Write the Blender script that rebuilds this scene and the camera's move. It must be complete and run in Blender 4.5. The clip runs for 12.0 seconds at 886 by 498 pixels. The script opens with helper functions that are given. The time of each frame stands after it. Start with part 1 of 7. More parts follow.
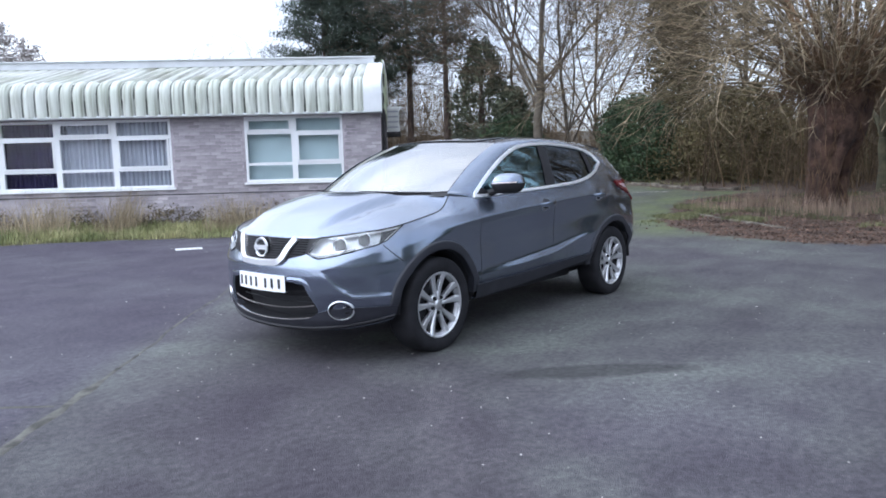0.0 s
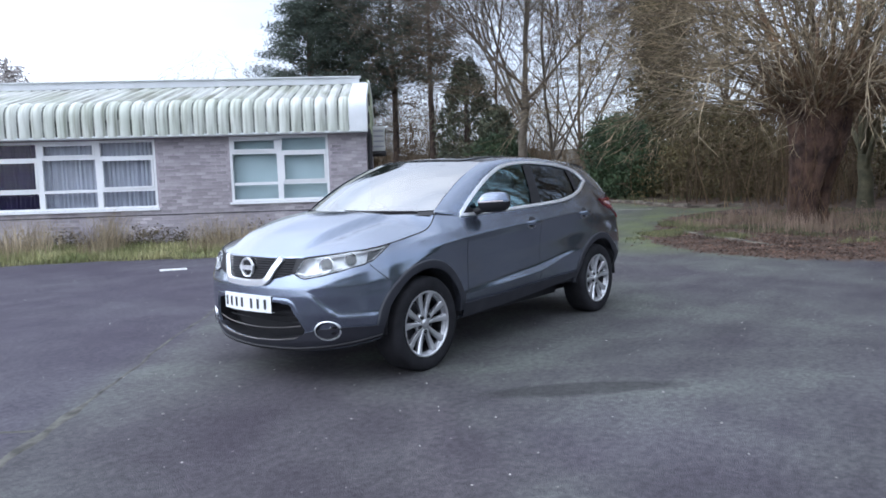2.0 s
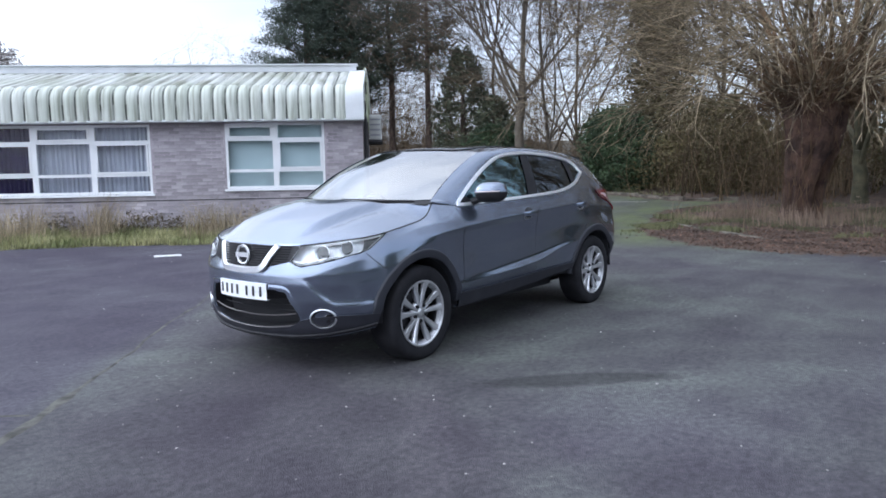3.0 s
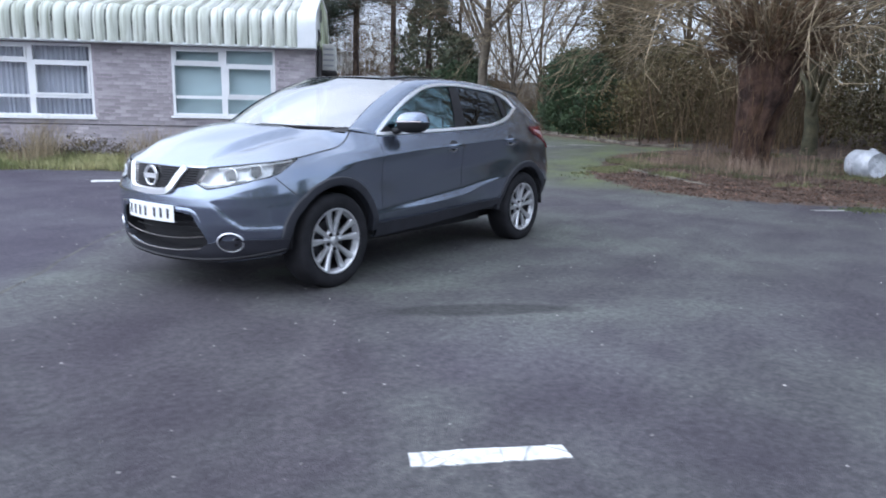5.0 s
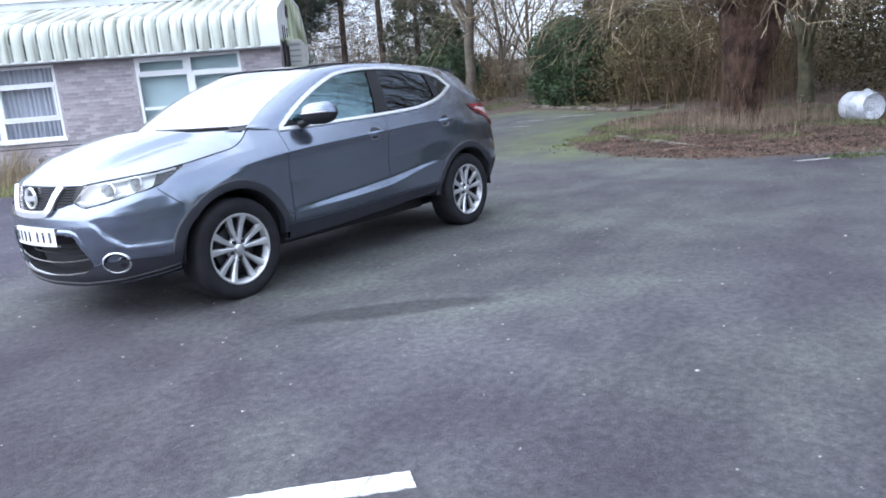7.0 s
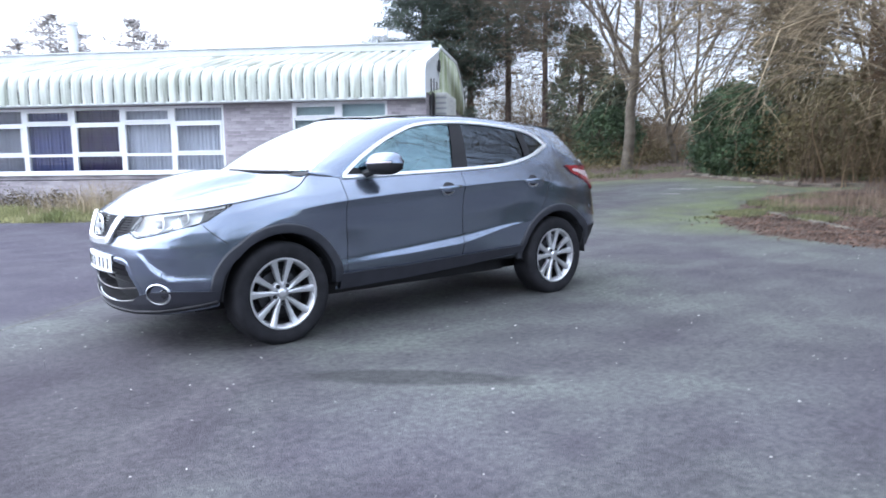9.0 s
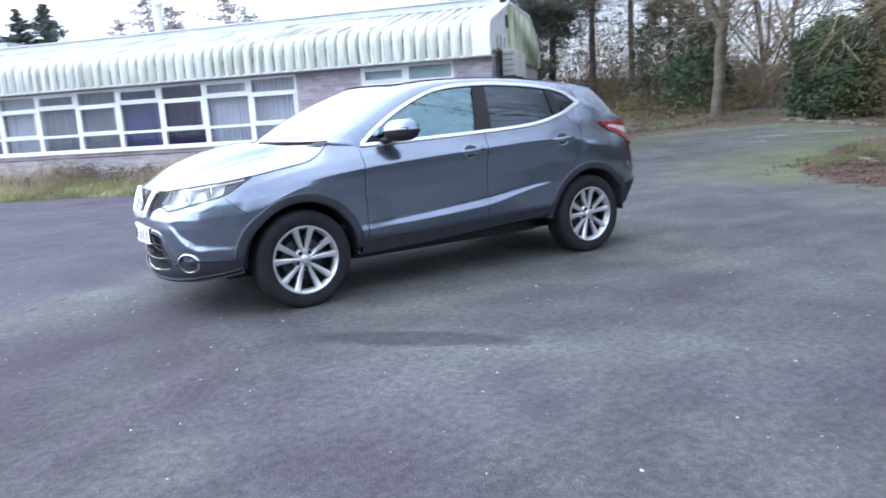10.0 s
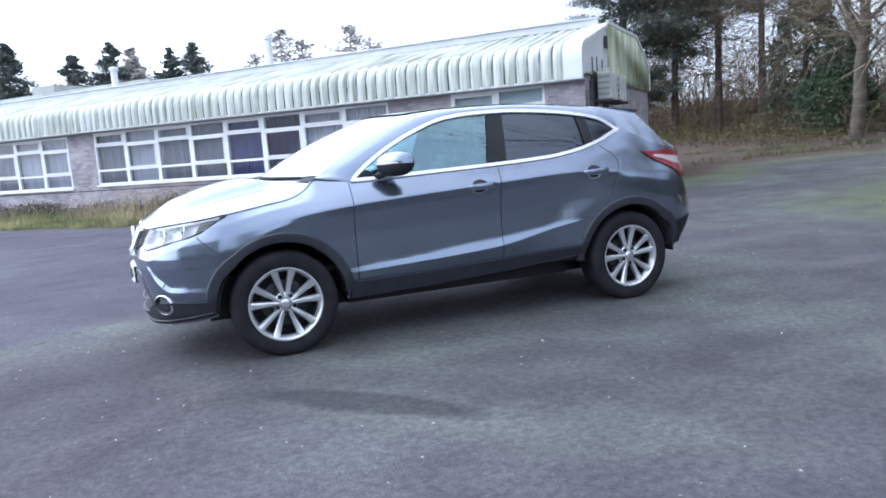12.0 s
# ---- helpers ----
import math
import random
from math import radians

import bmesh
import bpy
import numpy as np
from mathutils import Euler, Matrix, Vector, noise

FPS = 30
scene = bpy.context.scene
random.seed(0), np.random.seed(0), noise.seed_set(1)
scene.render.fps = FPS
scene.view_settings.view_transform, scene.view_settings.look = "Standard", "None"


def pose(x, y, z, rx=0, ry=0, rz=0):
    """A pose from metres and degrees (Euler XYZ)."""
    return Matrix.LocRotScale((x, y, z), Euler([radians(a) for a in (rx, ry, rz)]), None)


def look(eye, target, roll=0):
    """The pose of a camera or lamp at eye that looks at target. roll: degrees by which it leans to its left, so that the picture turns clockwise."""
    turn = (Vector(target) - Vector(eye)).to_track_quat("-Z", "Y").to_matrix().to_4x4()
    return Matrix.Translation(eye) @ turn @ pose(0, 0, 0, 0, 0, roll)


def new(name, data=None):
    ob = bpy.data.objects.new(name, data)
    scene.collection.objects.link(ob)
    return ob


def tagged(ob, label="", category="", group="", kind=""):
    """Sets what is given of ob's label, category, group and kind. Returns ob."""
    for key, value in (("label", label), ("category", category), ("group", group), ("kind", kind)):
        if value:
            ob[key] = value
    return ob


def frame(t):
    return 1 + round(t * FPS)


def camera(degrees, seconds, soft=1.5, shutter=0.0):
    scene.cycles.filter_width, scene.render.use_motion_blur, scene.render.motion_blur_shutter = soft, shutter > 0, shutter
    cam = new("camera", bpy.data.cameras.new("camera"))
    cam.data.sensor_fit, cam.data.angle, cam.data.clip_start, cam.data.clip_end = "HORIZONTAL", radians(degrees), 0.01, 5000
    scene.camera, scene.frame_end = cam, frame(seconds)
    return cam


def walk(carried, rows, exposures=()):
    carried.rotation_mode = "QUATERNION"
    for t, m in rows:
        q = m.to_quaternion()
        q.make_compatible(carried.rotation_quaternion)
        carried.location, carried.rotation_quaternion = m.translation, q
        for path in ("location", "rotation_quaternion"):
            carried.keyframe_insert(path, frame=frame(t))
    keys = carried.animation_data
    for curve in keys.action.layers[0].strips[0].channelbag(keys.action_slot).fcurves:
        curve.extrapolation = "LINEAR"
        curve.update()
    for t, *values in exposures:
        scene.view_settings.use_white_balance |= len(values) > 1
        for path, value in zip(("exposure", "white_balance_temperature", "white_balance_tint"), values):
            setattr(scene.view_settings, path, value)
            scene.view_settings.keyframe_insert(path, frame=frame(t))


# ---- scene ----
cam = camera(64.3, 12.0, soft=1.7, shutter=0.45)
PATH = [
    (0, (-3.761, -4.097, 1.334), (-2.246, -2.813, 1.095), -1.5),
    (0.5, (-3.764, -4.101, 1.336), (-2.24, -2.821, 1.134), -1.9),
    (1, (-3.77, -4.103, 1.335), (-2.24, -2.83, 1.148), -2.2),
    (1.5, (-3.769, -4.1, 1.333), (-2.23, -2.836, 1.145), -2.3),
    (2, (-3.764, -4.094, 1.337), (-2.219, -2.838, 1.149), -1.8),
    (2.5, (-3.767, -4.09, 1.335), (-2.215, -2.843, 1.144), -1.1),
    (3, (-3.77, -4.084, 1.335), (-2.218, -2.841, 1.118), -1.0),
    (3.2, (-3.774, -4.083, 1.331), (-2.222, -2.841, 1.108), -1.0),
    (4.8, (-3.626, -4.286, 1.258), (-2.042, -3.132, 0.86), -0.7),
    (5, (-3.554, -4.388, 1.264), (-1.965, -3.236, 0.88), 1.3),
    (5.3, (-3.465, -4.46, 1.242), (-1.861, -3.379, 0.736), -2.3),
    (5.5, (-3.401, -4.491, 1.25), (-1.773, -3.429, 0.779), -3.1),
    (6, (-3.162, -4.53, 1.226), (-1.558, -3.412, 0.805), -3.9),
    (6.5, (-2.98, -4.579, 1.221), (-1.45, -3.359, 0.807), -4.3),
    (6.7, (-2.909, -4.638, 1.223), (-1.362, -3.443, 0.799), -4.6),
    (8.3, (-2.373, -5.014, 1.214), (-0.893, -3.723, 0.837), -2.3),
    (8.5, (-2.254, -5.008, 1.208), (-0.824, -3.642, 0.911), 2.3),
    (9, (-2.084, -5.028, 1.197), (-0.821, -3.498, 0.944), -0.7),
    (9.5, (-1.877, -5.235, 1.202), (-0.665, -3.674, 0.894), -2.4),
    (10, (-1.694, -5.415, 1.226), (-0.663, -3.74, 0.866), -3.5),
    (10.5, (-1.488, -5.4, 1.203), (-0.527, -3.688, 0.823), -3.1),
    (11, (-1.254, -5.329, 1.237), (-0.369, -3.557, 0.96), -2.9),
    (11.5, (-0.948, -5.32, 1.226), (-0.151, -3.504, 0.973), -2.5),
    (12, (-0.657, -5.354, 1.223), (0.064, -3.509, 0.953), -4.0),
]
walk(cam, [(t, look(eye, target, roll)) for t, eye, target, roll in PATH],
     exposures=[(0, 0.60, 5740, 12), (1.0, 0.63, 5740, 12), (2.0, 0.46, 5740, 12), (3.0, 0.38, 5740, 12), (5.0, 0.56, 5680, 12), (6.5, 0.87, 5680, 12), (8.5, 1.15, 5700, 12), (9.5, 1.15, 5630, 12), (10.5, 0.95, 5580, 12), (11.0, 1.0, 5560, 12), (12, 0.82, 5560, 12)])

# ---- world, sun and exposure ----
SUN_AZ, SUN_EL = -58.0, 40.0
world = bpy.data.worlds.new("sky")
scene.world = world
world.use_nodes = True
wn, wl = world.node_tree.nodes, world.node_tree.links
wn.clear()
w_out, w_bg = wn.new("ShaderNodeOutputWorld"), wn.new("ShaderNodeBackground")
w_sky, w_mix = wn.new("ShaderNodeTexSky"), wn.new("ShaderNodeMix")
w_sky.sky_type, w_sky.sun_disc = "NISHITA", False
w_sky.sun_elevation, w_sky.sun_rotation = radians(SUN_EL), radians(SUN_AZ % 360)
w_sky.air_density, w_sky.dust_density, w_sky.ozone_density = 1.2, 0.6, 3.0
w_co, w_map, w_noise, w_ramp = (wn.new("ShaderNodeTexCoord"), wn.new("ShaderNodeMapping"),
                                wn.new("ShaderNodeTexNoise"), wn.new("ShaderNodeValToRGB"))
w_map.inputs["Scale"].default_value = (1.0, 1.0, 2.6)
w_noise.inputs["Scale"].default_value, w_noise.inputs["Detail"].default_value = 2.2, 5.0
w_ramp.color_ramp.elements[0].position, w_ramp.color_ramp.elements[0].color = 0.32, (8.2, 8.7, 9.6, 1)
w_ramp.color_ramp.elements[1].position, w_ramp.color_ramp.elements[1].color = 0.62, (11.5, 11.7, 12.0, 1)
w_mix.data_type, w_mix.blend_type = "RGBA", "MIX"
w_cover = wn.new("ShaderNodeMapRange")
w_cover.inputs["From Min"].default_value, w_cover.inputs["From Max"].default_value = -0.7, 0.6
w_cover.inputs["To Min"].default_value, w_cover.inputs["To Max"].default_value = 0.52, 0.97
wl.new(w_co.outputs["Generated"], w_map.inputs["Vector"])
wl.new(w_map.outputs["Vector"], w_noise.inputs["Vector"])
wl.new(w_noise.outputs["Fac"], w_ramp.inputs["Fac"])
wl.new(w_sky.outputs["Color"], w_mix.inputs[6])
wl.new(w_ramp.outputs["Color"], w_mix.inputs[7])
w_dot, w_pos, w_pow, w_gain, w_glow = (wn.new("ShaderNodeVectorMath"), wn.new("ShaderNodeMath"), wn.new("ShaderNodeMath"),
                                       wn.new("ShaderNodeMath"), wn.new("ShaderNodeVectorMath"))
w_dot.operation, w_pos.operation, w_pow.operation, w_gain.operation, w_glow.operation = "DOT_PRODUCT", "MAXIMUM", "POWER", "MULTIPLY_ADD", "SCALE"
w_dot.inputs[1].default_value = (math.sin(radians(SUN_AZ)) * math.cos(radians(SUN_EL)), math.cos(radians(SUN_AZ)) * math.cos(radians(SUN_EL)), math.sin(radians(SUN_EL)))
w_pos.inputs[1].default_value, w_pow.inputs[1].default_value = 0.0, 2.5
w_gain.inputs[1].default_value, w_gain.inputs[2].default_value = 1.15, 0.88
wl.new(w_co.outputs["Generated"], w_dot.inputs[0])
wl.new(w_dot.outputs["Value"], w_pos.inputs[0])
# thick white cloud towards the sun, thinner and bluer opposite
wl.new(w_dot.outputs["Value"], w_cover.inputs["Value"])
wl.new(w_cover.outputs["Result"], w_mix.inputs[0])
wl.new(w_pos.outputs[0], w_pow.inputs[0])
wl.new(w_pow.outputs[0], w_gain.inputs[0])
wl.new(w_mix.outputs[2], w_glow.inputs[0])
wl.new(w_gain.outputs[0], w_glow.inputs["Scale"])
wl.new(w_glow.outputs["Vector"], w_bg.inputs["Color"])
w_bg.inputs["Strength"].default_value = 0.12
wl.new(w_bg.outputs["Background"], w_out.inputs["Surface"])

sun_data = bpy.data.lights.new("sun", "SUN")
sun_data.energy, sun_data.angle, sun_data.color = 0.5, radians(25), (1.0, 0.97, 0.93)
sun = new("sun", sun_data)
_az = radians(SUN_AZ)
_reach = 30 / math.tan(radians(SUN_EL))
sun.matrix_world = look((0, 0, 30), (-_reach * math.sin(_az), -_reach * math.cos(_az), 0))

# ---- materials ----


def mat(name, base, rough=0.6, metal=0.0, vary=0.15, scale=4.0, fine=60.0, bump=0.0, bump_scale=None, other=None,
        coat=0.0, spec=0.5, island=False):
    """A surface with variation at two scales: patches towards other, grain in brightness, and fine relief."""
    m = bpy.data.materials.new(name)
    m.use_nodes = True
    n, l = m.node_tree.nodes, m.node_tree.links
    b = n["Principled BSDF"]
    co = n.new("ShaderNodeTexCoord")
    big, small = n.new("ShaderNodeTexNoise"), n.new("ShaderNodeTexNoise")
    big.inputs["Scale"].default_value, big.inputs["Detail"].default_value = scale, 4
    small.inputs["Scale"].default_value, small.inputs["Detail"].default_value = fine, 3
    l.new(co.outputs["Object"], big.inputs["Vector"])
    l.new(co.outputs["Object"], small.inputs["Vector"])
    ramp = n.new("ShaderNodeValToRGB")
    ramp.color_ramp.elements[0].position, ramp.color_ramp.elements[1].position = 0.35, 0.65
    o = other or [c * (1 + vary) for c in base]
    ramp.color_ramp.elements[0].color = (*[c * (1 - vary) for c in base], 1)
    ramp.color_ramp.elements[1].color = (*o, 1)
    l.new(big.outputs["Fac"], ramp.inputs["Fac"])
    grain = n.new("ShaderNodeMapRange")
    grain.inputs["To Min"].default_value, grain.inputs["To Max"].default_value = 1 - vary, 1 + vary
    l.new(small.outputs["Fac"], grain.inputs["Value"])
    mul = n.new("ShaderNodeVectorMath")
    mul.operation = "SCALE"
    l.new(ramp.outputs["Color"], mul.inputs[0])
    l.new(grain.outputs["Result"], mul.inputs["Scale"])
    last = mul.outputs["Vector"]
    geo = n.new("ShaderNodeNewGeometry" if island else "ShaderNodeObjectInfo")
    isl = n.new("ShaderNodeMapRange")
    isl.inputs["To Min"].default_value, isl.inputs["To Max"].default_value = 1 - vary, 1 + vary
    l.new(geo.outputs["Random Per Island" if island else "Random"], isl.inputs["Value"])
    mul2 = n.new("ShaderNodeVectorMath")
    mul2.operation = "SCALE"
    l.new(last, mul2.inputs[0])
    if island:
        l.new(isl.outputs["Result"], mul2.inputs["Scale"])
    else:
        mul2.inputs["Scale"].default_value = 1.0
    l.new(mul2.outputs["Vector"], b.inputs["Base Color"])
    b.inputs["Roughness"].default_value, b.inputs["Metallic"].default_value = rough, metal
    b.inputs["Coat Weight"].default_value, b.inputs["Coat Roughness"].default_value = coat, 0.03
    b.inputs["Specular IOR Level"].default_value = spec
    if bump:
        bn = n.new("ShaderNodeBump")
        bn.inputs["Distance"].default_value, bn.inputs["Strength"].default_value = bump, 1.0
        rel = small
        if bump_scale:
            rel = n.new("ShaderNodeTexNoise")
            rel.inputs["Scale"].default_value, rel.inputs["Detail"].default_value = bump_scale, 4
            l.new(co.outputs["Object"], rel.inputs["Vector"])
        l.new(rel.outputs["Fac"], bn.inputs["Height"])
        l.new(bn.outputs["Normal"], b.inputs["Normal"])
    return m


def glass(name, tint, gloss=(1.0, 1.0, 1.0), rough=0.0, f0=0.09):
    """A thin pane: tinted see-through with mirror gloss by Fresnel."""
    m = bpy.data.materials.new(name)
    m.use_nodes = True
    n, l = m.node_tree.nodes, m.node_tree.links
    n.clear()
    out, mix, tr, gl, fr = (n.new("ShaderNodeOutputMaterial"), n.new("ShaderNodeMixShader"), n.new("ShaderNodeBsdfTransparent"),
                            n.new("ShaderNodeBsdfGlossy"), n.new("ShaderNodeLayerWeight"))
    powr, gain = n.new("ShaderNodeMath"), n.new("ShaderNodeMath")
    powr.operation, gain.operation, gain.use_clamp = "POWER", "MULTIPLY_ADD", True
    tr.inputs["Color"].default_value = (*tint, 1)
    gl.inputs["Roughness"].default_value = rough
    gl.inputs["Color"].default_value = (*gloss, 1)
    fr.inputs["Blend"].default_value = 0.5
    powr.inputs[1].default_value = 4.0
    gain.inputs[1].default_value, gain.inputs[2].default_value = 1 - f0, f0
    l.new(fr.outputs["Facing"], powr.inputs[0])
    l.new(powr.outputs[0], gain.inputs[0])
    l.new(gain.outputs[0], mix.inputs["Fac"])
    l.new(tr.outputs["BSDF"], mix.inputs[1])
    l.new(gl.outputs["BSDF"], mix.inputs[2])
    l.new(mix.outputs["Shader"], out.inputs["Surface"])
    return m


PAINT = mat("car_paint", (0.234, 0.270, 0.343), 0.195, 0.92, 0.03, 3, 900, coat=1.0)
PAINT.node_tree.nodes["Principled BSDF"].inputs["Coat Roughness"].default_value = 0.035
PLASTIC = mat("black_plastic", (0.012, 0.012, 0.0145), 0.6, 0, 0.15, 8, 300, bump=0.0004, spec=0.4)
ARCH_PLASTIC = mat("weathered_arch_plastic", (0.031, 0.033, 0.042), 0.5, 0, 0.15, 8, 300, bump=0.0004, spec=0.5)
# black plastic lifted to bluish grey: haze over its shade, put into the colour
LIFTED_PLASTIC = mat("haze_lifted_plastic", (0.025, 0.026, 0.034), 0.5, 0, 0.15, 8, 300)
RUBBER = mat("tyre_rubber", (0.018, 0.018, 0.021), 0.8, 0, 0.25, 9, 120, bump=0.001, spec=0.25)
CHROME = mat("chrome", (0.78, 0.79, 0.80), 0.12, 1.0, 0.03, 10, 200)
BRIGHT = mat("brushed_bright_trim", (0.88, 0.89, 0.90), 0.30, 0.75, 0.03, 10, 200)
ALLOY = mat("alloy_rim", (0.72, 0.73, 0.75), 0.28, 0.8, 0.06, 6, 150)
DULL_ALLOY = mat("dull_alloy", (0.40, 0.41, 0.43), 0.4, 0.7, 0.25, 14, 90)
DARK_METAL = mat("dark_metal", (0.05, 0.05, 0.055), 0.5, 0.7, 0.3, 8, 90)
INTERIOR = mat("interior_cloth", (0.03, 0.03, 0.034), 0.85, 0, 0.2, 8, 200, bump=0.001)
GLOSS_BLACK = mat("gloss_black", (0.008, 0.008, 0.009), 0.06, 0, 0.05, 3, 50, coat=1.0)
WINDSCREEN = glass("windscreen_glass", (0.60, 0.66, 0.66), f0=0.38)
SIDE_GLASS = glass("side_glass", (0.66, 0.92, 1.0), (0.66, 0.94, 1.0), f0=0.24)
PRIVACY = glass("privacy_glass", (0.035, 0.04, 0.06), (0.80, 0.90, 1.0), f0=0.11)
LAMP_GLASS = glass("lamp_glass", (0.95, 0.97, 0.98), f0=0.05)
LAMP_WHITE = mat("lamp_reflector", (0.70, 0.71, 0.73), 0.30, 0.2, 0.25, 16, 60, other=(0.90, 0.91, 0.92))
RED_LENS = mat("red_lens", (0.20, 0.006, 0.012), 0.12, 0, 0.1, 20, 80, coat=1.0)
STRIP = mat("dull_strip", (0.20, 0.185, 0.18), 0.3, 0.8, 0.1, 10, 100)
CLEAR_LENS = mat("clear_lens", (0.55, 0.46, 0.46), 0.15, 0.2, 0.1, 25, 80, coat=1.0)
PLATE_WHITE = mat("plate_white", (0.82, 0.83, 0.84), 0.35, 0, 0.03, 10, 100)
INK = mat("plate_ink", (0.012, 0.012, 0.014), 0.5, 0, 0.05, 10, 100)

# ---- geometry helpers ----


class Geo:
    """Vertices and faces that grow piece by piece."""

    def __init__(self):
        self.v, self.f = [], []

    def add(self, verts, faces):
        k = len(self.v)
        self.v.extend(tuple(p) for p in verts)
        self.f.extend(tuple(k + i for i in f) for f in faces)
        return self

    def grid(self, rows, flip=False):
        """Rows of points, all as long."""
        n, m = len(rows), len(rows[0])
        f = []
        for i in range(n - 1):
            for j in range(m - 1):
                q = (i * m + j, i * m + j + 1, (i + 1) * m + j + 1, (i + 1) * m + j)
                f.append(q[::-1] if flip else q)
        return self.add([p for r in rows for p in r], f)

    def box(self, lo, hi, m=None):
        x0, y0, z0 = lo
        x1, y1, z1 = hi
        v = [(x0, y0, z0), (x1, y0, z0), (x1, y1, z0), (x0, y1, z0), (x0, y0, z1), (x1, y0, z1), (x1, y1, z1), (x0, y1, z1)]
        if m is not None:
            v = [m @ Vector(p) for p in v]
        return self.add(v, [(0, 3, 2, 1), (4, 5, 6, 7), (0, 1, 5, 4), (1, 2, 6, 5), (2, 3, 7, 6), (3, 0, 4, 7)])

    def tube(self, pts, radii, sides=8, closed=False, caps=True):
        pts = [Vector(p) for p in pts]
        n = len(pts)
        if not hasattr(radii, "__len__"):
            radii = [radii] * n
        v, side = [], None
        for i, p in enumerate(pts):
            a = pts[(i - 1) % n] if closed or i > 0 else p
            b = pts[(i + 1) % n] if closed or i < n - 1 else p
            t = (b - a)
            t = t.normalized() if t.length > 1e-9 else Vector((0, 0, 1))
            if side is None:
                side = t.orthogonal().normalized()
            side = (side - t * side.dot(t))
            side = side.normalized() if side.length > 1e-6 else t.orthogonal().normalized()
            up = t.cross(side)
            for k in range(sides):
                an = 2 * math.pi * k / sides
                v.append(p + (side * math.cos(an) + up * math.sin(an)) * radii[i])
        f = []
        for i in range(n if closed else n - 1):
            j = (i + 1) % n
            for k in range(sides):
                f.append((i * sides + k, i * sides + (k + 1) % sides, j * sides + (k + 1) % sides, j * sides + k))
        if caps and not closed:
            f += [tuple(range(sides))[::-1], tuple((n - 1) * sides + k for k in range(sides))]
        return self.add(v, f)

    def sweep(self, pts, normals, width, depth, closed=False):
        """A flat bar along pts: width across, depth along the normals."""
        pts, normals = [Vector(p) for p in pts], [Vector(q).normalized() for q in normals]
        n, v = len(pts), []
        for i, p in enumerate(pts):
            a = pts[(i - 1) % n] if closed or i > 0 else p
            b = pts[(i + 1) % n] if closed or i < n - 1 else p
            t = (b - a).normalized()
            side = t.cross(normals[i]).normalized() * (width / 2)
            q = normals[i] * depth
            v += [p - side, p - side * 0.75 + q, p + side * 0.75 + q, p + side]
        f = []
        for i in range(n if closed else n - 1):
            j = (i + 1) % n
            for k in range(4):
                f.append((i * 4 + k, i * 4 + (k + 1) % 4, j * 4 + (k + 1) % 4, j * 4 + k))
        if not closed:
            f += [(0, 1, 2, 3), tuple((n - 1) * 4 + k for k in (3, 2, 1, 0))]
        return self.add(v, f)

    def lathe(self, prof, m, sides=40):
        """A profile of (radius, along) turned round the local z of m."""
        rows = []
        for r, h in prof:
            rows.append([m @ Vector((r * math.cos(2 * math.pi * k / sides), r * math.sin(2 * math.pi * k / sides), h)) for k in range(sides + 1)])
        return self.grid(rows)

    def mirrored(self):
        g = Geo()
        g.v = [(x, -y, z) for x, y, z in self.v]
        g.f = [f[::-1] for f in self.f]
        return g


def part(name, g, material, parent=None, label="", angle=40, thick=0.0, weld=True):
    me = bpy.data.meshes.new(name)
    if isinstance(g, Geo):
        me.from_pydata(g.v, [], g.f)
        if weld and len(g.v) < 60000:
            bm = bmesh.new()
            bm.from_mesh(me)
            bmesh.ops.remove_doubles(bm, verts=bm.verts, dist=1e-5)
            bm.to_mesh(me)
            bm.free()
    else:
        g.to_mesh(me)
        g.free()
    me.polygons.foreach_set("use_smooth", [True] * len(me.polygons))
    if angle < 180:
        me.set_sharp_from_angle(angle=radians(angle))
    for mm in (material if isinstance(material, (list, tuple)) else [material]):
        me.materials.append(mm)
    ob = new(name, me)
    if parent is not None:
        ob.parent = parent
    if label:
        tagged(ob, label)
    if thick:
        s = ob.modifiers.new("thickness", "SOLIDIFY")
        s.thickness, s.offset = thick, -1
    return ob


def thing(name, label, category, at=None, group="", kind=""):
    e = new(name)
    e.empty_display_size = 0.1
    if at is not None:
        e.matrix_world = at
    return tagged(e, label, category, group, kind)


def smooth_curve(keys, vals):
    """A monotone cubic through the keys."""
    x, y = np.array(keys, float), np.array(vals, float)
    h = np.diff(x)
    dl = np.diff(y) / h
    m = np.zeros(len(x))
    m[0], m[-1] = dl[0], dl[-1]
    for i in range(1, len(x) - 1):
        if dl[i - 1] * dl[i] > 0:
            w1, w2 = 2 * h[i] + h[i - 1], h[i] + 2 * h[i - 1]
            m[i] = (w1 + w2) / (w1 / dl[i - 1] + w2 / dl[i])

    def at(s):
        s = np.clip(s, x[0], x[-1])
        i = np.clip(np.searchsorted(x, s) - 1, 0, len(h) - 1)
        t = (s - x[i]) / h[i]
        return ((1 + 2 * t) * (1 - t) ** 2 * y[i] + t * (1 - t) ** 2 * h[i] * m[i]
                + t * t * (3 - 2 * t) * y[i + 1] + t * t * (t - 1) * h[i] * m[i + 1])
    return at


def step(a, b, v):
    t = min(1.0, max(0.0, (v - a) / (b - a)))
    return t * t * (3 - 2 * t)

# ---- structure: ground and building ----
WALL_TURN = -46.5          # the building's front runs along this direction
ALONG = Vector((math.cos(radians(WALL_TURN)), math.sin(radians(WALL_TURN)), 0))
INTO = Vector((-ALONG.y, ALONG.x, 0))


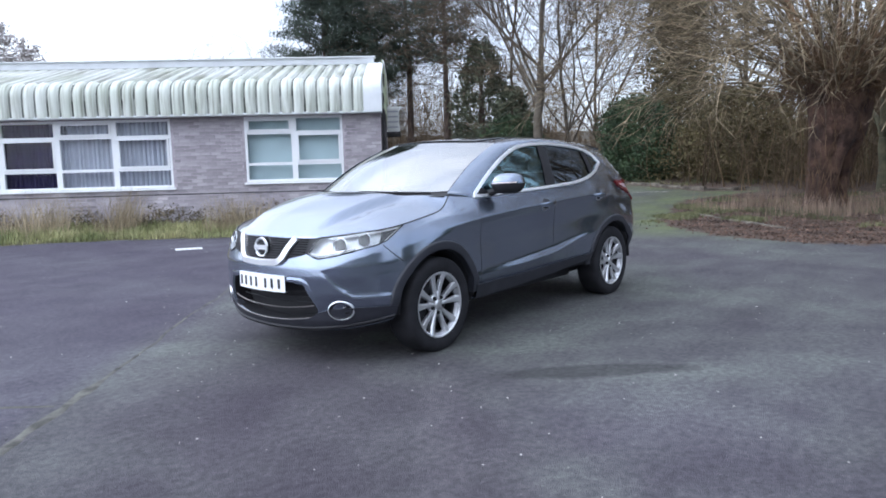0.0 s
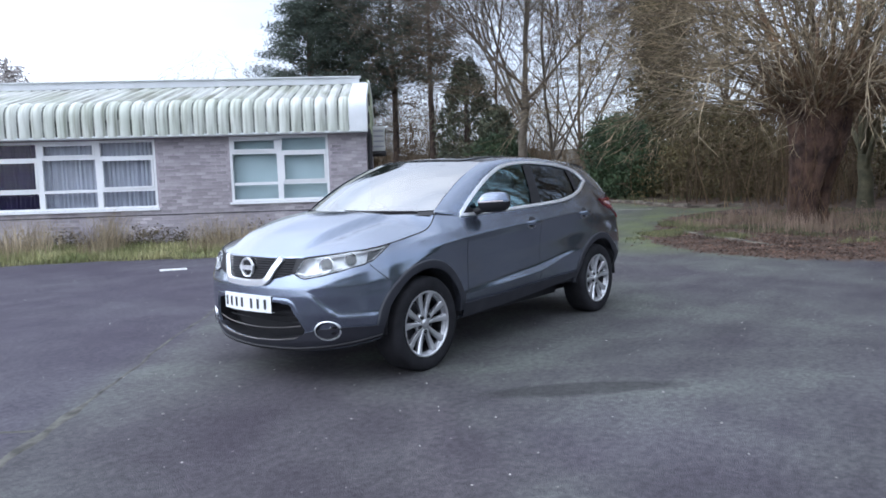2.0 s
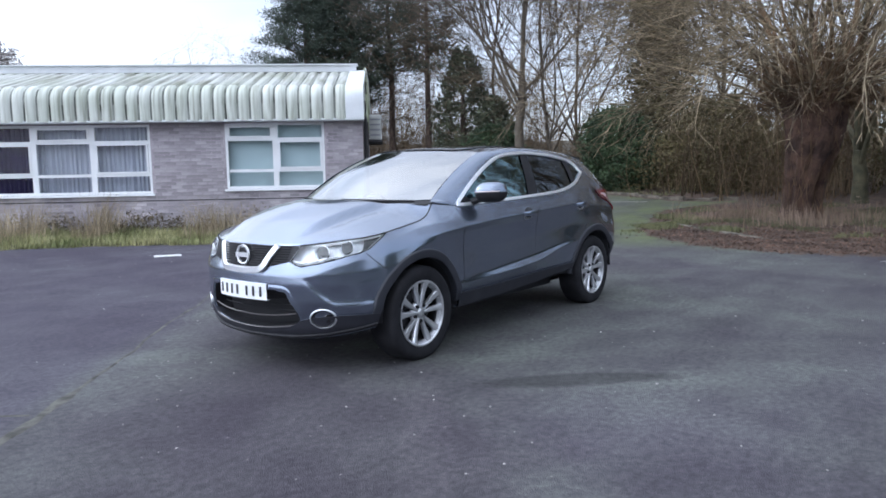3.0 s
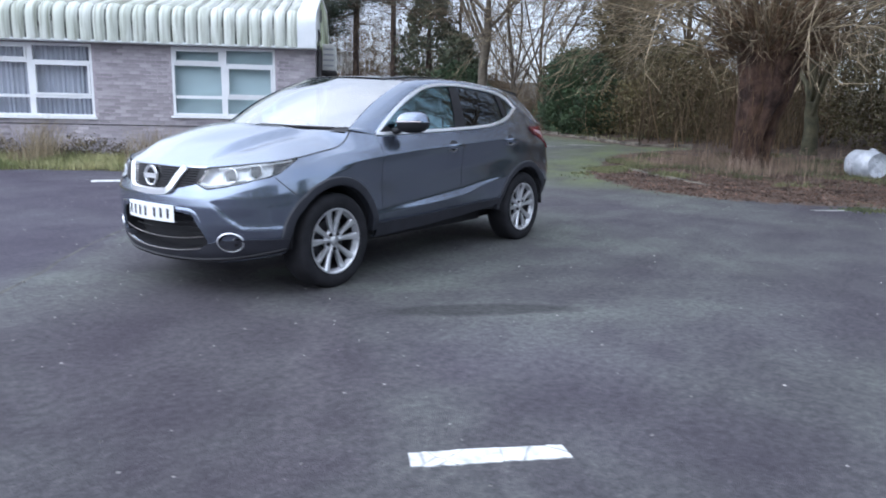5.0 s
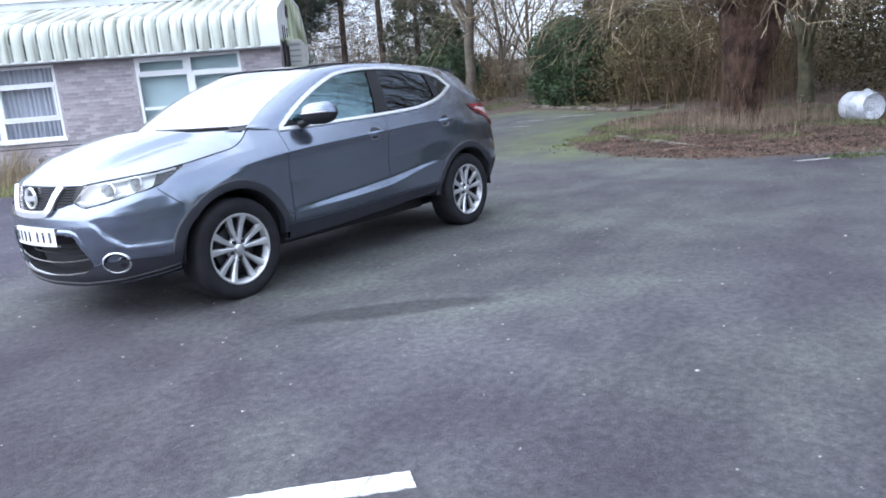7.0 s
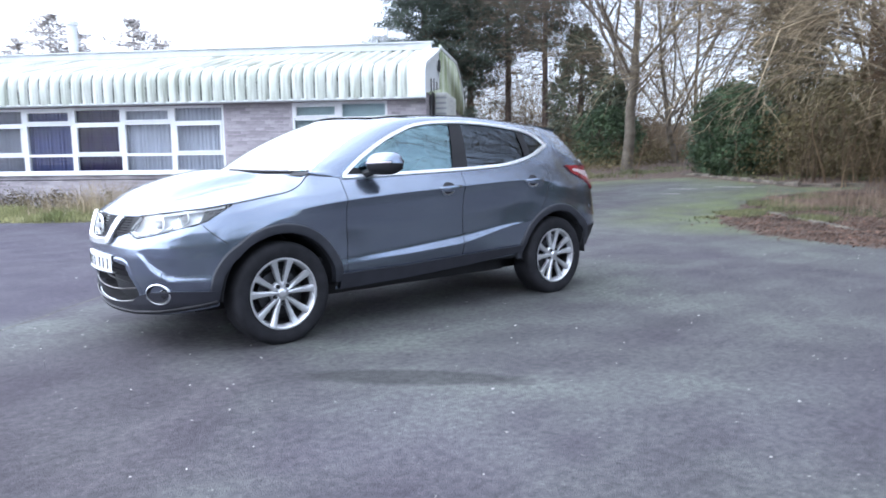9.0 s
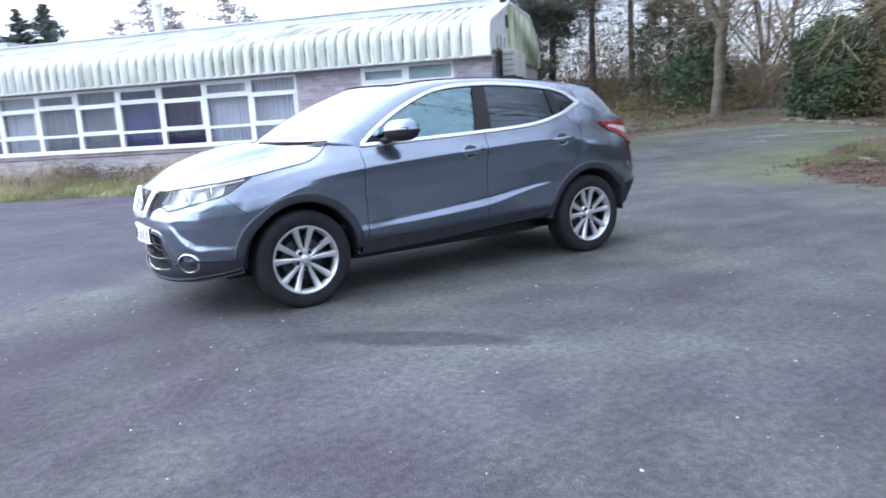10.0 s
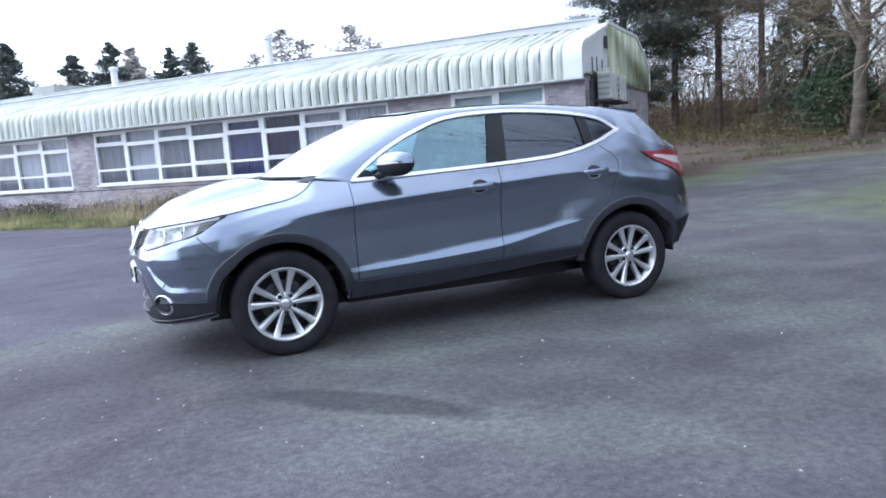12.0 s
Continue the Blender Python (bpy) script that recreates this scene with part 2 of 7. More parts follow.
def height(x, y):
    """The car park is level and rises gently towards the wood."""
    q = .9 * x + .4 * y - 10
    q = (q + math.sqrt(q * q + 2.0)) / 2
    return .045 * min(q, 60) - 0.0022 * max(0, 2.0 - abs(q)) if q > .12 else .045 * q


def fuzz(x, y, f=1.0, seed=0.0):
    return noise.noise(Vector((x * f + seed, y * f - seed, seed * .37)))


def inside(poly, x, y):
    hit = False
    for (x0, y0), (x1, y1) in zip(poly, poly[1:] + poly[:1]):
        if (y0 > y) != (y1 > y) and x < (x1 - x0) * (y - y0) / (y1 - y0) + x0:
            hit = not hit
    return hit


def edge_dist(poly, x, y):
    """Metres to the outline, positive inside."""
    best = 1e9
    for (x0, y0), (x1, y1) in zip(poly, poly[1:] + poly[:1]):
        dx, dy = x1 - x0, y1 - y0
        t = max(0, min(1, ((x - x0) * dx + (y - y0) * dy) / (dx * dx + dy * dy)))
        best = min(best, math.hypot(x - x0 - t * dx, y - y0 - t * dy))
    return best if inside(poly, x, y) else -best


ISLAND = [(12.6, 2.5), (10.6, 2.05), (9.4, 1.15), (8.4, .05), (7.95, -1.2), (8.05, -2.2), (8.5, -3.2), (9.4, -4.6), (11, -7), (14, -11), (24, -16),
          (30, -10), (26, -2), (20, .6), (17.2, 2.4), (14.6, 3.1)]
GRASS_ISLAND = [(13.0, 2.6), (11.9, 1.8), (10.9, .55), (10.25, -.55), (10.7, -1.6), (11.8, -3.0), (14, -6), (17, -8), (18, -1), (16, 2.0)]
WOOD = [(6.5, 13.5), (9.2, 9.6), (11.5, 9.4), (14.0, 11.2), (17.2, 10.4), (20.3, 8.2), (19.2, 5.6), (18.2, 3.6), (19.5, 1.6), (24, -1), (28, -6), (30, -30),
        (90, -60), (90, 90), (-10, 90), (-4, 40)]


def ground_material():
    m = bpy.data.materials.new("worn_asphalt")
    m.use_nodes = True
    n, l = m.node_tree.nodes, m.node_tree.links
    b = n["Principled BSDF"]
    co = n.new("ShaderNodeTexCoord")

    def tex(kind, scale, detail=4.0, vec=None):
        t = n.new(kind)
        t.inputs["Scale"].default_value = scale
        if "Detail" in t.inputs:
            t.inputs["Detail"].default_value = detail
        l.new(vec or co.outputs["Object"], t.inputs["Vector"])
        return t

    def ramp(src, stops):
        r = n.new("ShaderNodeValToRGB")
        while len(r.color_ramp.elements) < len(stops):
            r.color_ramp.elements.new(0.5)
        for e, (p, c) in zip(r.color_ramp.elements, stops):
            e.position, e.color = p, (*c, 1)
        l.new(src, r.inputs["Fac"])
        return r.outputs["Color"]

    def mixc(fac, a, c, mode="MIX"):
        x = n.new("ShaderNodeMix")
        x.data_type, x.blend_type = "RGBA", mode
        if isinstance(fac, float):
            x.inputs[0].default_value = fac
        else:
            l.new(fac, x.inputs[0])
        l.new(a, x.inputs[6])
        l.new(c, x.inputs[7])
        return x.outputs[2]

    def ellipse(cx, cy, turn, rx, ry, rough=.5):
        mp = n.new("ShaderNodeMapping")
        mp.vector_type = "TEXTURE"
        mp.inputs["Location"].default_value = (cx, cy, 0)
        mp.inputs["Rotation"].default_value = (0, 0, radians(turn))
        mp.inputs["Scale"].default_value = (rx, ry, 50)
        l.new(co.outputs["Object"], mp.inputs["Vector"])
        wob = tex("ShaderNodeTexNoise", 2.5, 5)
        add = n.new("ShaderNodeMix")
        add.data_type, add.blend_type = "RGBA", "LINEAR_LIGHT"
        add.inputs[0].default_value = rough * .5
        l.new(mp.outputs["Vector"], add.inputs[6])
        l.new(wob.outputs["Color"], add.inputs[7])
        gr = n.new("ShaderNodeTexGradient")
        gr.gradient_type = "SPHERICAL"
        l.new(add.outputs[2], gr.inputs["Vector"])
        return gr.outputs["Fac"]

    def clampmul(src, k, top=1.0):
        x = n.new("ShaderNodeMath")
        x.operation, x.use_clamp = "MULTIPLY", True
        l.new(src, x.inputs[0])
        x.inputs[1].default_value = k
        if top < 1:
            y = n.new("ShaderNodeMath")
            y.operation = "MULTIPLY"
            l.new(x.outputs[0], y.inputs[0])
            y.inputs[1].default_value = top
            return y.outputs[0]
        return x.outputs[0]

    def const(c):
        r = n.new("ShaderNodeRGB")
        r.outputs[0].default_value = (*c, 1)
        return r.outputs[0]
    # aggregate
    chips = tex("ShaderNodeTexVoronoi", 120)
    grit = tex("ShaderNodeTexNoise", 70, 8)
    blotch = tex("ShaderNodeTexNoise", .42, 5)
    wear = tex("ShaderNodeTexNoise", 1.9, 6)
    base = ramp(blotch.outputs["Fac"], [(.36, (.075, .069, .080)), (.52, (.099, .099, .100)), (.66, (.122, .127, .119))])
    base = mixc(.65, base, ramp(wear.outputs["Fac"], [(.36, (.74, .70, .77)), (.5, (1, 1, 1)), (.64, (1.24, 1.27, 1.22))]), "MULTIPLY")
    base = mixc(.60, base, ramp(grit.outputs["Fac"], [(.31, (.38, .38, .40)), (.43, (.95, .95, .96)), (.58, (1.05, 1.05, 1.04)), (.70, (1.95, 1.97, 1.88))]), "MULTIPLY")
    base = mixc(.48, base, ramp(chips.outputs["Distance"], [(.0, (1.7, 1.7, 1.68)), (.35, (1.0, 1.0, 1.0)), (.8, (.5, .5, .52))]), "MULTIPLY")
    # faint sweeping wheel marks
    sweep = n.new("ShaderNodeMapping")
    sweep.inputs["Rotation"].default_value, sweep.inputs["Scale"].default_value = (0, 0, radians(38)), (.35, 2.6, 1)
    l.new(co.outputs["Object"], sweep.inputs["Vector"])
    marks = tex("ShaderNodeTexNoise", 1.0, 4, sweep.outputs["Vector"])
    base = mixc(.5, base, ramp(marks.outputs["Fac"], [(.36, (.80, .77, .82)), (.5, (1, 1, 1)), (.64, (1.18, 1.20, 1.17))]), "MULTIPLY")
    fleck = tex("ShaderNodeTexNoise", 22, 3)
    base = mixc(.8, base, ramp(fleck.outputs["Fac"], [(.33, (.70, .69, .72)), (.5, (1, 1, 1)), (.67, (1.32, 1.33, 1.28))]), "MULTIPLY")
    base = mixc(clampmul(ellipse(5.2, -3.6, 20, 5.5, 2.6, .6), 1.6, .65), base, mixc(1.0, base, const((.76, .72, .79)), "MULTIPLY"))
    # the older, darker bay beyond the joint
    zone = n.new("ShaderNodeVertexColor")
    zone.layer_name = "zone"
    sep = n.new("ShaderNodeSeparateColor")
    l.new(zone.outputs["Color"], sep.inputs["Color"])
    base = mixc(clampmul(sep.outputs["Blue"], 1.0), base, mixc(1.0, base, const((.79, .71, .93)), "MULTIPLY"))
    base = mixc(clampmul(ellipse(-.72, 1.12, 43.5, 3.0, .34, .5), 2.2, .6), base, mixc(1.0, base, const((1.36, 1.38, 1.34)), "MULTIPLY"))
    # dark damp streak, pale worn patches
    base = mixc(clampmul(ellipse(.17, -1.99, -46, .72, .16, .6), 3.2, .88), base, mixc(1.0, base, const((.40, .39, .41)), "MULTIPLY"))
    base = mixc(clampmul(ellipse(1.9, -2.0, -20, 1.3, .22, .5), 3.0, .30), base, mixc(1.0, base, const((.55, .55, .58)), "MULTIPLY"))
    base = mixc(clampmul(ellipse(-.6, -2.7, 30, 1.7, .9, .7), 1.6, .40), base, mixc(1.0, base, const((1.5, 1.52, 1.5)), "MULTIPLY"))
    base = mixc(clampmul(ellipse(-1.45, -1.35, 68, 2.3, 1.40, .9), 1.8, .80), base, mixc(1.0, base, const((.66, .57, .68)), "MULTIPLY"))
    base = mixc(clampmul(ellipse(-1.2, -1.9, 40, 1.5, .16, .5), 2.4, .35), base, mixc(1.0, base, const((1.5, 1.48, 1.46)), "MULTIPLY"))
    base = mixc(clampmul(ellipse(-1.72, -3.46, 52, .42, .07, .10), 4.0, .5), base, mixc(1.0, base, const((1.55, 1.58, 1.5)), "MULTIPLY"))
    base = mixc(clampmul(ellipse(.45, -3.05, -32, 2.0, .85, .7), 1.8, .55), base, mixc(1.0, base, const((1.42, 1.46, 1.42)), "MULTIPLY"))
    # green film towards the kerbs
    gn = tex("ShaderNodeTexNoise", 1.3, 6)
    green_fac = n.new("ShaderNodeMath")
    green_fac.operation = "MULTIPLY"
    l.new(sep.outputs["Green"], green_fac.inputs[0])
    l.new(ramp(gn.outputs["Fac"], [(.30, (.25, .25, .25)), (.62, (1, 1, 1))]), green_fac.inputs[1])
    base = mixc(green_fac.outputs[0], base, ramp(grit.outputs["Fac"], [(.3, (.095, .122, .034)), (.7, (.19, .23, .075))]))
    # leaf litter
    lf = tex("ShaderNodeTexNoise", 24, 5)
    ln = tex("ShaderNodeTexNoise", 5, 6)
    litter = mixc(.65, ramp(ln.outputs["Fac"], [(.28, (.044, .031, .024)), (.52, (.083, .057, .043)), (.75, (.130, .096, .071))]),
                  ramp(lf.outputs["Fac"], [(.28, (.40, .40, .40)), (.5, (1, .98, .96)), (.74, (1.7, 1.6, 1.5))]), "MULTIPLY")
    en = tex("ShaderNodeTexNoise", 3.2, 6)
    mask = n.new("ShaderNodeMath")
    mask.operation = "ADD"
    l.new(sep.outputs["Red"], mask.inputs[0])
    l.new(ramp(en.outputs["Fac"], [(.25, (0, 0, 0)), (.75, (.55, .55, .55))]), mask.inputs[1])
    base = mixc(ramp(mask.outputs[0], [(.62, (0, 0, 0)), (.80, (1, 1, 1))]), base, litter)
    l.new(base, b.inputs["Base Color"])
    b.inputs["Roughness"].default_value = .82
    b.inputs["Specular IOR Level"].default_value = .35
    bp = n.new("ShaderNodeBump")
    bp.inputs["Distance"].default_value, bp.inputs["Strength"].default_value = .0045, .8
    hm = n.new("ShaderNodeMath")
    hm.operation = "SUBTRACT"
    l.new(grit.outputs["Fac"], hm.inputs[0])
    l.new(chips.outputs["Distance"], hm.inputs[1])
    l.new(hm.outputs[0], bp.inputs["Height"])
    l.new(bp.outputs["Normal"], b.inputs["Normal"])
    return m


def build_ground():
    xs = sorted(set([-900, -400, -150, -80, -50, -35, -27] + [round(v, 3) for v in np.arange(-22, -5, .8)] + [round(v, 3) for v in np.arange(-5, 26, .33)]
                    + [round(v, 3) for v in np.arange(26, 60, 1.7)] + [70, 90, 150, 400, 900]))
    ys = sorted(set([-900, -400, -150, -80, -50, -36] + [round(v, 3) for v in np.arange(-28, -9, .8)] + [round(v, 3) for v in np.arange(-9, 17, .33)]
                    + [round(v, 3) for v in np.arange(17, 70, 1.7)] + [80, 120, 200, 400, 900]))
    g = Geo()
    zone = []
    rows = []
    for y in ys:
        row = []
        for x in xs:
            row.append((x, y, height(x, y)))
            near = -6 < x < 62 and -40 < y < 75
            isl = edge_dist(ISLAND, x, y) if near and x > 5 else -9
            wd = edge_dist(WOOD, x, y) if near else (9 if x > 40 or y > 60 else -9)
            r = max(step(-.45, .45, isl), step(-1.7, .3, wd))
            gr = .62 * step(-3.0, -.1, max(isl, wd * .8)) * step(7.2, 9.6, x + .25 * y)
            s_ = x * ALONG.x + y * ALONG.y
            zone.append((r, gr, step(-1.55, -1.66, s_), 1))
        rows.append(row)
    g.grid(rows)
    ob = part("ground", g, ground_material(), weld=False, angle=180)
    at = ob.data.color_attributes.new("zone", "FLOAT_COLOR", "POINT")
    at.data.foreach_set("color", [c for q in zone for c in q])
    tagged(ob, "worn grey asphalt car park with leaf litter at its edge", "ground", kind="structure")
    # mossy joint between the two asphalt bays
    moss = mat("joint_moss", (.080, .077, .066), .95, 0, .45, 9, 90, other=(.120, .116, .100), bump=.004)
    rj = random.Random(5)
    rows = []
    for k in range(100):
        p = -2.45 + k * .085
        w = (.012 + .020 * max(0, fuzz(p, 0, 2.2, 3)) + .006 * rj.random()) * (1 + 1.3 * step(-.9, -1.3, p))
        c = -1.60 + .035 * fuzz(p, 0, .8, 7) + .02 * fuzz(p, 0, 3, 9)
        rows.append([ALONG * (c + w * q) + INTO * p + Vector((0, 0, .0045 if abs(q) < .9 else .001)) for q in (-1, -.4, .4, 1)])
    tagged(part("joint_moss", Geo().grid(rows, flip=True), moss), "mossy joint between two asphalt bays", "joint", kind="structure")
    rows = []
    for k in range(30):
        s = -1.66 - k * .06
        c = -1.50 + .10 * fuzz(s, 0, 1.2, 5)
        w = .012 + .016 * max(0, fuzz(s, 1, 2.5, 2))
        rows.append([ALONG * s + INTO * (c + w * q) + Vector((0, 0, .0045 if abs(q) < .9 else .001)) for q in (-1, -.4, .4, 1)])
    tagged(part("joint_moss", Geo().grid(rows), moss), "mossy crack in the asphalt", "joint", kind="structure")


def road_paint():
    m = mat("road_paint", (.52, .53, .52), .8, 0, .22, 14, 120, other=(.78, .78, .77), bump=.002)
    pn, pl_ = m.node_tree.nodes, m.node_tree.links
    pb = pn["Principled BSDF"]
    crack, cut, dark = pn.new("ShaderNodeTexVoronoi"), pn.new("ShaderNodeValToRGB"), pn.new("ShaderNodeMix")
    crack.feature = "DISTANCE_TO_EDGE"
    crack.inputs["Scale"].default_value = 5.0
    cut.color_ramp.elements[0].position, cut.color_ramp.elements[0].color = .004, (.48, .48, .47, 1)
    cut.color_ramp.elements[1].position, cut.color_ramp.elements[1].color = .022, (1, 1, 1, 1)
    dark.data_type, dark.blend_type = "RGBA", "MULTIPLY"
    dark.inputs[0].default_value = 1.0
    pl_.new(pn["Texture Coordinate"].outputs["Object"], crack.inputs["Vector"])
    pl_.new(crack.outputs["Distance"], cut.inputs["Fac"])
    pl_.new(pb.inputs["Base Color"].links[0].from_socket, dark.inputs[6])
    pl_.new(cut.outputs["Color"], dark.inputs[7])
    pl_.new(dark.outputs[2], pb.inputs["Base Color"])
    worn = mat("worn_road_paint", (.25, .25, .24), .85, 0, .40, 7, 50, other=(.38, .38, .36))

    def dash(cx, cy, turn, length, width, material, label):
        d = thing("painted_line", label, "road marking", pose(cx, cy, height(cx, cy), 0, 0, turn), "parking bay lines")
        rnd = random.Random(int(cx * 100))
        n_ = max(6, int(length / .03))
        rag = lambda: rnd.uniform(-.004, .004)
        xs_ = [-length / 2 + length * j / n_ for j in range(n_ + 1)]
        lo = [Vector((x + (rag() * 2 if j in (0, n_) else 0), -width / 2 + rag() + .004 * math.sin(x * 9), .0050)) for j, x in enumerate(xs_)]
        hi = [Vector((x + (rag() * 2 if j in (0, n_) else 0), width / 2 + rag() + .004 * math.sin(x * 7 + 1), .0050)) for j, x in enumerate(xs_)]
        mid = [a_.lerp(b_, .5) + Vector((0, 0, .0012)) for a_, b_ in zip(lo, hi)]
        part("paint", Geo().grid([[p - Vector((0, 0, .005)) for p in lo], lo, mid, hi, [p - Vector((0, 0, .005)) for p in hi]]), material, d)
    dash(-1.465, -3.115, -45.2, .60, .105, m, "short white painted bay line with fine cracks")
    dash(.44, -4.80, -45.2, .62, .105, m, "short white painted bay line with fine cracks")
    dash(2.58, 6.98, -28.0, .44, .28, m, "short white painted bay line near the verge")
    dash(7.64, -2.98, -45.0, .50, .09, worn, "worn pale bay line by the leaf litter")
    dash(9.3, -4.25, -53.0, 1.6, .10, worn, "white painted bay line beside moss")
    for cx, cy, ln in ((15.6, 5.9, .8), (14.2, 5.4, .5), (16.8, 5.0, 1.1)):
        dash(cx, cy, -62, ln, .14, worn, "worn pale bay line by the far kerb")


def kerbs():
    m = mat("kerb_concrete", (.085, .072, .056), .9, 0, .5, 5, 60, other=(.17, .148, .118), bump=.006)
    rnd = random.Random(4)

    def run(pts, group, up, label):
        for (x0, y0), (x1, y1) in zip(pts, pts[1:]):
            L = math.hypot(x1 - x0, y1 - y0)
            n_ = max(1, round(L / .92))
            for k in range(n_):
                f = (k + .5) / n_
                x, y = x0 + (x1 - x0) * f, y0 + (y1 - y0) * f
                g, w, hh, ln = Geo(), .065, up * rnd.uniform(.7, 1.1), L / n_ / 2 - .012
                prof = [(-w, -.10), (-w, hh - .02), (-w + .02, hh), (w - .012, hh), (w, hh - .012), (w, -.10)]
                rows = [[(e * ln, a, c + rnd.uniform(-.003, .003)) for a, c in prof] for e in (-1, -.98, -.3, .3, .98, 1)]
                g.grid(rows)
                g.add([(-ln, a, c) for a, c in prof], [(0, 1, 2, 3, 4, 5)]).add([(ln, a, c) for a, c in prof], [(5, 4, 3, 2, 1, 0)])
                o = part("kerb_stone", g, m, angle=30)
                o.matrix_world = pose(x, y, height(x, y) - rnd.uniform(0, .3) * up, 0, rnd.uniform(-2, 2), math.degrees(math.atan2(y1 - y0, x1 - x0)) + rnd.uniform(-2, 2))
                tagged(o, label, "kerb", group, "structure")
    run([(12.0, 1.95), (10.75, .35), (9.9, -.72)], "kerb round the tree", .052, "weathered kerb stone half buried in leaves")
    run([(20.6, 9.0), (19.9, 7.5), (18.8, 5.5), (17.75, 3.65), (18.3, 2.2)], "kerb by the wood", .11, "pale kerb stone at the edge of the wood")


def brick_material():
    m = bpy.data.materials.new("grey_brick")
    m.use_nodes = True
    n, l = m.node_tree.nodes, m.node_tree.links
    b = n["Principled BSDF"]
    co = n.new("ShaderNodeTexCoord")
    sep, add, com = n.new("ShaderNodeSeparateXYZ"), n.new("ShaderNodeMath"), n.new("ShaderNodeCombineXYZ")
    l.new(co.outputs["Object"], sep.inputs[0])
    l.new(sep.outputs["X"], add.inputs[0])
    l.new(sep.outputs["Y"], add.inputs[1])
    l.new(add.outputs[0], com.inputs["X"])
    l.new(sep.outputs["Z"], com.inputs["Y"])
    br = n.new("ShaderNodeTexBrick")
    br.inputs["Scale"].default_value = 1.0
    br.inputs["Brick Width"].default_value, br.inputs["Row Height"].default_value = .225, .075
    br.inputs["Mortar Size"].default_value, br.inputs["Mortar Smooth"].default_value = .006, .2
    br.inputs["Color1"].default_value, br.inputs["Color2"].default_value = (.32, .29, .315, 1), (.44, .405, .43, 1)
    br.inputs["Mortar"].default_value = (.43, .41, .41, 1)
    l.new(com.outputs[0], br.inputs["Vector"])
    st, mu = n.new("ShaderNodeTexNoise"), n.new("ShaderNodeMix")
    st.inputs["Scale"].default_value, st.inputs["Detail"].default_value = 1.1, 6
    l.new(co.outputs["Object"], st.inputs["Vector"])
    rp = n.new("ShaderNodeValToRGB")
    rp.color_ramp.elements[0].position, rp.color_ramp.elements[0].color = .32, (.68, .66, .66, 1)
    rp.color_ramp.elements[1].position, rp.color_ramp.elements[1].color = .68, (1.22, 1.2, 1.2, 1)
    l.new(st.outputs["Fac"], rp.inputs["Fac"])
    mu.data_type, mu.blend_type = "RGBA", "MULTIPLY"
    mu.inputs[0].default_value = 1
    l.new(br.outputs["Color"], mu.inputs[6])
    l.new(rp.outputs["Color"], mu.inputs[7])
    l.new(mu.outputs[2], b.inputs["Base Color"])
    b.inputs["Roughness"].default_value = .9
    bp = n.new("ShaderNodeBump")
    bp.inputs["Distance"].default_value = .006
    bp.invert = True
    l.new(br.outputs["Fac"], bp.inputs["Height"])
    l.new(bp.outputs["Normal"], b.inputs["Normal"])
    return m


def streaked(name, base, dirt, scale, lo, hi, rough=.5, metal=0.0, second=None):
    """Painted sheet with streaks of dirt that run down it."""
    m = bpy.data.materials.new(name)
    m.use_nodes = True
    n, l = m.node_tree.nodes, m.node_tree.links
    b = n["Principled BSDF"]
    co, mp = n.new("ShaderNodeTexCoord"), n.new("ShaderNodeMapping")
    mp.inputs["Scale"].default_value = scale
    l.new(co.outputs["Object"], mp.inputs["Vector"])
    t = n.new("ShaderNodeTexNoise")
    t.inputs["Scale"].default_value, t.inputs["Detail"].default_value = 1.0, 6
    l.new(mp.outputs["Vector"], t.inputs["Vector"])
    big = n.new("ShaderNodeTexNoise")
    big.inputs["Scale"].default_value, big.inputs["Detail"].default_value = .9, 4
    l.new(co.outputs["Object"], big.inputs["Vector"])
    r = n.new("ShaderNodeValToRGB")
    r.color_ramp.elements[0].position, r.color_ramp.elements[0].color = lo, (*base, 1)
    r.color_ramp.elements[1].position, r.color_ramp.elements[1].color = hi, (*dirt, 1)
    l.new(t.outputs["Fac"], r.inputs["Fac"])
    r2 = n.new("ShaderNodeValToRGB")
    r2.color_ramp.elements[0].position, r2.color_ramp.elements[0].color = .35, (*(second or (.86, .88, .84)), 1)
    r2.color_ramp.elements[1].position, r2.color_ramp.elements[1].color = .65, (1.05, 1.05, 1.05, 1)
    l.new(big.outputs["Fac"], r2.inputs["Fac"])
    mu = n.new("ShaderNodeMix")
    mu.data_type, mu.blend_type = "RGBA", "MULTIPLY"
    mu.inputs[0].default_value = 1
    l.new(r.outputs["Color"], mu.inputs[6])
    l.new(r2.outputs["Color"], mu.inputs[7])
    l.new(mu.outputs[2], b.inputs["Base Color"])
    b.inputs["Roughness"].default_value, b.inputs["Metallic"].default_value = rough, metal
    return m


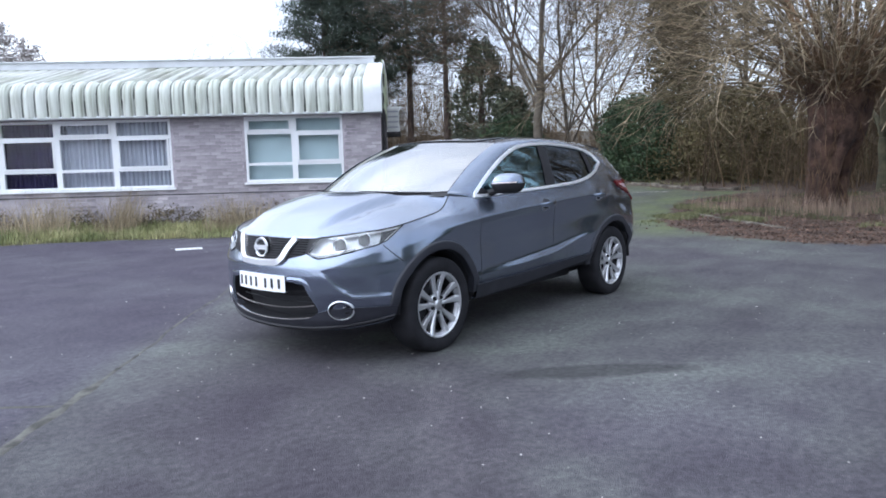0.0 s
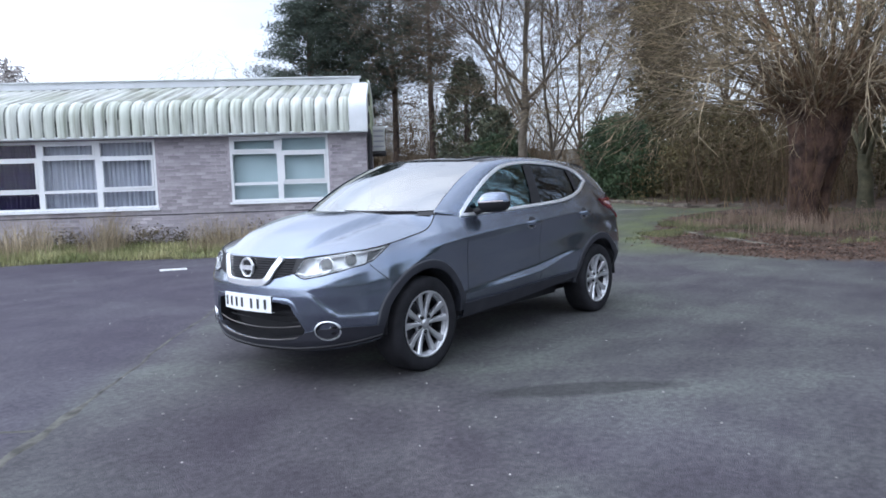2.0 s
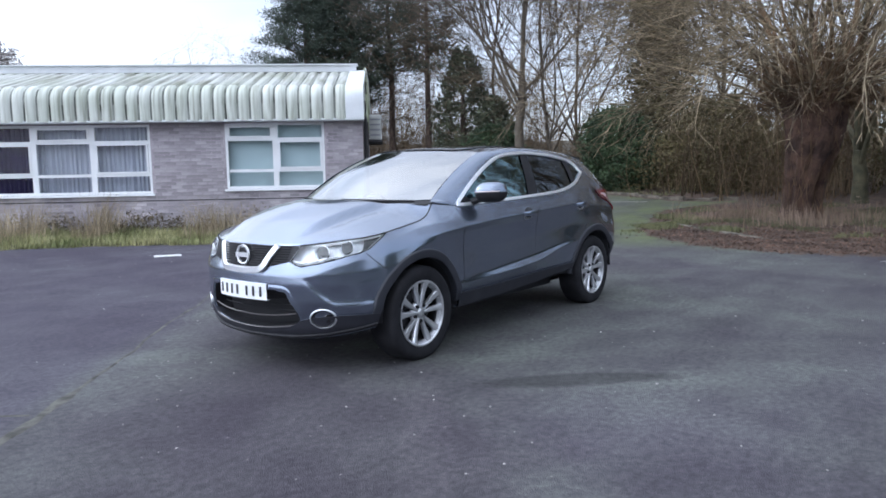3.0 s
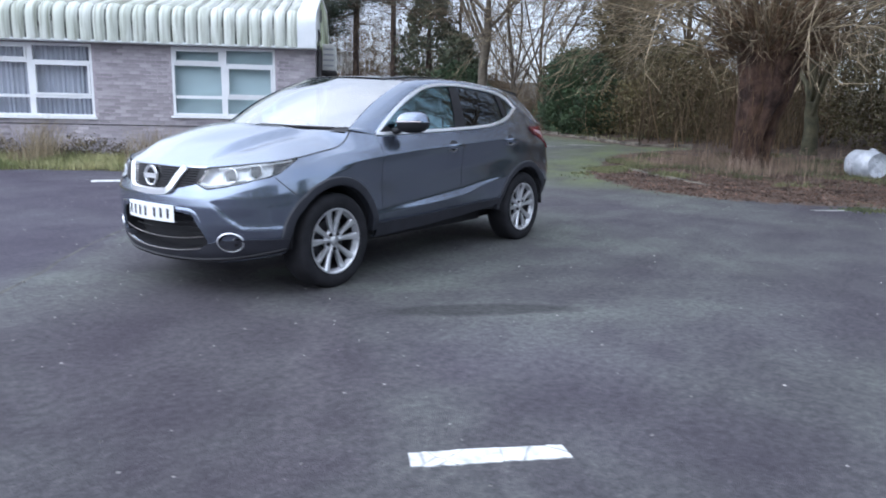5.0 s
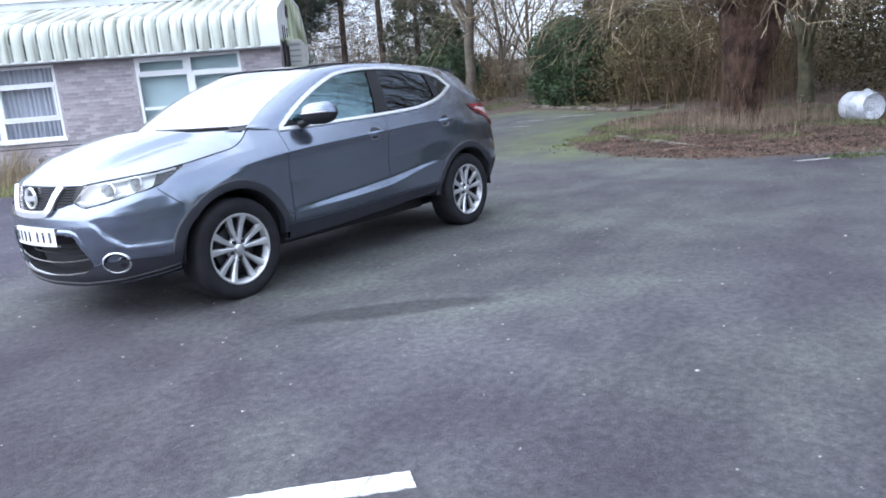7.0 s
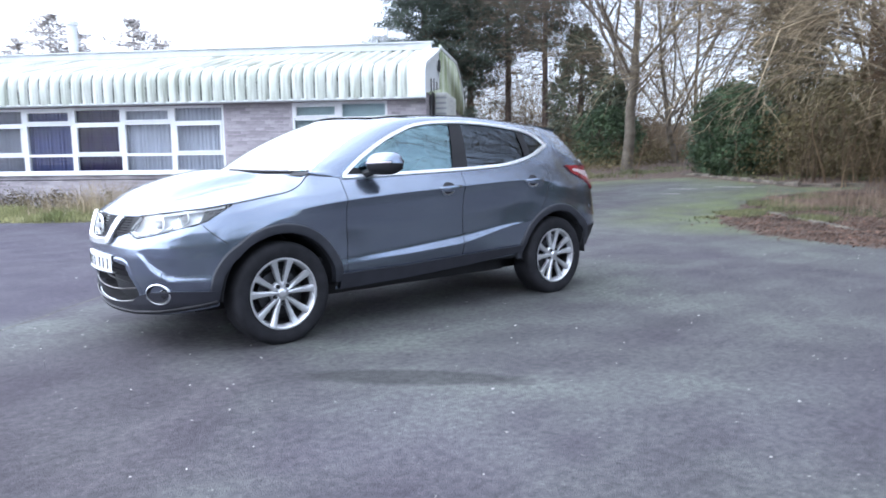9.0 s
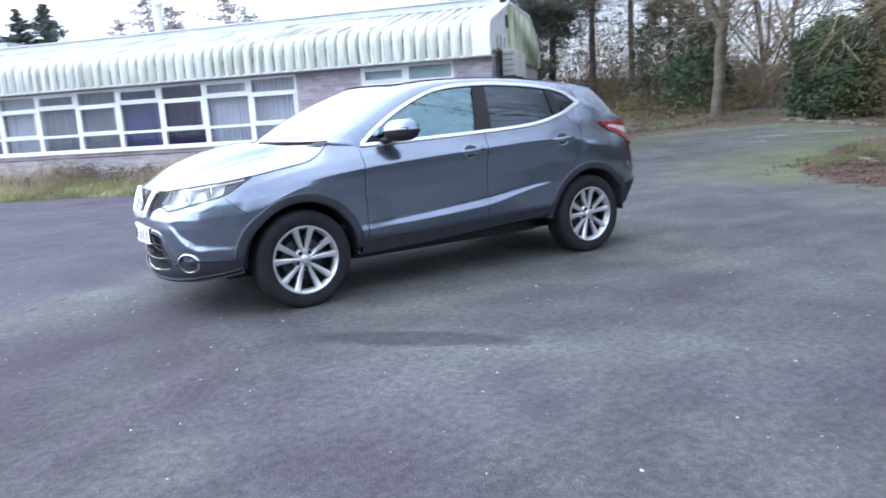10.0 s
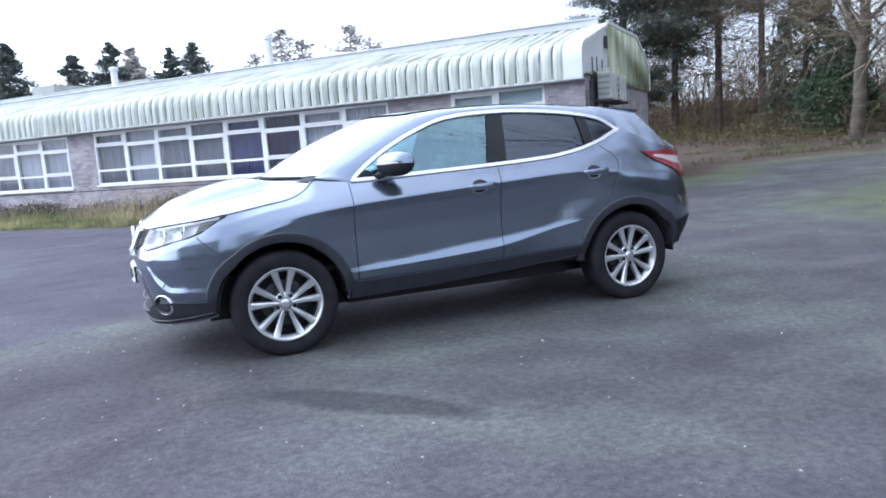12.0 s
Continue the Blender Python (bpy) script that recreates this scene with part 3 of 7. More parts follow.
def lay_bricks(house, wins, p0):
    """The front's bricks, proud of the mortar: one by one on the pier between the windows, joined elsewhere."""
    face = mat("brick_face", (.330, .300, .328), .9, 0, .23, 1.3, 45, other=(.440, .408, .425), bump=.002)
    face_far = mat("brick_face_joined", (.330, .300, .328), .9, 0, .23, 1.3, 45, other=(.440, .408, .425), bump=.002, island=True)
    # each single brick takes its own shade
    n, l = face.node_tree.nodes, face.node_tree.links
    info = [q for q in n if q.bl_idname == "ShaderNodeObjectInfo"][0]
    rng_ = [q for q in n if q.bl_idname == "ShaderNodeMapRange"][-1]
    last = [q for q in n if q.bl_idname == "ShaderNodeVectorMath"][-1]
    l.new(info.outputs["Random"], rng_.inputs["Value"])
    l.new(rng_.outputs["Result"], last.inputs["Scale"])
    me, rest, rnd = {}, Geo(), random.Random(17)

    def shape(half):
        if half not in me:
            g = Geo()
            x, z, b, d = half, .0325, .003, .005
            g.add([(-x, .002, -z), (x, .002, -z), (x, .002, z), (-x, .002, z), (-x + b, -d, -z + b), (x - b, -d, -z + b), (x - b, -d, z - b), (-x + b, -d, z - b)],
                  [(4, 5, 6, 7), (0, 1, 5, 4), (1, 2, 6, 5), (2, 3, 7, 6), (3, 0, 4, 7)])
            m_ = bpy.data.meshes.new("brick")
            m_.from_pydata(g.v, [], g.f)
            m_.materials.append(face)
            me[half] = (m_, g)
        return me[half]
    for row in range(33):
        z = .055 + .075 * row
        for k in range(112):
            x0 = -.045 - .225 * k - (.1125 if row % 2 else 0)
            a, b = x0 - .215, x0
            spans = [(a, b)]
            for wa, wb, z0, z1, _ in wins:
                if z0 - .085 < z < z1 + .035:
                    if wa - .045 < b and a < wb + .045:
                        spans = [(a, min(b, wa - .045))] if a < wa - .05 else ([(max(a, wb + .045), b)] if b > wb + .05 else [])
                        break
            for q, r in spans:
                half = round((r - q) / 2, 3)
                if half < .02:
                    continue
                m_, g = shape(half)
                c = Vector(((q + r) / 2, p0 + rnd.uniform(-.002, .002), z))
                if -4.80 < c.x < -3.0:
                    o = new("brick", m_)
                    o.parent = house
                    o.location = c
                else:
                    rest.add([c + Vector(v) for v in g.v], g.f)
    tagged(part("bricks", rest, face_far, house, weld=False, angle=30), "rows of grey-purple bricks", kind="stuff")


def build_school():
    """A long low building: local x along its front, y inwards, corner at x = 0."""
    brick = brick_material()
    sheet = streaked("white_roof_sheet", (.57, .59, .54), (.27, .28, .225), (16, .8, 1.0), .46, .72, .5, second=(.82, .85, .79))
    slope_sheet = streaked("mossy_roof_sheet", (.47, .48, .46), (.19, .19, .15), (9, .5, .5), .44, .68, .65, second=(.74, .77, .66))
    # grooves get a darker base than the sheet, with streaks; own streaks round the bend
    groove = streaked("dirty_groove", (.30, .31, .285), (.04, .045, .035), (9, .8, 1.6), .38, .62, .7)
    bend_groove = streaked("dark_bend_groove", (.27, .28, .255), (.05, .055, .045), (5, .8, 4.0), .34, .66, .7)
    trim_m = mat("white_trim", (.66, .68, .69), .45, 0, .07, 2, 40)
    upvc = mat("white_window_frame", (.78, .79, .80), .35, 0, .04, 3, 60)
    green = streaked("green_stained_panel", (.48, .50, .42), (.20, .23, .10), (1.2, 2.4, 1.0), .42, .70, .6, second=(.75, .82, .62))
    dark_line = mat("damp_course", (.05, .048, .05), .9, 0, .2, 5, 60)
    room = mat("room_wall", (.20, .20, .21), .9, 0, .1, 2, 30)
    pane_glass = glass("window_glass", (.78, .82, .84), f0=.022)
    house = thing("school_building", "long low grey-brick building with white corrugated roof edge", "building", pose(0, 0, 0, 0, 0, WALL_TURN))
    P0, P1 = 10.70, 10.95
    wins = [(-3.10, -.91, 1.04, 2.50, 2), (-14.67, -4.72, .97, 2.49, 8), (-23.2, -15.80, .92, 2.48, 6)]
    g = Geo()
    TOP = 2.66
    xs = [-.04]
    for a, b, z0, z1, _ in wins:
        g.box((b, P0, -.1), (xs[-1], P1, TOP))
        g.box((a, P0, -.1), (b, P1, z0))
        g.box((a, P0, z1), (b, P1, TOP))
        xs.append(a)
    g.box((-45, P0, -.1), (xs[-1], P1, TOP))
    g.box((-.29, P1, -.1), (-.04, 19.1, TOP))
    g.box((-45, 18.85, -.1), (-.29, 19.1, TOP))
    part("wall", g, brick, house, "grey-purple brick wall with pale mortar")
    part("damp_course", Geo().box((-45, P0 - .012, .80), (-.03, P0 - .0005, .822)), dark_line, house)
    part("room_back", Geo().box((-44, 14.2, 0), (-.4, 14.3, 2.64)), room, house)
    part("ceiling", Geo().box((-44, P1, 2.60), (-.4, 18.8, 2.65)), room, house)
    part("room_floor", Geo().box((-44, P1, .10), (-.4, 14.2, .16)), room, house)
    lay_bricks(house, wins, P0)
    cloth = {"pale": mat("pale_curtain", (.50, .50, .56), .9, 0, .08, 3, 60), "blind": mat("aqua_blind", (.60, .70, .70), .8, 0, .06, 2, 40),
             "grey": mat("grey_curtain", (.26, .255, .30), .9, 0, .15, 3, 60), "blue": mat("blue_curtain", (.075, .085, .21), .9, 0, .2, 3, 60),
             # near-black navy sheet stands in for an unlit room without a curtain
             "dark": mat("unlit_room_sheet", (.024, .015, .066), .9, 0, .2, 3, 60)}
    hang = [["blind", "blind"], ["grey", "pale", "grey", "grey", "blue", "dark", "pale", "pale"], ["pale", "grey", "pale", "grey", "pale", "pale"]]
    for (a, b, z0, z1, n_), cl in zip(wins, hang):
        fr = Geo()
        y0, y1 = P0 + .01, P0 + .075
        w = .055
        z_lo, z_hi = z0 + (z1 - z0) * .275, z0 + (z1 - z0) * .752
        fr.box((a, y0, z0), (b, y1, z0 + w)).box((a, y0, z1 - w), (b, y1, z1))
        step_ = (b - a) / n_
        for k in range(n_ + 1):
            x = a + k * step_
            hw = .06 if 0 < k < n_ else w
            lo_, hi_ = (x - hw, x + hw) if 0 < k < n_ else ((x, x + hw) if k == 0 else (x - hw, x))
            fr.box((lo_, y0 - .004, z0 + .001), (hi_, y1 + .004, z1 - .001))
        for k in range(n_):
            xa, xb = a + k * step_ + .058, a + (k + 1) * step_ - .058
            for z in (z_lo, z_hi):
                fr.box((xa, y0 + .003, z - .032), (xb, y1 - .003, z + .032))
        # opening lights: a second frame inside the first
        sashes = Geo()
        for k in range(n_):
            xa, xb = a + k * step_ + .058, a + (k + 1) * step_ - .058
            for za, zb in (((z_lo + .03, z_hi - .03),) if k % 2 else ((z_hi + .03, z1 - w),)):
                for q0, q1 in (((xa, za), (xa + .045, zb)), ((xb - .045, za), (xb, zb)), ((xa + .045, za), (xb - .045, za + .045)), ((xa + .045, zb - .045), (xb - .045, zb))):
                    sashes.box((q0[0], y0 - .016, q0[1]), (q1[0], y0 + .030, q1[1]))
        win = part("window", fr, upvc, house, "white framed window in rows of panes", angle=30)
        part("sash", sashes, upvc, win, angle=30)
        part("sill", Geo().box((a - .04, P0 - .06, z0 - .05), (b + .04, P0 + .08, z0 - .003)), upvc, win)
        for k in range(n_):
            xa, xb = a + k * step_ + .055, a + (k + 1) * step_ - .055
            for za, zb in ((z0 + w, z_lo - .03), (z_lo + .03, z_hi - .03), (z_hi + .03, z1 - w)):
                o = part("pane", Geo().grid([[(xa, P0 + .045, za), (xb, P0 + .045, za)], [(xa, P0 + .045, zb), (xb, P0 + .045, zb)]]), pane_glass, win, angle=180)
                o.visible_shadow = False
            rows = []
            flat = cl[k] == "blind"
            for z in (z0 - .02, z1 - .01):
                rows.append([(xa - .05 + (xb - xa + .1) * j / 40, P0 + .20 + (0 if flat else .025 * math.sin(j * 1.9 + k) + .012 * math.sin(j * .7)), z) for j in range(41)])
            part("curtain", Geo().grid(rows), cloth[cl[k]], win, "hanging curtain; the dark one stands for an unlit room")
    # corrugated roof edge, curved over into the slope
    prof = [(10.40, 2.535), (10.395, 2.70), (10.395, 2.90), (10.40, 3.02), (10.425, 3.11), (10.475, 3.19), (10.55, 3.245), (10.66, 3.285)]
    slope = [(10.66, 3.285), (11.2, 3.42), (12.0, 3.63), (12.9, 3.865)]

    def ribs(line, x0, x1, depth=.042, pitch=.262):
        rows, tang = [], []
        for i, (p, z) in enumerate(line):
            a, b = line[max(0, i - 1)], line[min(len(line) - 1, i + 1)]
            t = Vector((b[0] - a[0], b[1] - a[1])).normalized()
            tang.append((-t.y, t.x))
        n_ = int((x1 - x0) / pitch)
        xs_, ds = [], []
        for k in range(n_):
            for f, dd in ((0, 0), (.13, 0), (.24, .75), (.34, 1), (.56, 1.05), (.78, 1), (.88, .75), (.98, 0)):
                xs_.append(x1 - (k + f) * pitch)
                ds.append(dd * depth)
        for (p, z), (nx_, nz_) in zip(line, tang):
            rows.append([Vector((x, p + nx_ * d * 1.0, z + nz_ * d)) for x, d in zip(xs_, ds)])
        return Geo().grid(rows), len(xs_) - 1

    def sheeting(name, line, mats, label):
        g_, per = ribs(line, -45, -.36)
        ob = part(name, g_, mats, house, label, angle=50, weld=False)
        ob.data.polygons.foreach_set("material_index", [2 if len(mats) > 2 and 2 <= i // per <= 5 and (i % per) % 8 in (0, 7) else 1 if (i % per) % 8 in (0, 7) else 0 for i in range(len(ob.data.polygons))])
    sheeting("roof_edge", prof, [sheet, groove, bend_groove], "white corrugated sheet with darker, streaked grooves")
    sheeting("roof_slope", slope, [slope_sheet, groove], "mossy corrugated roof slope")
    cap = Geo()
    full = prof + slope[1:] + [(13.1, 3.93)]
    rows = []
    for o, xx in ((0.0, -.40), (.045, -.39), (.045, .0), (0.0, .012), (-.03, .012)):
        r = []
        for i, (p, z) in enumerate(full):
            a, b = full[max(0, i - 1)], full[min(len(full) - 1, i + 1)]
            t = Vector((b[0] - a[0], b[1] - a[1])).normalized()
            r.append(Vector((xx, p - t.y * o, z + t.x * o)))
        rows.append(r)
    part("verge_trim", cap.grid(rows, flip=True), trim_m, house, "smooth white end trim of the roof", angle=50)
    part("soffit", Geo().box((-45, 10.41, 2.515), (.0, 10.72, 2.535)), trim_m, house)
    part("eaves_drip", Geo().box((-45, 10.375, 2.515), (.005, 10.41, 2.56)), trim_m, house)
    # ridge cap, flat top, far slope
    part("ridge_cap", Geo().box((-45, 13.02, 3.84), (-.22, 13.16, 4.10)).box((-45, 12.96, 4.10), (-.18, 13.30, 4.125)), trim_m, house, "pale ridge upstand", angle=30)
    back = Geo().grid([[(x, p, z) for x in (-45, .01)] for p, z in ((13.0, 3.93), (17.0, 4.07), (18.2, 3.75), (19.0, 3.42), (19.3, 3.2), (19.3, 2.72))], flip=False)
    part("roof_back", back, slope_sheet, house, thick=.03)
    gable = [(10.72, 2.66), (10.46, 2.60), (10.46, 3.08), (10.66, 3.26), (13.0, 3.88), (13.0, 2.95)]
    gp = Geo().add([(-.02, p, z) for p, z in gable], [tuple(range(6))]).add([(-.10, p, z) for p, z in gable], [tuple(range(6))[::-1]])
    part("gable_panel", gp, trim_m, house, "white gable panel")
    gable2 = [(10.72, 2.655), (13.0, 2.95), (13.0, 3.90), (13.0, 4.03), (17.0, 4.03), (18.15, 3.71), (18.95, 3.38), (19.2, 3.15), (19.2, 2.74), (18.9, 2.655)]
    gp = Geo().add([(-.035, p, z) for p, z in gable2], [tuple(range(10))])
    part("gable_panel", gp, green, house, "green-stained gable panel", thick=.05)
    rim = Geo().sweep([(.0, p, z) for p, z in ((13.0, 3.97), (17.0, 4.10), (18.15, 3.78), (18.98, 3.44), (19.25, 3.2), (19.25, 2.72))], [(1, 0, 0)] * 6, .10, .03)
    part("verge_trim", rim, trim_m, house)
    # ridge vents
    for s_, p_, h_, w_ in VENTS:
        v = Geo().lathe([(w_, 0), (w_, h_ - .12), (w_ * 1.35, h_ - .10), (w_ * 1.35, h_), (0, h_ + .04)], Matrix.Translation((s_, p_, 3.95)), 12)
        part("roof_vent", v, trim_m, house, "pale roof vent pipe")
    # downpipe and clips on the gable
    part("downpipe", Geo().tube([(.05, 10.86, 0), (.05, 10.86, 2.5)], .035, 10), dark_line, house)
    for pz in ((11.25, 2.70, 3.02), (11.7, 2.75, 3.06), (12.25, 2.85, 3.05)):
        part("gable_clip", Geo().box((.0, pz[0] - .012, pz[1]), (.02, pz[0] + .012, pz[2])), dark_line, house)
    part("gable_vent", Geo().box((.0, 12.62, 3.35), (.03, 12.86, 3.62)), dark_line, house)
    # two condenser units on a wall bracket
    case, slat_m = mat("condenser_case", (.55, .55, .52), .5, 0, .12, 3, 40), mat("condenser_slats", (.33, .34, .36), .5, .3, .1, 4, 60)
    for p0 in (11.25, 12.35):
        ac = thing("condenser_unit", "pale wall-mounted air-conditioning condenser on a bracket", "air conditioner", house.matrix_world @ pose(.0, p0, 2.10), "condensers on the gable")
        part("case", Geo().box((.10, .04, .02), (.36, .80, .60)), case, ac)
        for k in range(9):
            part("slat", Geo().box((.11, .0, .05 + k * .06), (.35, .045, .085 + k * .06)), slat_m if k % 2 else case, ac)
        for y in (.10, .30, .50, .70):
            part("guard_bar", Geo().box((.36, y, .03), (.38, y + .05, .59)), case, ac)
        for y in (.0, .80):
            part("bracket", Geo().box((-.035, y, -.03), (.40, y + .05, .02)), dark_line, ac)
        part("backing", Geo().box((-.03, -.02, -.75), (.03, .40, .62)), dark_line, ac)
    return house


VENTS = ((-16.5, 13.35, .85, .11), (-10.05, 13.35, 1.05, .12))


def build_annex():
    """A second range behind, of which only the roofline shows."""
    m, w = streaked("pale_felt_roof", (.50, .53, .50), (.35, .36, .30), (1, 1, 1), .5, .7, .7), mat("annex_wall", (.34, .34, .33), .9, 0, .1, 1, 20)
    a = thing("school_annex", "pale flat-roofed range behind the main roof", "building", pose(0, 0, 0, 0, 0, WALL_TURN))
    part("wall", Geo().box((-70, 22, -.2), (-24, 34, 5.3)), w, a)
    part("roof", Geo().box((-70.3, 21.7, 5.3), (-23.7, 34.3, 5.75)), m, a)
    part("roof_box", Geo().box((-34, 23, 5.75), (-32.2, 25, 6.4)), w, a)


build_ground()
road_paint()
kerbs()
build_school()
build_annex()

# ---- the car ----
# Nose towards -x, front axle at x = 0, rear axle at x = 2.646; s runs round the body: nose centre -1.2, side = x, tail centre 3.85.
AXLE_R, TYRE_R, ARCH_R = 2.646, 0.343, 0.405
STATIONS = (-1.2, -0.87, -0.30, 0.0, 0.5, 1.5, 2.2, 2.65, 2.95, 3.85)
ROW_Z = [smooth_curve(STATIONS, v) for v in (
    (.225, .240, .310, .32, .31, .340, .39, .41, .40, .38),
    (.30, .31, .36, .42, .435, .457, .48, .49, .50, .50),
    (.42, .42, .44, .46, .480, .535, .650, .67, .62, .58),
    (.50, .50, .50, .51, .523, .587, .667, .68, .68, .66),
    (.60, .61, .62, .70, .74, .78, .82, .82, .78, .73),
    (.68, .68, .72, .83, .876, .930, .962, .95, .90, .84),
    (.73, .74, .80, .875, .927, .985, 1.016, .995, .96, .92),
    (.80, .81, .88, .945, 1.0, 1.050, 1.092, 1.15, 1.06, 1.0))]
TOP_Z = smooth_curve((-1.2, -1.05, -.87, -.6, -.30, -.05, .1, .2, .27, .40, .5, 1.0, 1.57, 2.0, 2.2, 2.43, 2.6, 2.68, 2.8, 2.95, 3.1, 3.85),
                     (.878, .874, .877, .897, .936, .974, .997, 1.042, 1.10, 1.085, 1.078, 1.092, 1.112, 1.136, 1.165, 1.22, 1.28, 1.305, 1.27, 1.19, 1.15, 1.12))
WKEYS = (-.30, 0.0, .5, 1.5, 2.2, 2.65, 2.95)
ROW_W = [smooth_curve(WKEYS, v) for v in (
    (.800, .84, .820, .820, .83, .85, .82),
    (.832, .86, .858, .858, .865, .88, .85),
    (.865, .882, .872, .888, .877, .89, .868),
    (.868, .885, .865, .862, .875, .895, .875),
    (.868, .888, .864, .862, .870, .897, .878),
    (.862, .892, .880, .880, .885, .895, .872),
    (.852, .882, .903, .904, .902, .888, .865),
    (.835, .848, .858, .868, .864, .82, .80))]
TOP_W = smooth_curve((-.30, -.05, .1, .2, .27, .40, .5, 1.0, 1.57, 2.0, 2.2, 2.43, 2.6, 2.68, 2.8, 2.95),
                     (.807, .80, .785, .768, .752, .775, .795, .825, .843, .838, .828, .79, .735, .715, .735, .765))
NOSE = (.500, .550, .568, .580, .588, .582, .566, .549, .529)
SQUARE = (.9, .9, .88, .85, .85, .85, .88, .95, 1.0)
TAIL = (.43, .51, .56, .57, .545, .50, .495, .495, .495)
SUB = 8


def profile(s):
    """Heights, half widths, nose and tail lengths up the body at s."""
    sw = min(max(s, -.30), 2.95)
    z = [float(c(s)) for c in ROW_Z] + [float(TOP_Z(s))]
    w = [float(c(sw)) for c in ROW_W] + [float(TOP_W(sw))]
    zz, ww, nn, tt, ee = [], [], [], [], []
    for i in range(8):
        for k in range(SUB if i < 7 else SUB + 1):
            f = k / SUB
            zz.append(z[i] + f * (z[i + 1] - z[i]))
            ww.append(w[i] + f * (w[i + 1] - w[i]))
            nn.append(NOSE[i] + f * (NOSE[i + 1] - NOSE[i]))
            tt.append(TAIL[i] + f * (TAIL[i + 1] - TAIL[i]))
            ee.append(SQUARE[i] + f * (SQUARE[i + 1] - SQUARE[i]))
    out = [np.array(zz)]
    for a in (ww, nn, tt, ee):
        a = np.array(a)
        for _ in range(2):
            a[1:-1] = (a[:-2] + 2 * a[1:-1] + a[2:]) / 4
        out.append(a)
    return out


_cache = {}


def on_body(s, z, off=0.0):
    """The point of the left side at s and height z, off metres outwards."""
    key = round(s, 4)
    if key not in _cache:
        _cache[key] = profile(s)
    zz, ww, nn, tt, ee = _cache[key]
    w, a, b = np.interp(z, zz, ww), np.interp(z, zz, nn), np.interp(z, zz, tt)
    # wheel-arch flares
    for xc in (0.0, AXLE_R):
        r = math.hypot(s - xc, z - .335)
        if r < 0.78 and s > -.78:
            w += 0.012 * step(0.78, 0.53, r) * step(-.78, -.36, s)
    w += off
    a += off
    b += off
    if s < -.30:
        th = radians((-.30 - s) / .9 * 90)
        # flat hollow in the bumper corner below the lamp, with a lit shelf at its foot
        deg = (-.30 - s) / .9 * 90
        e = np.interp(z, zz, ee)
        half = w * max(0.0, math.cos(th)) ** e
        under = np.interp(half, (.53, .683, .758, .806, .87), (.654, .722, .748, .800, .825)) - z
        past = half - np.interp(z, (.478, .495, .562, .652), (.700, .672, .598, .530))
        dig = min(max(0.0, min(1.0, under / .17)) ** .8, step(-.004, .050, past), step(.468, .512, z)) * step(2, 20, deg)
        a -= .016 * dig
        w -= .011 * dig
        return Vector((-.30 - a * math.sin(th) ** e, -w * max(0.0, math.cos(th)) ** e, z))
    if s > 2.95:
        th = radians((s - 2.95) / .9 * 90)
        return Vector((2.95 + b * math.sin(th) ** 0.77, -w * max(0.0, math.cos(th)) ** 0.77, z))
    return Vector((s, -w, z))


def s_at(y, z):
    """The s at which the nose is y metres from the centre line at height z."""
    lo, hi = -1.2, -.30
    for _ in range(30):
        mid = (lo + hi) / 2
        lo, hi = (mid, hi) if -on_body(mid, z).y < y else (lo, mid)
    return (lo + hi) / 2


# openings of the nose as (distance from the centre line, height)
INTAKE = [(0, .300), (.25, .309), (.40, .330), (.468, .352), (.478, .405), (.40, .562), (.375, .572), (0, .578)]
LAMP_LOW = [(.413, .766), (.470, .742), (.500, .736), (.60, .755), (.683, .779), (.783, .817), (.812, .842)]
WING_CUT = lambda z: float(np.interp(z, (.698, .812), (-.345, -.478)))


def out_normal(s, z):
    a, b = on_body(s + .01, z) - on_body(s - .01, z), on_body(s, z + .01) - on_body(s, z - .01)
    n = b.cross(a)
    p = on_body(s, z)
    return (n if n.dot(p - Vector((min(max(p.x, 0.2), 2.4), 0, p.z))) > 0 else -n).normalized()


def patch(lower, upper, off=0.004, nx=24, nz=6, depth=0.02):
    """A panel that lies on the body between two lines of (s, z), with a rim that goes depth inwards."""
    def walk_line(line):
        p = np.array(line, float)
        d = np.r_[0, np.cumsum(np.hypot(*np.diff(p, axis=0).T))]
        t = np.linspace(0, d[-1], nx)
        return np.c_[np.interp(t, d, p[:, 0]), np.interp(t, d, p[:, 1])]
    lo, up = walk_line(lower), walk_line(upper)
    rows = []
    for k in range(nz):
        f = k / (nz - 1)
        rows.append([on_body(*(a + f * (b - a)), off) for a, b in zip(lo, up)])
    inner = lambda line: [on_body(a[0], a[1], off - depth) for a in line]
    rows = [inner(lo)] + rows + [inner(up)]
    return Geo().grid(rows)


def both(g):
    h = g.mirrored()
    return Geo().add(g.v, g.f).add(h.v, h.f)


def arch_columns():
    cols = list(np.linspace(-1.2, -.42, 84))
    for xc in (0.0, AXLE_R):
        cols += [xc + ARCH_R * math.cos(math.pi * k / 28) for k in range(29)] + [xc - ARCH_R - .002, xc + ARCH_R + .002]
    cols += list(np.linspace(.42, 2.23, 38)) + [.4855, .4905, 1.5575, 1.5625] + list(np.linspace(3.06, 3.85, 26))
    return sorted(set(round(float(c), 4) for c in cols))


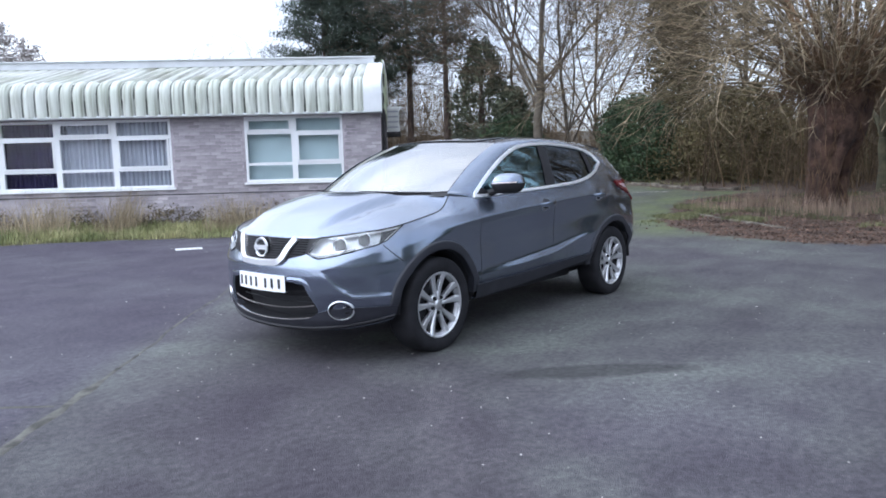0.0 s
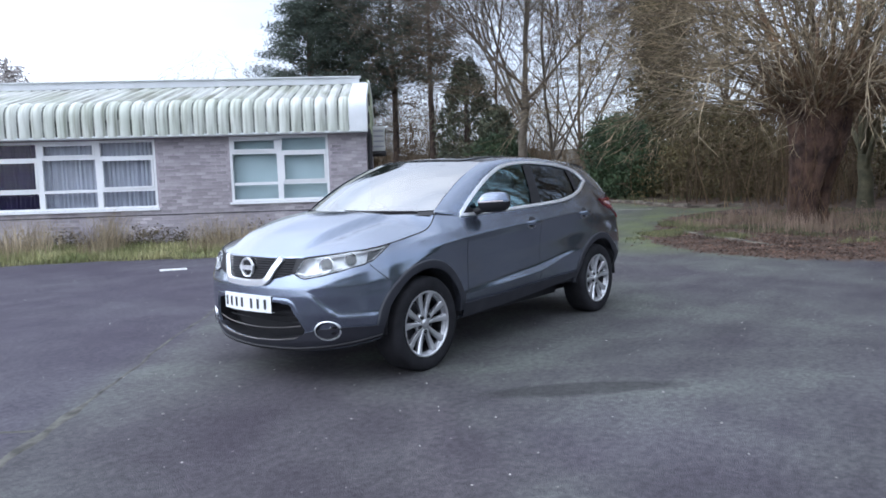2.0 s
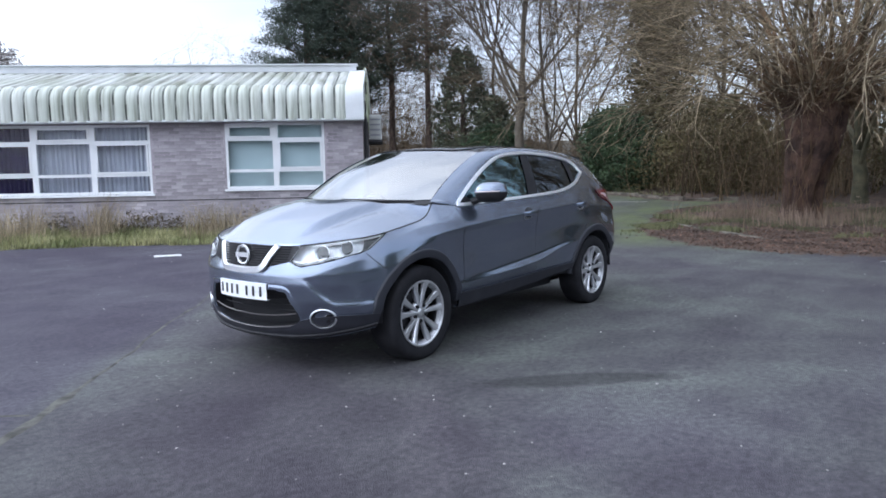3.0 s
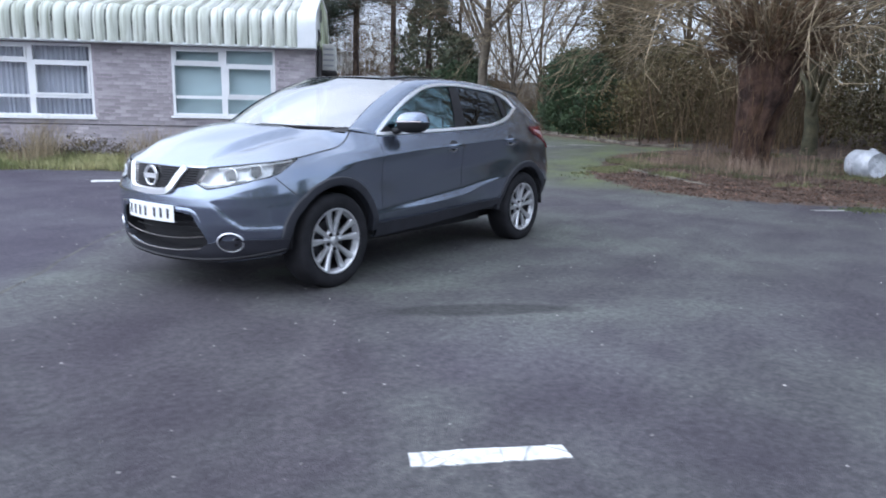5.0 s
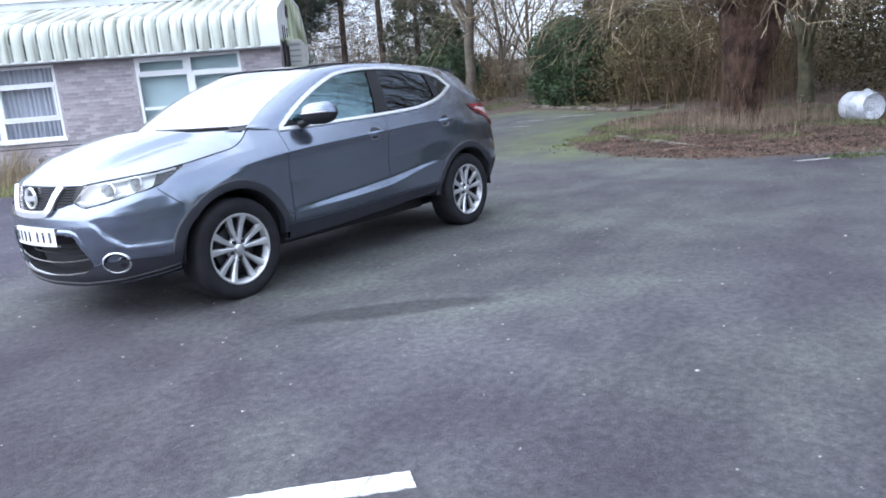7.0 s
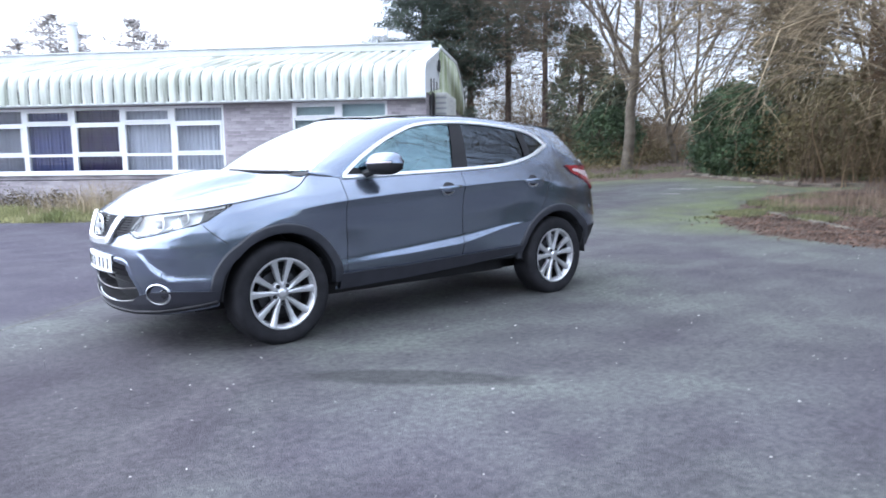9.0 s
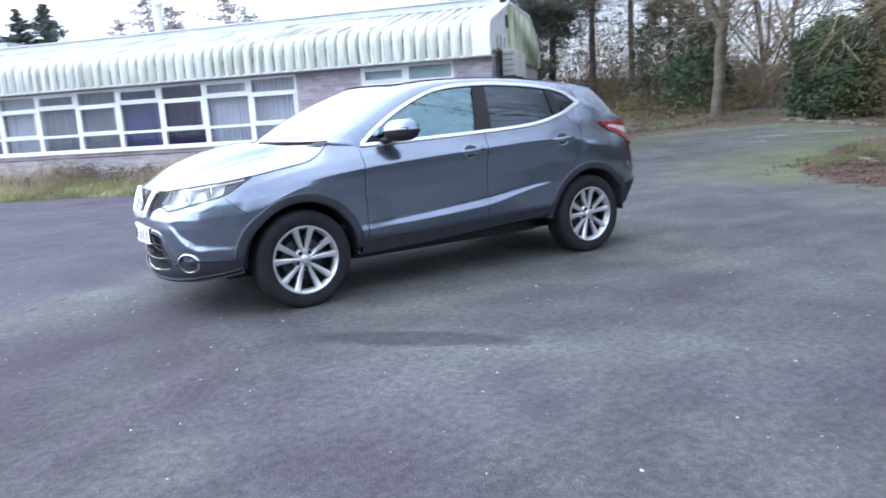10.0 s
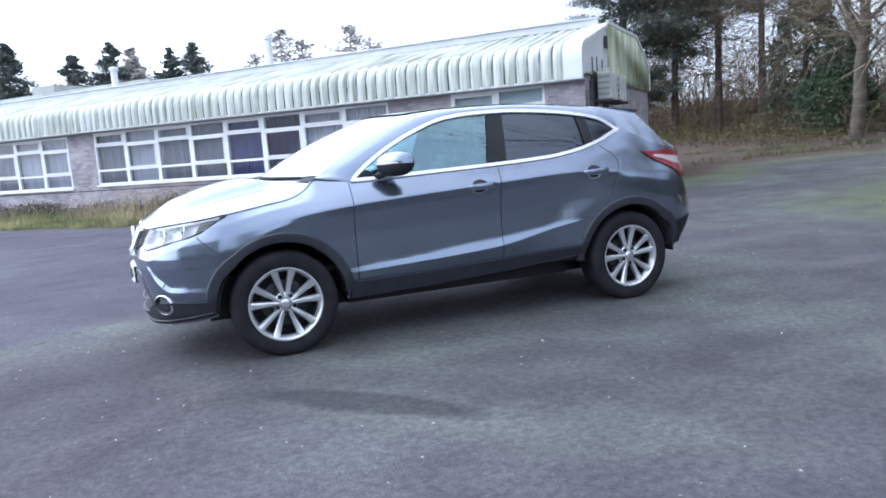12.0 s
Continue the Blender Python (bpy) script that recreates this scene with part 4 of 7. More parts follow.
def build_car():
    car = thing("car", "dark grey metallic compact SUV parked on worn asphalt", "car")
    cols = arch_columns()
    grid = []
    for s in cols:
        zz = profile(s)[0].copy()
        b = zz[0]
        for xc in (0.0, AXLE_R):
            if abs(s - xc) <= ARCH_R + 1e-6:
                b = max(b, .335 + math.sqrt(max(0, ARCH_R ** 2 - (s - xc) ** 2)))
        zz = np.maximum(zz, b + (zz[-1] - b) * np.arange(len(zz)) / len(zz) * .12)
        grid.append([on_body(s, z) for z in zz])
    # split the skin into its panels
    rear_cut = lambda z: 2.50 + .06 * step(.9, 1.05, z) * step(1.24, 1.08, z) - .10 * step(1.08, 1.26, z) - .30 * step(.92, .45, z)
    lamp_low = [(s_at(y, z), z) for y, z in LAMP_LOW] + [(-.40, .880), (-.306, .930)]
    lamp_up = [(-.862, .866), (-.80, .873), (-.70, .886), (-.50, .908), (-.40, .921), (-.305, .935)]
    lamp_hole = lamp_low + lamp_up[::-1]
    panels = {k: Geo() for k in ("front_bumper", "front_wing", "front_door", "rear_door", "rear_wing", "rear_bumper")}
    for i in range(len(cols) - 1):
        mid = (cols[i] + cols[i + 1]) / 2
        if abs(mid - .488) < .001 or abs(mid - 1.56) < .001:
            continue
        for j in range(len(grid[0]) - 1):
            q = [grid[i][j], grid[i + 1][j], grid[i + 1][j + 1], grid[i][j + 1]]
            z = sum(p.z for p in q) / 4
            if mid < -.5:
                my = -sum(p.y for p in q) / 4
                if inside(INTAKE, my, z) or inside(lamp_hole, mid, z):
                    continue
            elif mid < -.30 and inside(lamp_hole, mid, z):
                continue
            if mid < WING_CUT(z):
                k = "front_bumper"
            elif mid < .488:
                k = "front_wing"
            elif mid < 1.56:
                k = "front_door"
            elif mid < rear_cut(z):
                k = "rear_door"
            elif mid > 2.85 and z < .74:
                k = "rear_bumper"
            else:
                k = "rear_wing"
            panels[k].add(q, [(0, 1, 2, 3)])
    for k, g in panels.items():
        if k in ("front_bumper", "rear_bumper"):
            part(k, both(g), PAINT, car, angle=60)
        else:
            part(k, g, PAINT, car, angle=60)
            part(k, g.mirrored(), PAINT, car, angle=60)
    # dark shell just under the skin, which shows in the gaps
    shell = Geo().grid([[on_body(s, z, -.014) for z in np.linspace(max([.36] + [.345 + math.sqrt(max(0, (ARCH_R + .03) ** 2 - (s - xc) ** 2)) for xc in (0.0, AXLE_R)]), float(TOP_Z(s)) - .012, 40)]
                        for s in np.linspace(-.33, 3.0, 110)])
    part("inner_shell", both(shell), PLASTIC, car, "black gaps between panels")

    # bonnet
    rows = []
    edge = lambda s: on_body(s, float(TOP_Z(s)))
    for k in range(33):
        xi = k / 32
        row = []
        for j in range(81):
            t = j / 40 - 1
            at = abs(t)
            f = edge(-1.2 + at * .62)
            f = Vector((f.x, math.copysign(1, t) * -f.y if t else 0, f.z))
            bk = Vector((.245 - .27 * (1 - t * t), -.735 * -t, 1.113 - .018 * t ** 4))
            sgn = 1 if t >= 0 else -1
            s_side = -.58 + xi * (.26 + .58)
            e = edge(s_side)
            side = Vector((e.x, sgn * -e.y, e.z))
            f1, b1 = edge(-.58), Vector((.245, -.735, 1.095))
            lin = f1.lerp(b1, xi)
            corr = Vector((e.x - lin.x, (e.y - lin.y) * -sgn, e.z - lin.z))
            f.y = abs(f.y) * sgn
            bk.y = .735 * t
            p = f.lerp(bk, xi) + corr * at ** 3
            p.z += .062 * math.sin(math.pi * xi) ** .62 * (1 - at ** 2.2)
            ridge = .62 - .16 * (1 - xi)
            p.z += .030 * step(ridge + .04, ridge - .015, at) * step(.03, .3, xi) * step(1.0, .85, xi)
            p.z -= .013 * step(ridge + .22, ridge + .06, at) * step(ridge - .02, ridge + .06, at) * step(.1, .4, xi) * step(1.0, .8, xi)
            if at > .999:
                p.z -= .002
            row.append(p)
        rows.append(row)
    part("bonnet", Geo().grid(rows), PAINT, car, angle=60)

    # greenhouse lines: window head, roof edge
    k1 = [(.27, -.750, 1.102), (.40, -.775, 1.087), (.508, -.793, 1.080), (.62, -.786, 1.175), (.80, -.765, 1.290), (1.0, -.735, 1.385),
          (1.22, -.705, 1.456), (1.45, -.690, 1.482), (1.70, -.683, 1.489), (2.0, -.688, 1.475), (2.3, -.695, 1.442), (2.5, -.70, 1.400), (2.676, -.712, 1.305)]
    k2 = [(.275, -.735, 1.112), (.285, -.722, 1.12), (.31, -.712, 1.132), (.42, -.70, 1.205), (.62, -.675, 1.325), (.84, -.645, 1.425),
          (1.06, -.618, 1.497), (1.35, -.600, 1.530), (1.70, -.590, 1.540), (2.0, -.585, 1.535), (2.3, -.575, 1.518), (2.5, -.565, 1.505), (2.70, -.55, 1.490)]
    fine = lambda ks, n=60: [Vector(p) for p in np.c_[tuple(smooth_curve(range(len(ks)), [q[i] for q in ks])(np.linspace(0, len(ks) - 1, n)) for i in range(3))]]
    a, b = fine(k1), fine(k2)
    rail_rows = []
    for f in (0, .15, .35, .6, .8, 1):
        rail_rows.append([p.lerp(q, f) + Vector((0, -.012, .014)) * math.sin(math.pi * f) for p, q in zip(a, b)])
    g = Geo().grid(rail_rows, flip=True)
    # rear pillar
    pil = []
    for k in range(13):
        f = k / 12
        s = 2.676 + f * .40
        lo = on_body(s, float(TOP_Z(s)))
        hi = Vector((2.70 + .25 * f, -.55 + .015 * f, 1.490 - .040 * f))
        pil.append([lo.lerp(hi, h) + Vector((.012 * f, -.008, .004)) * math.sin(math.pi * h) for h in np.linspace(0, 1, 7)])
    g.grid(pil, flip=True)
    part("side_frame", g, PAINT, car, angle=60)
    part("side_frame", g.mirrored(), PAINT, car, angle=60)

    # roof: painted rear and rails, black glass in front
    edge_pts = [Vector(p) for p in (k2[6], k2[7], k2[8], k2[9], k2[10], k2[11], k2[12], (2.86, -.535, 1.474), (2.98, -.51, 1.460))]
    roof_rows = []
    for p in fine([tuple(q) for q in edge_pts], 30):
        front = max(0.0, (1.30 - p.x) / .24)
        roof_rows.append([Vector((p.x - .19 * front * (1 - t * t), p.y * -t, p.z + .030 * (1 - t * t))) for t in np.linspace(-1, 1, 25)])
    part("roof", Geo().grid(roof_rows), PAINT, car, angle=60)
    glass_rows = [[p + Vector((0, 0, .004)) for p in r[3:-3]] for r in roof_rows[:19]]
    part("glass_roof", Geo().grid(glass_rows), GLOSS_BLACK, car, "black panoramic glass roof panel", thick=.003)
    # tailgate glass, spoiler and tailgate
    tg = []
    for k in range(9):
        f = k / 8
        row = []
        for t in np.linspace(-1, 1, 17):
            s = 3.85 - abs(t) * .77
            lo = on_body(s, float(TOP_Z(s)))
            lo.y = abs(lo.y) * (1 if t > 0 else -1)
            hi = Vector((2.95, .53 * t, 1.448 + .02 * (1 - t * t)))
            row.append(lo.lerp(hi, f))
        tg.append(row)
    part("tailgate", Geo().grid(tg), GLOSS_BLACK, car, "dark tailgate glass")
    sp = Geo()
    sp_rows = []
    for x, dz in ((2.70, .000), (2.80, .002), (2.90, .003), (3.00, .002), (3.052, -.001), (3.062, -.010), (3.00, -.030), (2.86, -.05)):
        sp_rows.append([Vector((x - .06 * t ** 4, (.556 - .06 * (x - 2.8)) * t, 1.484 + dz + .028 * (1 - t * t) - .095 * (x - 2.80))) for t in np.linspace(-1, 1, 17)])
    sp.grid(sp_rows)
    for e_ in (0, -1):
        sp.add([r[e_] for r in sp_rows], [tuple(range(len(sp_rows)))])
    part("spoiler", sp, PAINT, car, angle=50)

    # windscreen, cowl, wipers
    ws = []
    for k in range(13):
        f = k / 12
        row = []
        for t in np.linspace(-1, 1, 25):
            lo = Vector((.315 - .31 * (1 - t * t), .705 * t, 1.132 - .008 * (1 - t * t)))
            hi = Vector((1.055 - .19 * (1 - t * t), .61 * t, 1.498 + .024 * (1 - t * t)))
            row.append(lo.lerp(hi, f) + Vector((-.02, 0, .028)) * math.sin(math.pi * f))
        ws.append(row)
    screen = part("windscreen", Geo().grid(ws, flip=True), WINDSCREEN, car, "windscreen reflecting the white sky", angle=180)
    screen.visible_shadow = False
    cow = [[Vector((.23 - .27 * (1 - t * t) + .085 * f, .735 * t, 1.098 + .026 * f)) for t in np.linspace(-1, 1, 21)] for f in (0, .5, 1)]
    part("cowl", Geo().grid(cow), PLASTIC, car)
    for y0, y1 in ((-.62, -.05), (.02, .60)):
        pts = []
        for k in range(9):
            y = y0 + (y1 - y0) * k / 8
            t = y / .72
            pts.append((.315 - .31 * (1 - t * t) - .016 + .03 * k / 8, y, 1.122 + .014 * k / 8))
        part("wiper", Geo().tube(pts, .010, 6), PLASTIC, car)

    # side windows: panes, pillar covers, bright surround
    belt = lambda x: on_body(x, float(TOP_Z(x)))
    kx = [p[0] for p in k1[2:]]
    head_y, head_z = smooth_curve(kx, [p[1] for p in k1[2:]]), smooth_curve(kx, [p[2] for p in k1[2:]])

    def on_glass(x, f, off=-.006):
        lo, hi = belt(x), Vector((x, float(head_y(x)), float(head_z(x))))
        return lo.lerp(hi, f) + Vector((0, -.010 * math.sin(math.pi * f) - off, 0))
    for x0, x1, m in ((.512, 1.575, SIDE_GLASS), (1.575, 2.35, PRIVACY), (2.35, 2.672, PRIVACY)):
        g = Geo().grid([[on_glass(x, f, -.008) for x in np.linspace(x0, x1, 30)] for f in np.linspace(0, 1, 8)])
        nm = "front_window" if x0 < 1 else "rear_window" if x0 < 2 else "quarter_window"
        for gg in (g, g.mirrored()):
            o = part(nm, gg, m, car, "dark privacy glass" if m is PRIVACY else "clear door glass", angle=180)
            if m is SIDE_GLASS:
                o.visible_shadow = False

    def cover(fx0, fx1, n=6):
        rows = []
        for f in np.linspace(0, 1, 8):
            a0, a1 = fx0(f), fx1(f)
            rows.append([on_glass(x, f, .001) for x in np.linspace(a0, a1, n)])
        return Geo().grid(rows, flip=True)
    for nm, c in (("door_pillar", cover(lambda f: 1.478 + .09 * f, lambda f: 1.635 + .055 * f)),
                  ("window_divider", cover(lambda f: 2.315 - .02 * f, lambda f: 2.395 - .01 * f)),
                  ("mirror_sail", cover(lambda f: .512, lambda f: .70 - .12 * f))):
        part(nm, c, PLASTIC, car)
        part(nm, c.mirrored(), PLASTIC, car)
    loop = [belt(x) + Vector((0, -.001, .004)) for x in np.linspace(.512, 2.66, 60)]
    loop += [Vector((x, float(head_y(x)), float(head_z(x)))) for x in np.r_[2.672, np.linspace(2.655, .53, 60)]]
    trim = Geo().sweep(loop, [(0, -1, .45)] * len(loop), .031, .012, closed=True)
    part("window_surround", trim, BRIGHT, car, "bright chrome window surround")
    part("window_surround", trim.mirrored(), BRIGHT, car, "bright chrome window surround")

    # black cladding: arches and sills
    for xc, a0, a1 in ((0.0, 3, 176), (AXLE_R, 2, 176)):
        rows = []
        for r, o in ((ARCH_R - .004, -.05), (ARCH_R - .002, .006), (ARCH_R + .012, .012), (ARCH_R + .052, .011), (ARCH_R + .060, .003), (ARCH_R + .060, -.01)):
            row = []
            for k in range(49):
                an = radians(a0 + (a1 - a0) * k / 48)
                s, z = xc - r * math.cos(an), .335 + r * math.sin(an)
                row.append(on_body(s, max(z, .26), o))
            rows.append(row)
        g = Geo().grid(rows, flip=True)
        part("arch_trim", g, ARCH_PLASTIC, car, "black plastic wheel-arch trim")
        part("arch_trim", g.mirrored(), ARCH_PLASTIC, car, "black plastic wheel-arch trim")
        well = Geo()
        wrows = []
        for y in (-.86, -.40):
            wrows.append([Vector((xc - (ARCH_R + .01) * math.cos(radians(d)), y, .335 + (ARCH_R + .01) * math.sin(radians(d)))) for d in range(0, 181, 9)])
        well.grid(wrows)
        well.add([(xc - (ARCH_R + .02) * math.cos(radians(d)), -.40, .335 + (ARCH_R + .02) * math.sin(radians(d))) for d in range(0, 181, 9)], [tuple(range(21))])
        part("wheel_well", well, PLASTIC, car, thick=.01)
        part("wheel_well", well.mirrored(), PLASTIC, car, thick=.01)
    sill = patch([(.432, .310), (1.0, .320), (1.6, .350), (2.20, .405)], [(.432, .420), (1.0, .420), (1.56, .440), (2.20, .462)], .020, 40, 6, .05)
    part("sill", sill, LIFTED_PLASTIC, car, "black plastic sill")
    part("sill", sill.mirrored(), LIFTED_PLASTIC, car, "black plastic sill")
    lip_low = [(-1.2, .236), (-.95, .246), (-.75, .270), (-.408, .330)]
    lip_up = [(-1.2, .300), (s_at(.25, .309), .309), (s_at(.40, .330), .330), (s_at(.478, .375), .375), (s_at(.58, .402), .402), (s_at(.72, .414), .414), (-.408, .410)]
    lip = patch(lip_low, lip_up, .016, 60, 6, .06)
    part("front_lip", both(lip), LIFTED_PLASTIC, car, "dark grey lower lip")
    chin = [[on_body(s, float(np.interp(s, [q[0] for q in lip_low], [q[1] for q in lip_low])) + dz, o) for s in np.linspace(-1.2, -.42, 40)]
            for dz, o in ((.022, .014), (.012, .030), (-.004, .032), (-.008, .0), (-.004, -.12))]
    part("splitter", both(Geo().grid(chin)), PLASTIC, car, "black plastic edge under the bumper")
    rb = patch([(2.99, .385), (3.4, .38), (3.85, .38)], [(2.99, .56), (3.3, .60), (3.85, .60)], .010, 40, 6, .08)
    part("rear_lip", both(rb), PLASTIC, car, "black plastic lower rear bumper")
    part("underside", Geo().box((-.45, -.50, .22), (3.05, .50, .50)).box((.46, -.64, .24), (2.20, .64, .36)), PLASTIC, car)

    # front: grille, chrome vee, badge, plate, intake, fog lamps, headlamps
    gr = patch([(-1.2, .694), (s_at(.12, .704), .704), (s_at(.26, .730), .730), (s_at(.415, .768), .768)], [(-1.2, .870), (-1.05, .866), (-.95, .866), (-.845, .868)], .004, 30, 8, .03)
    part("grille", both(gr), PLASTIC, car, "black mesh grille")
    mesh_bars = Geo()
    for z in np.arange(.715, .866, .016):
        reach = min(np.interp(z, (.694, .704, .730, .768), (.02, .10, .24, .40)), .40 + (z - .768) * .8)
        ss = np.linspace(-1.2, s_at(reach, z), 16)
        mesh_bars.tube([on_body(s, z, .010) for s in ss], .004, 4)
    part("grille_mesh", both(mesh_bars), GLOSS_BLACK, car)
    vee = [(-.985, .866), (-1.035, .80), (-1.085, .726), (-1.115, .703), (-1.2, .694)]
    vp = smooth_curve(range(5), [p[0] for p in vee]), smooth_curve(range(5), [p[1] for p in vee])
    tt = np.linspace(0, 4, 24)
    pts = [on_body(float(vp[0](t)), float(vp[1](t)), .008) for t in tt]
    pts += [Vector((p.x, -p.y, p.z)) for p in pts[-2::-1]]
    part("grille_vee", Geo().sweep(pts, [(-1, -.35 * (1 if p.y > 0 else -1) * -min(1, abs(p.y) * 4), 0) for p in pts], .048, .022), BRIGHT, car, "chrome vee in the grille")
    bx, bz = -.864, .796
    bm_ = pose(bx, 0, bz, 0, -90, 0)
    badge = part("badge", Geo().lathe([(.052, 0), (.055, .012), (.067, .014), (.070, 0)], bm_, 36), BRIGHT, car, "round chrome badge with a plain bar")
    part("badge_bar", Geo().box((bx - .016, -.073, bz - .015), (bx - .004, .073, bz + .015)), BRIGHT, badge)
    part("badge_back", Geo().lathe([(.0, .002), (.05, .002)], bm_, 30), PLASTIC, badge)
    plate = Geo()
    pl_pts = lambda z, o: [Vector((-.908 + .40 * y * y - o, y, z)) for y in np.linspace(-.26, .26, 9)]
    plate.grid([pl_pts(.503, -.025), pl_pts(.503, .004), pl_pts(.614, .004), pl_pts(.614, -.025)])
    pl = part("number_plate", plate, PLATE_WHITE, car, "white front number plate with dark bars")
    for k in range(7):
        y = .222 - k * .0655 - (.035 if k > 3 else 0)
        zc = .5585
        x = -.908 + .40 * y * y - .0045
        part("bar", Geo().box((x - .002, y - .0105, zc - .033), (x + .002, y + .0105, zc + .033)), INK, pl)
    intake = patch([(-1.2, .270), (-.95, .275), (-.80, .29)], [(-1.2, .60), (-.95, .60), (-.80, .58)], -.115, 30, 8, .02)
    part("lower_intake", both(intake), INK, car, "black lower air intake")
    # rim of the intake, rounded into the opening
    line = np.array(INTAKE)
    run = np.r_[0, np.cumsum(np.hypot(*np.diff(line, axis=0).T))]
    along = np.linspace(0, run[-1], 64)
    rim = np.c_[np.interp(along, run, line[:, 0]), np.interp(along, run, line[:, 1])]
    way = np.gradient(rim, axis=0)
    way /= np.hypot(way[:, 0], way[:, 1])[:, None]
    out = np.c_[way[:, 1], -way[:, 0]]
    rows = []
    for grow, o in ((.036, .001), (.020, .006), (.004, .0055), (-.003, -.008), (-.004, -.03), (-.004, -.115)):
        rows.append([on_body(s_at(max(y, 0), z), z, o) for y, z in rim + out * grow])
    part("intake_rim", both(Geo().grid(rows[:4])), PAINT, car)
    part("intake_duct", both(Geo().grid(rows[3:])), PLASTIC, car, "black walls of the air intake")
    for z in (.425, .462, .50, .538):
        wide = float(np.interp(z, (.405, .562), (.45, .37)))
        half = [on_body(s_at(y, z), z, -.075) for y in np.linspace(wide, 0, 14)]
        part("intake_slat", Geo().tube(half + [Vector((p.x, -p.y, p.z)) for p in half[-2::-1]], .006, 6), INK, car)
    for wide, z0, rise, o in ((.450, .386, .034, -.010), (.468, .302, .048, .010)):
        half = [on_body(s_at(y, z0 + rise * (y / wide) ** 2.2), z0 + rise * (y / wide) ** 2.2, o) for y in np.linspace(wide, 0, 18)]
        part("intake_strip", Geo().tube(half + [Vector((p.x, -p.y, p.z)) for p in half[-2::-1]], .0042, 6), STRIP, car, "thin bright strip in the intake")
    # fog lamps
    fog_s = -.30 - 45.4 / 90 * .9
    fc, fn = on_body(fog_s, .394, .0), out_normal(fog_s, .394)
    fn = Vector((fn.x, fn.y, fn.z * .3)).normalized()
    fu = Vector((0, 0, 1))
    fr_ = fu.cross(fn).normalized()
    fu = fn.cross(fr_)
    ring = [fc + fr_ * (.084 * math.cos(q)) + fu * (.060 * math.sin(q)) + fn * .0045 for q in np.linspace(0, 2 * math.pi, 33)[:-1]]
    fog = Geo().tube(ring, .0085, 8, closed=True)
    disc = Geo()
    rws = []
    for q, d in ((1.0, .012), (.8, -.004), (.5, -.008), (.02, -.008)):
        rws.append([fc + fr_ * (.081 * q * math.cos(w)) + fu * (.057 * q * math.sin(w)) + fn * (d + .0045) for w in np.linspace(0, 2 * math.pi, 33)])
    disc.grid(rws, flip=True)
    lens = Geo().lathe([(.03, .004), (.024, .012), (.0, .015)], Matrix.Translation(fc + fr_ * .035) @ fn.to_track_quat("Z", "Y").to_matrix().to_4x4(), 20)
    for i in (0, 1):
        m_ = (lambda q: q) if i == 0 else (lambda q: q.mirrored())
        fo = part("fog_lamp", m_(disc), PLASTIC, car, "round fog lamp in an oval chrome ring")
        part("ring", m_(fog), ALLOY, fo)
        part("lens", m_(lens), GLOSS_BLACK, fo)
    # headlamps
    lamp_back = patch(lamp_low, lamp_up, -.045, 34, 8, -.046)
    cover_g = patch(lamp_low, lamp_up, .007, 34, 8, .012)
    drl = Geo().tube([on_body(s, z, -.004) for s, z in [(-.80, .862), (-.70, .874), (-.55, .893), (-.42, .910), (-.35, .921)]], .008, 6)
    dr2 = Geo().tube([on_body(s, z, -.012) for s, z in [(s_at(.44, .766), .766), (s_at(.50, .752), .752), (s_at(.62, .775), .775), (s_at(.70, .80), .80)]], .010, 6)
    seal = Geo().tube([on_body(s, z + .002, .006) for s, z in lamp_up], .0055, 6)
    edge_seal = Geo().tube([on_body(s, z, .003) for s, z in lamp_low], .005, 6)
    mask = patch([(-.50, .826), (-.45, .842), (-.40, .880), (-.32, .926)], [(-.47, .902), (-.43, .912), (-.40, .918), (-.32, .930)], -.016, 14, 5, .03)
    pods = []
    for y, z, r in ((.610, .815, .052), (.725, .850, .044)):
        s = s_at(y, z)
        c, nn_ = on_body(s, z, -.012), out_normal(s, z)
        nn_ = (nn_ + Vector((-.9, 0, 0))).normalized()
        at_pod = Matrix.Translation(c) @ nn_.to_track_quat("Z", "Y").to_matrix().to_4x4()
        pods.append((Geo().lathe([(r * 1.08, .006), (r, .008), (r * .92, .004), (r * .62, -.022)], at_pod, 28),
                     Geo().lathe([(r * .64, -.022), (r * .60, -.010), (r * .40, .002), (0, .008)], at_pod, 28)))
    for i in (0, 1):
        m_ = (lambda q: q) if i == 0 else (lambda q: q.mirrored())
        hl = part("headlamp", m_(lamp_back), LAMP_WHITE, car, "clear swept-back headlamp")
        for bowl, eye in pods:
            pj = part("projector", m_(bowl), CHROME, hl)
            part("projector_lens", m_(eye), GLOSS_BLACK, pj)
        part("mask", m_(mask), PLASTIC, hl)
        part("seal", m_(edge_seal), INK, hl)
        part("light_strip", m_(drl), PLATE_WHITE, hl)
        part("reflector_edge", m_(dr2), LAMP_WHITE, hl)
        part("seal", m_(seal), INK, hl)
        o = part("lens", m_(cover_g), LAMP_GLASS, hl, "clear lamp lens")
        o.visible_shadow = False
    # rear lamps
    tl = patch([(2.845, 1.122), (2.97, 1.035), (3.09, .97), (3.16, .905), (3.34, .91)], [(2.83, 1.13), (3.0, 1.128), (3.10, 1.125), (3.2, 1.12), (3.34, 1.10)], .010, 24, 8, .03)
    tc = patch([(2.93, 1.088), (3.05, 1.04), (3.12, 1.015), (3.24, 1.02)], [(2.95, 1.098), (3.05, 1.085), (3.12, 1.08), (3.24, 1.07)], .014, 16, 5, .01)
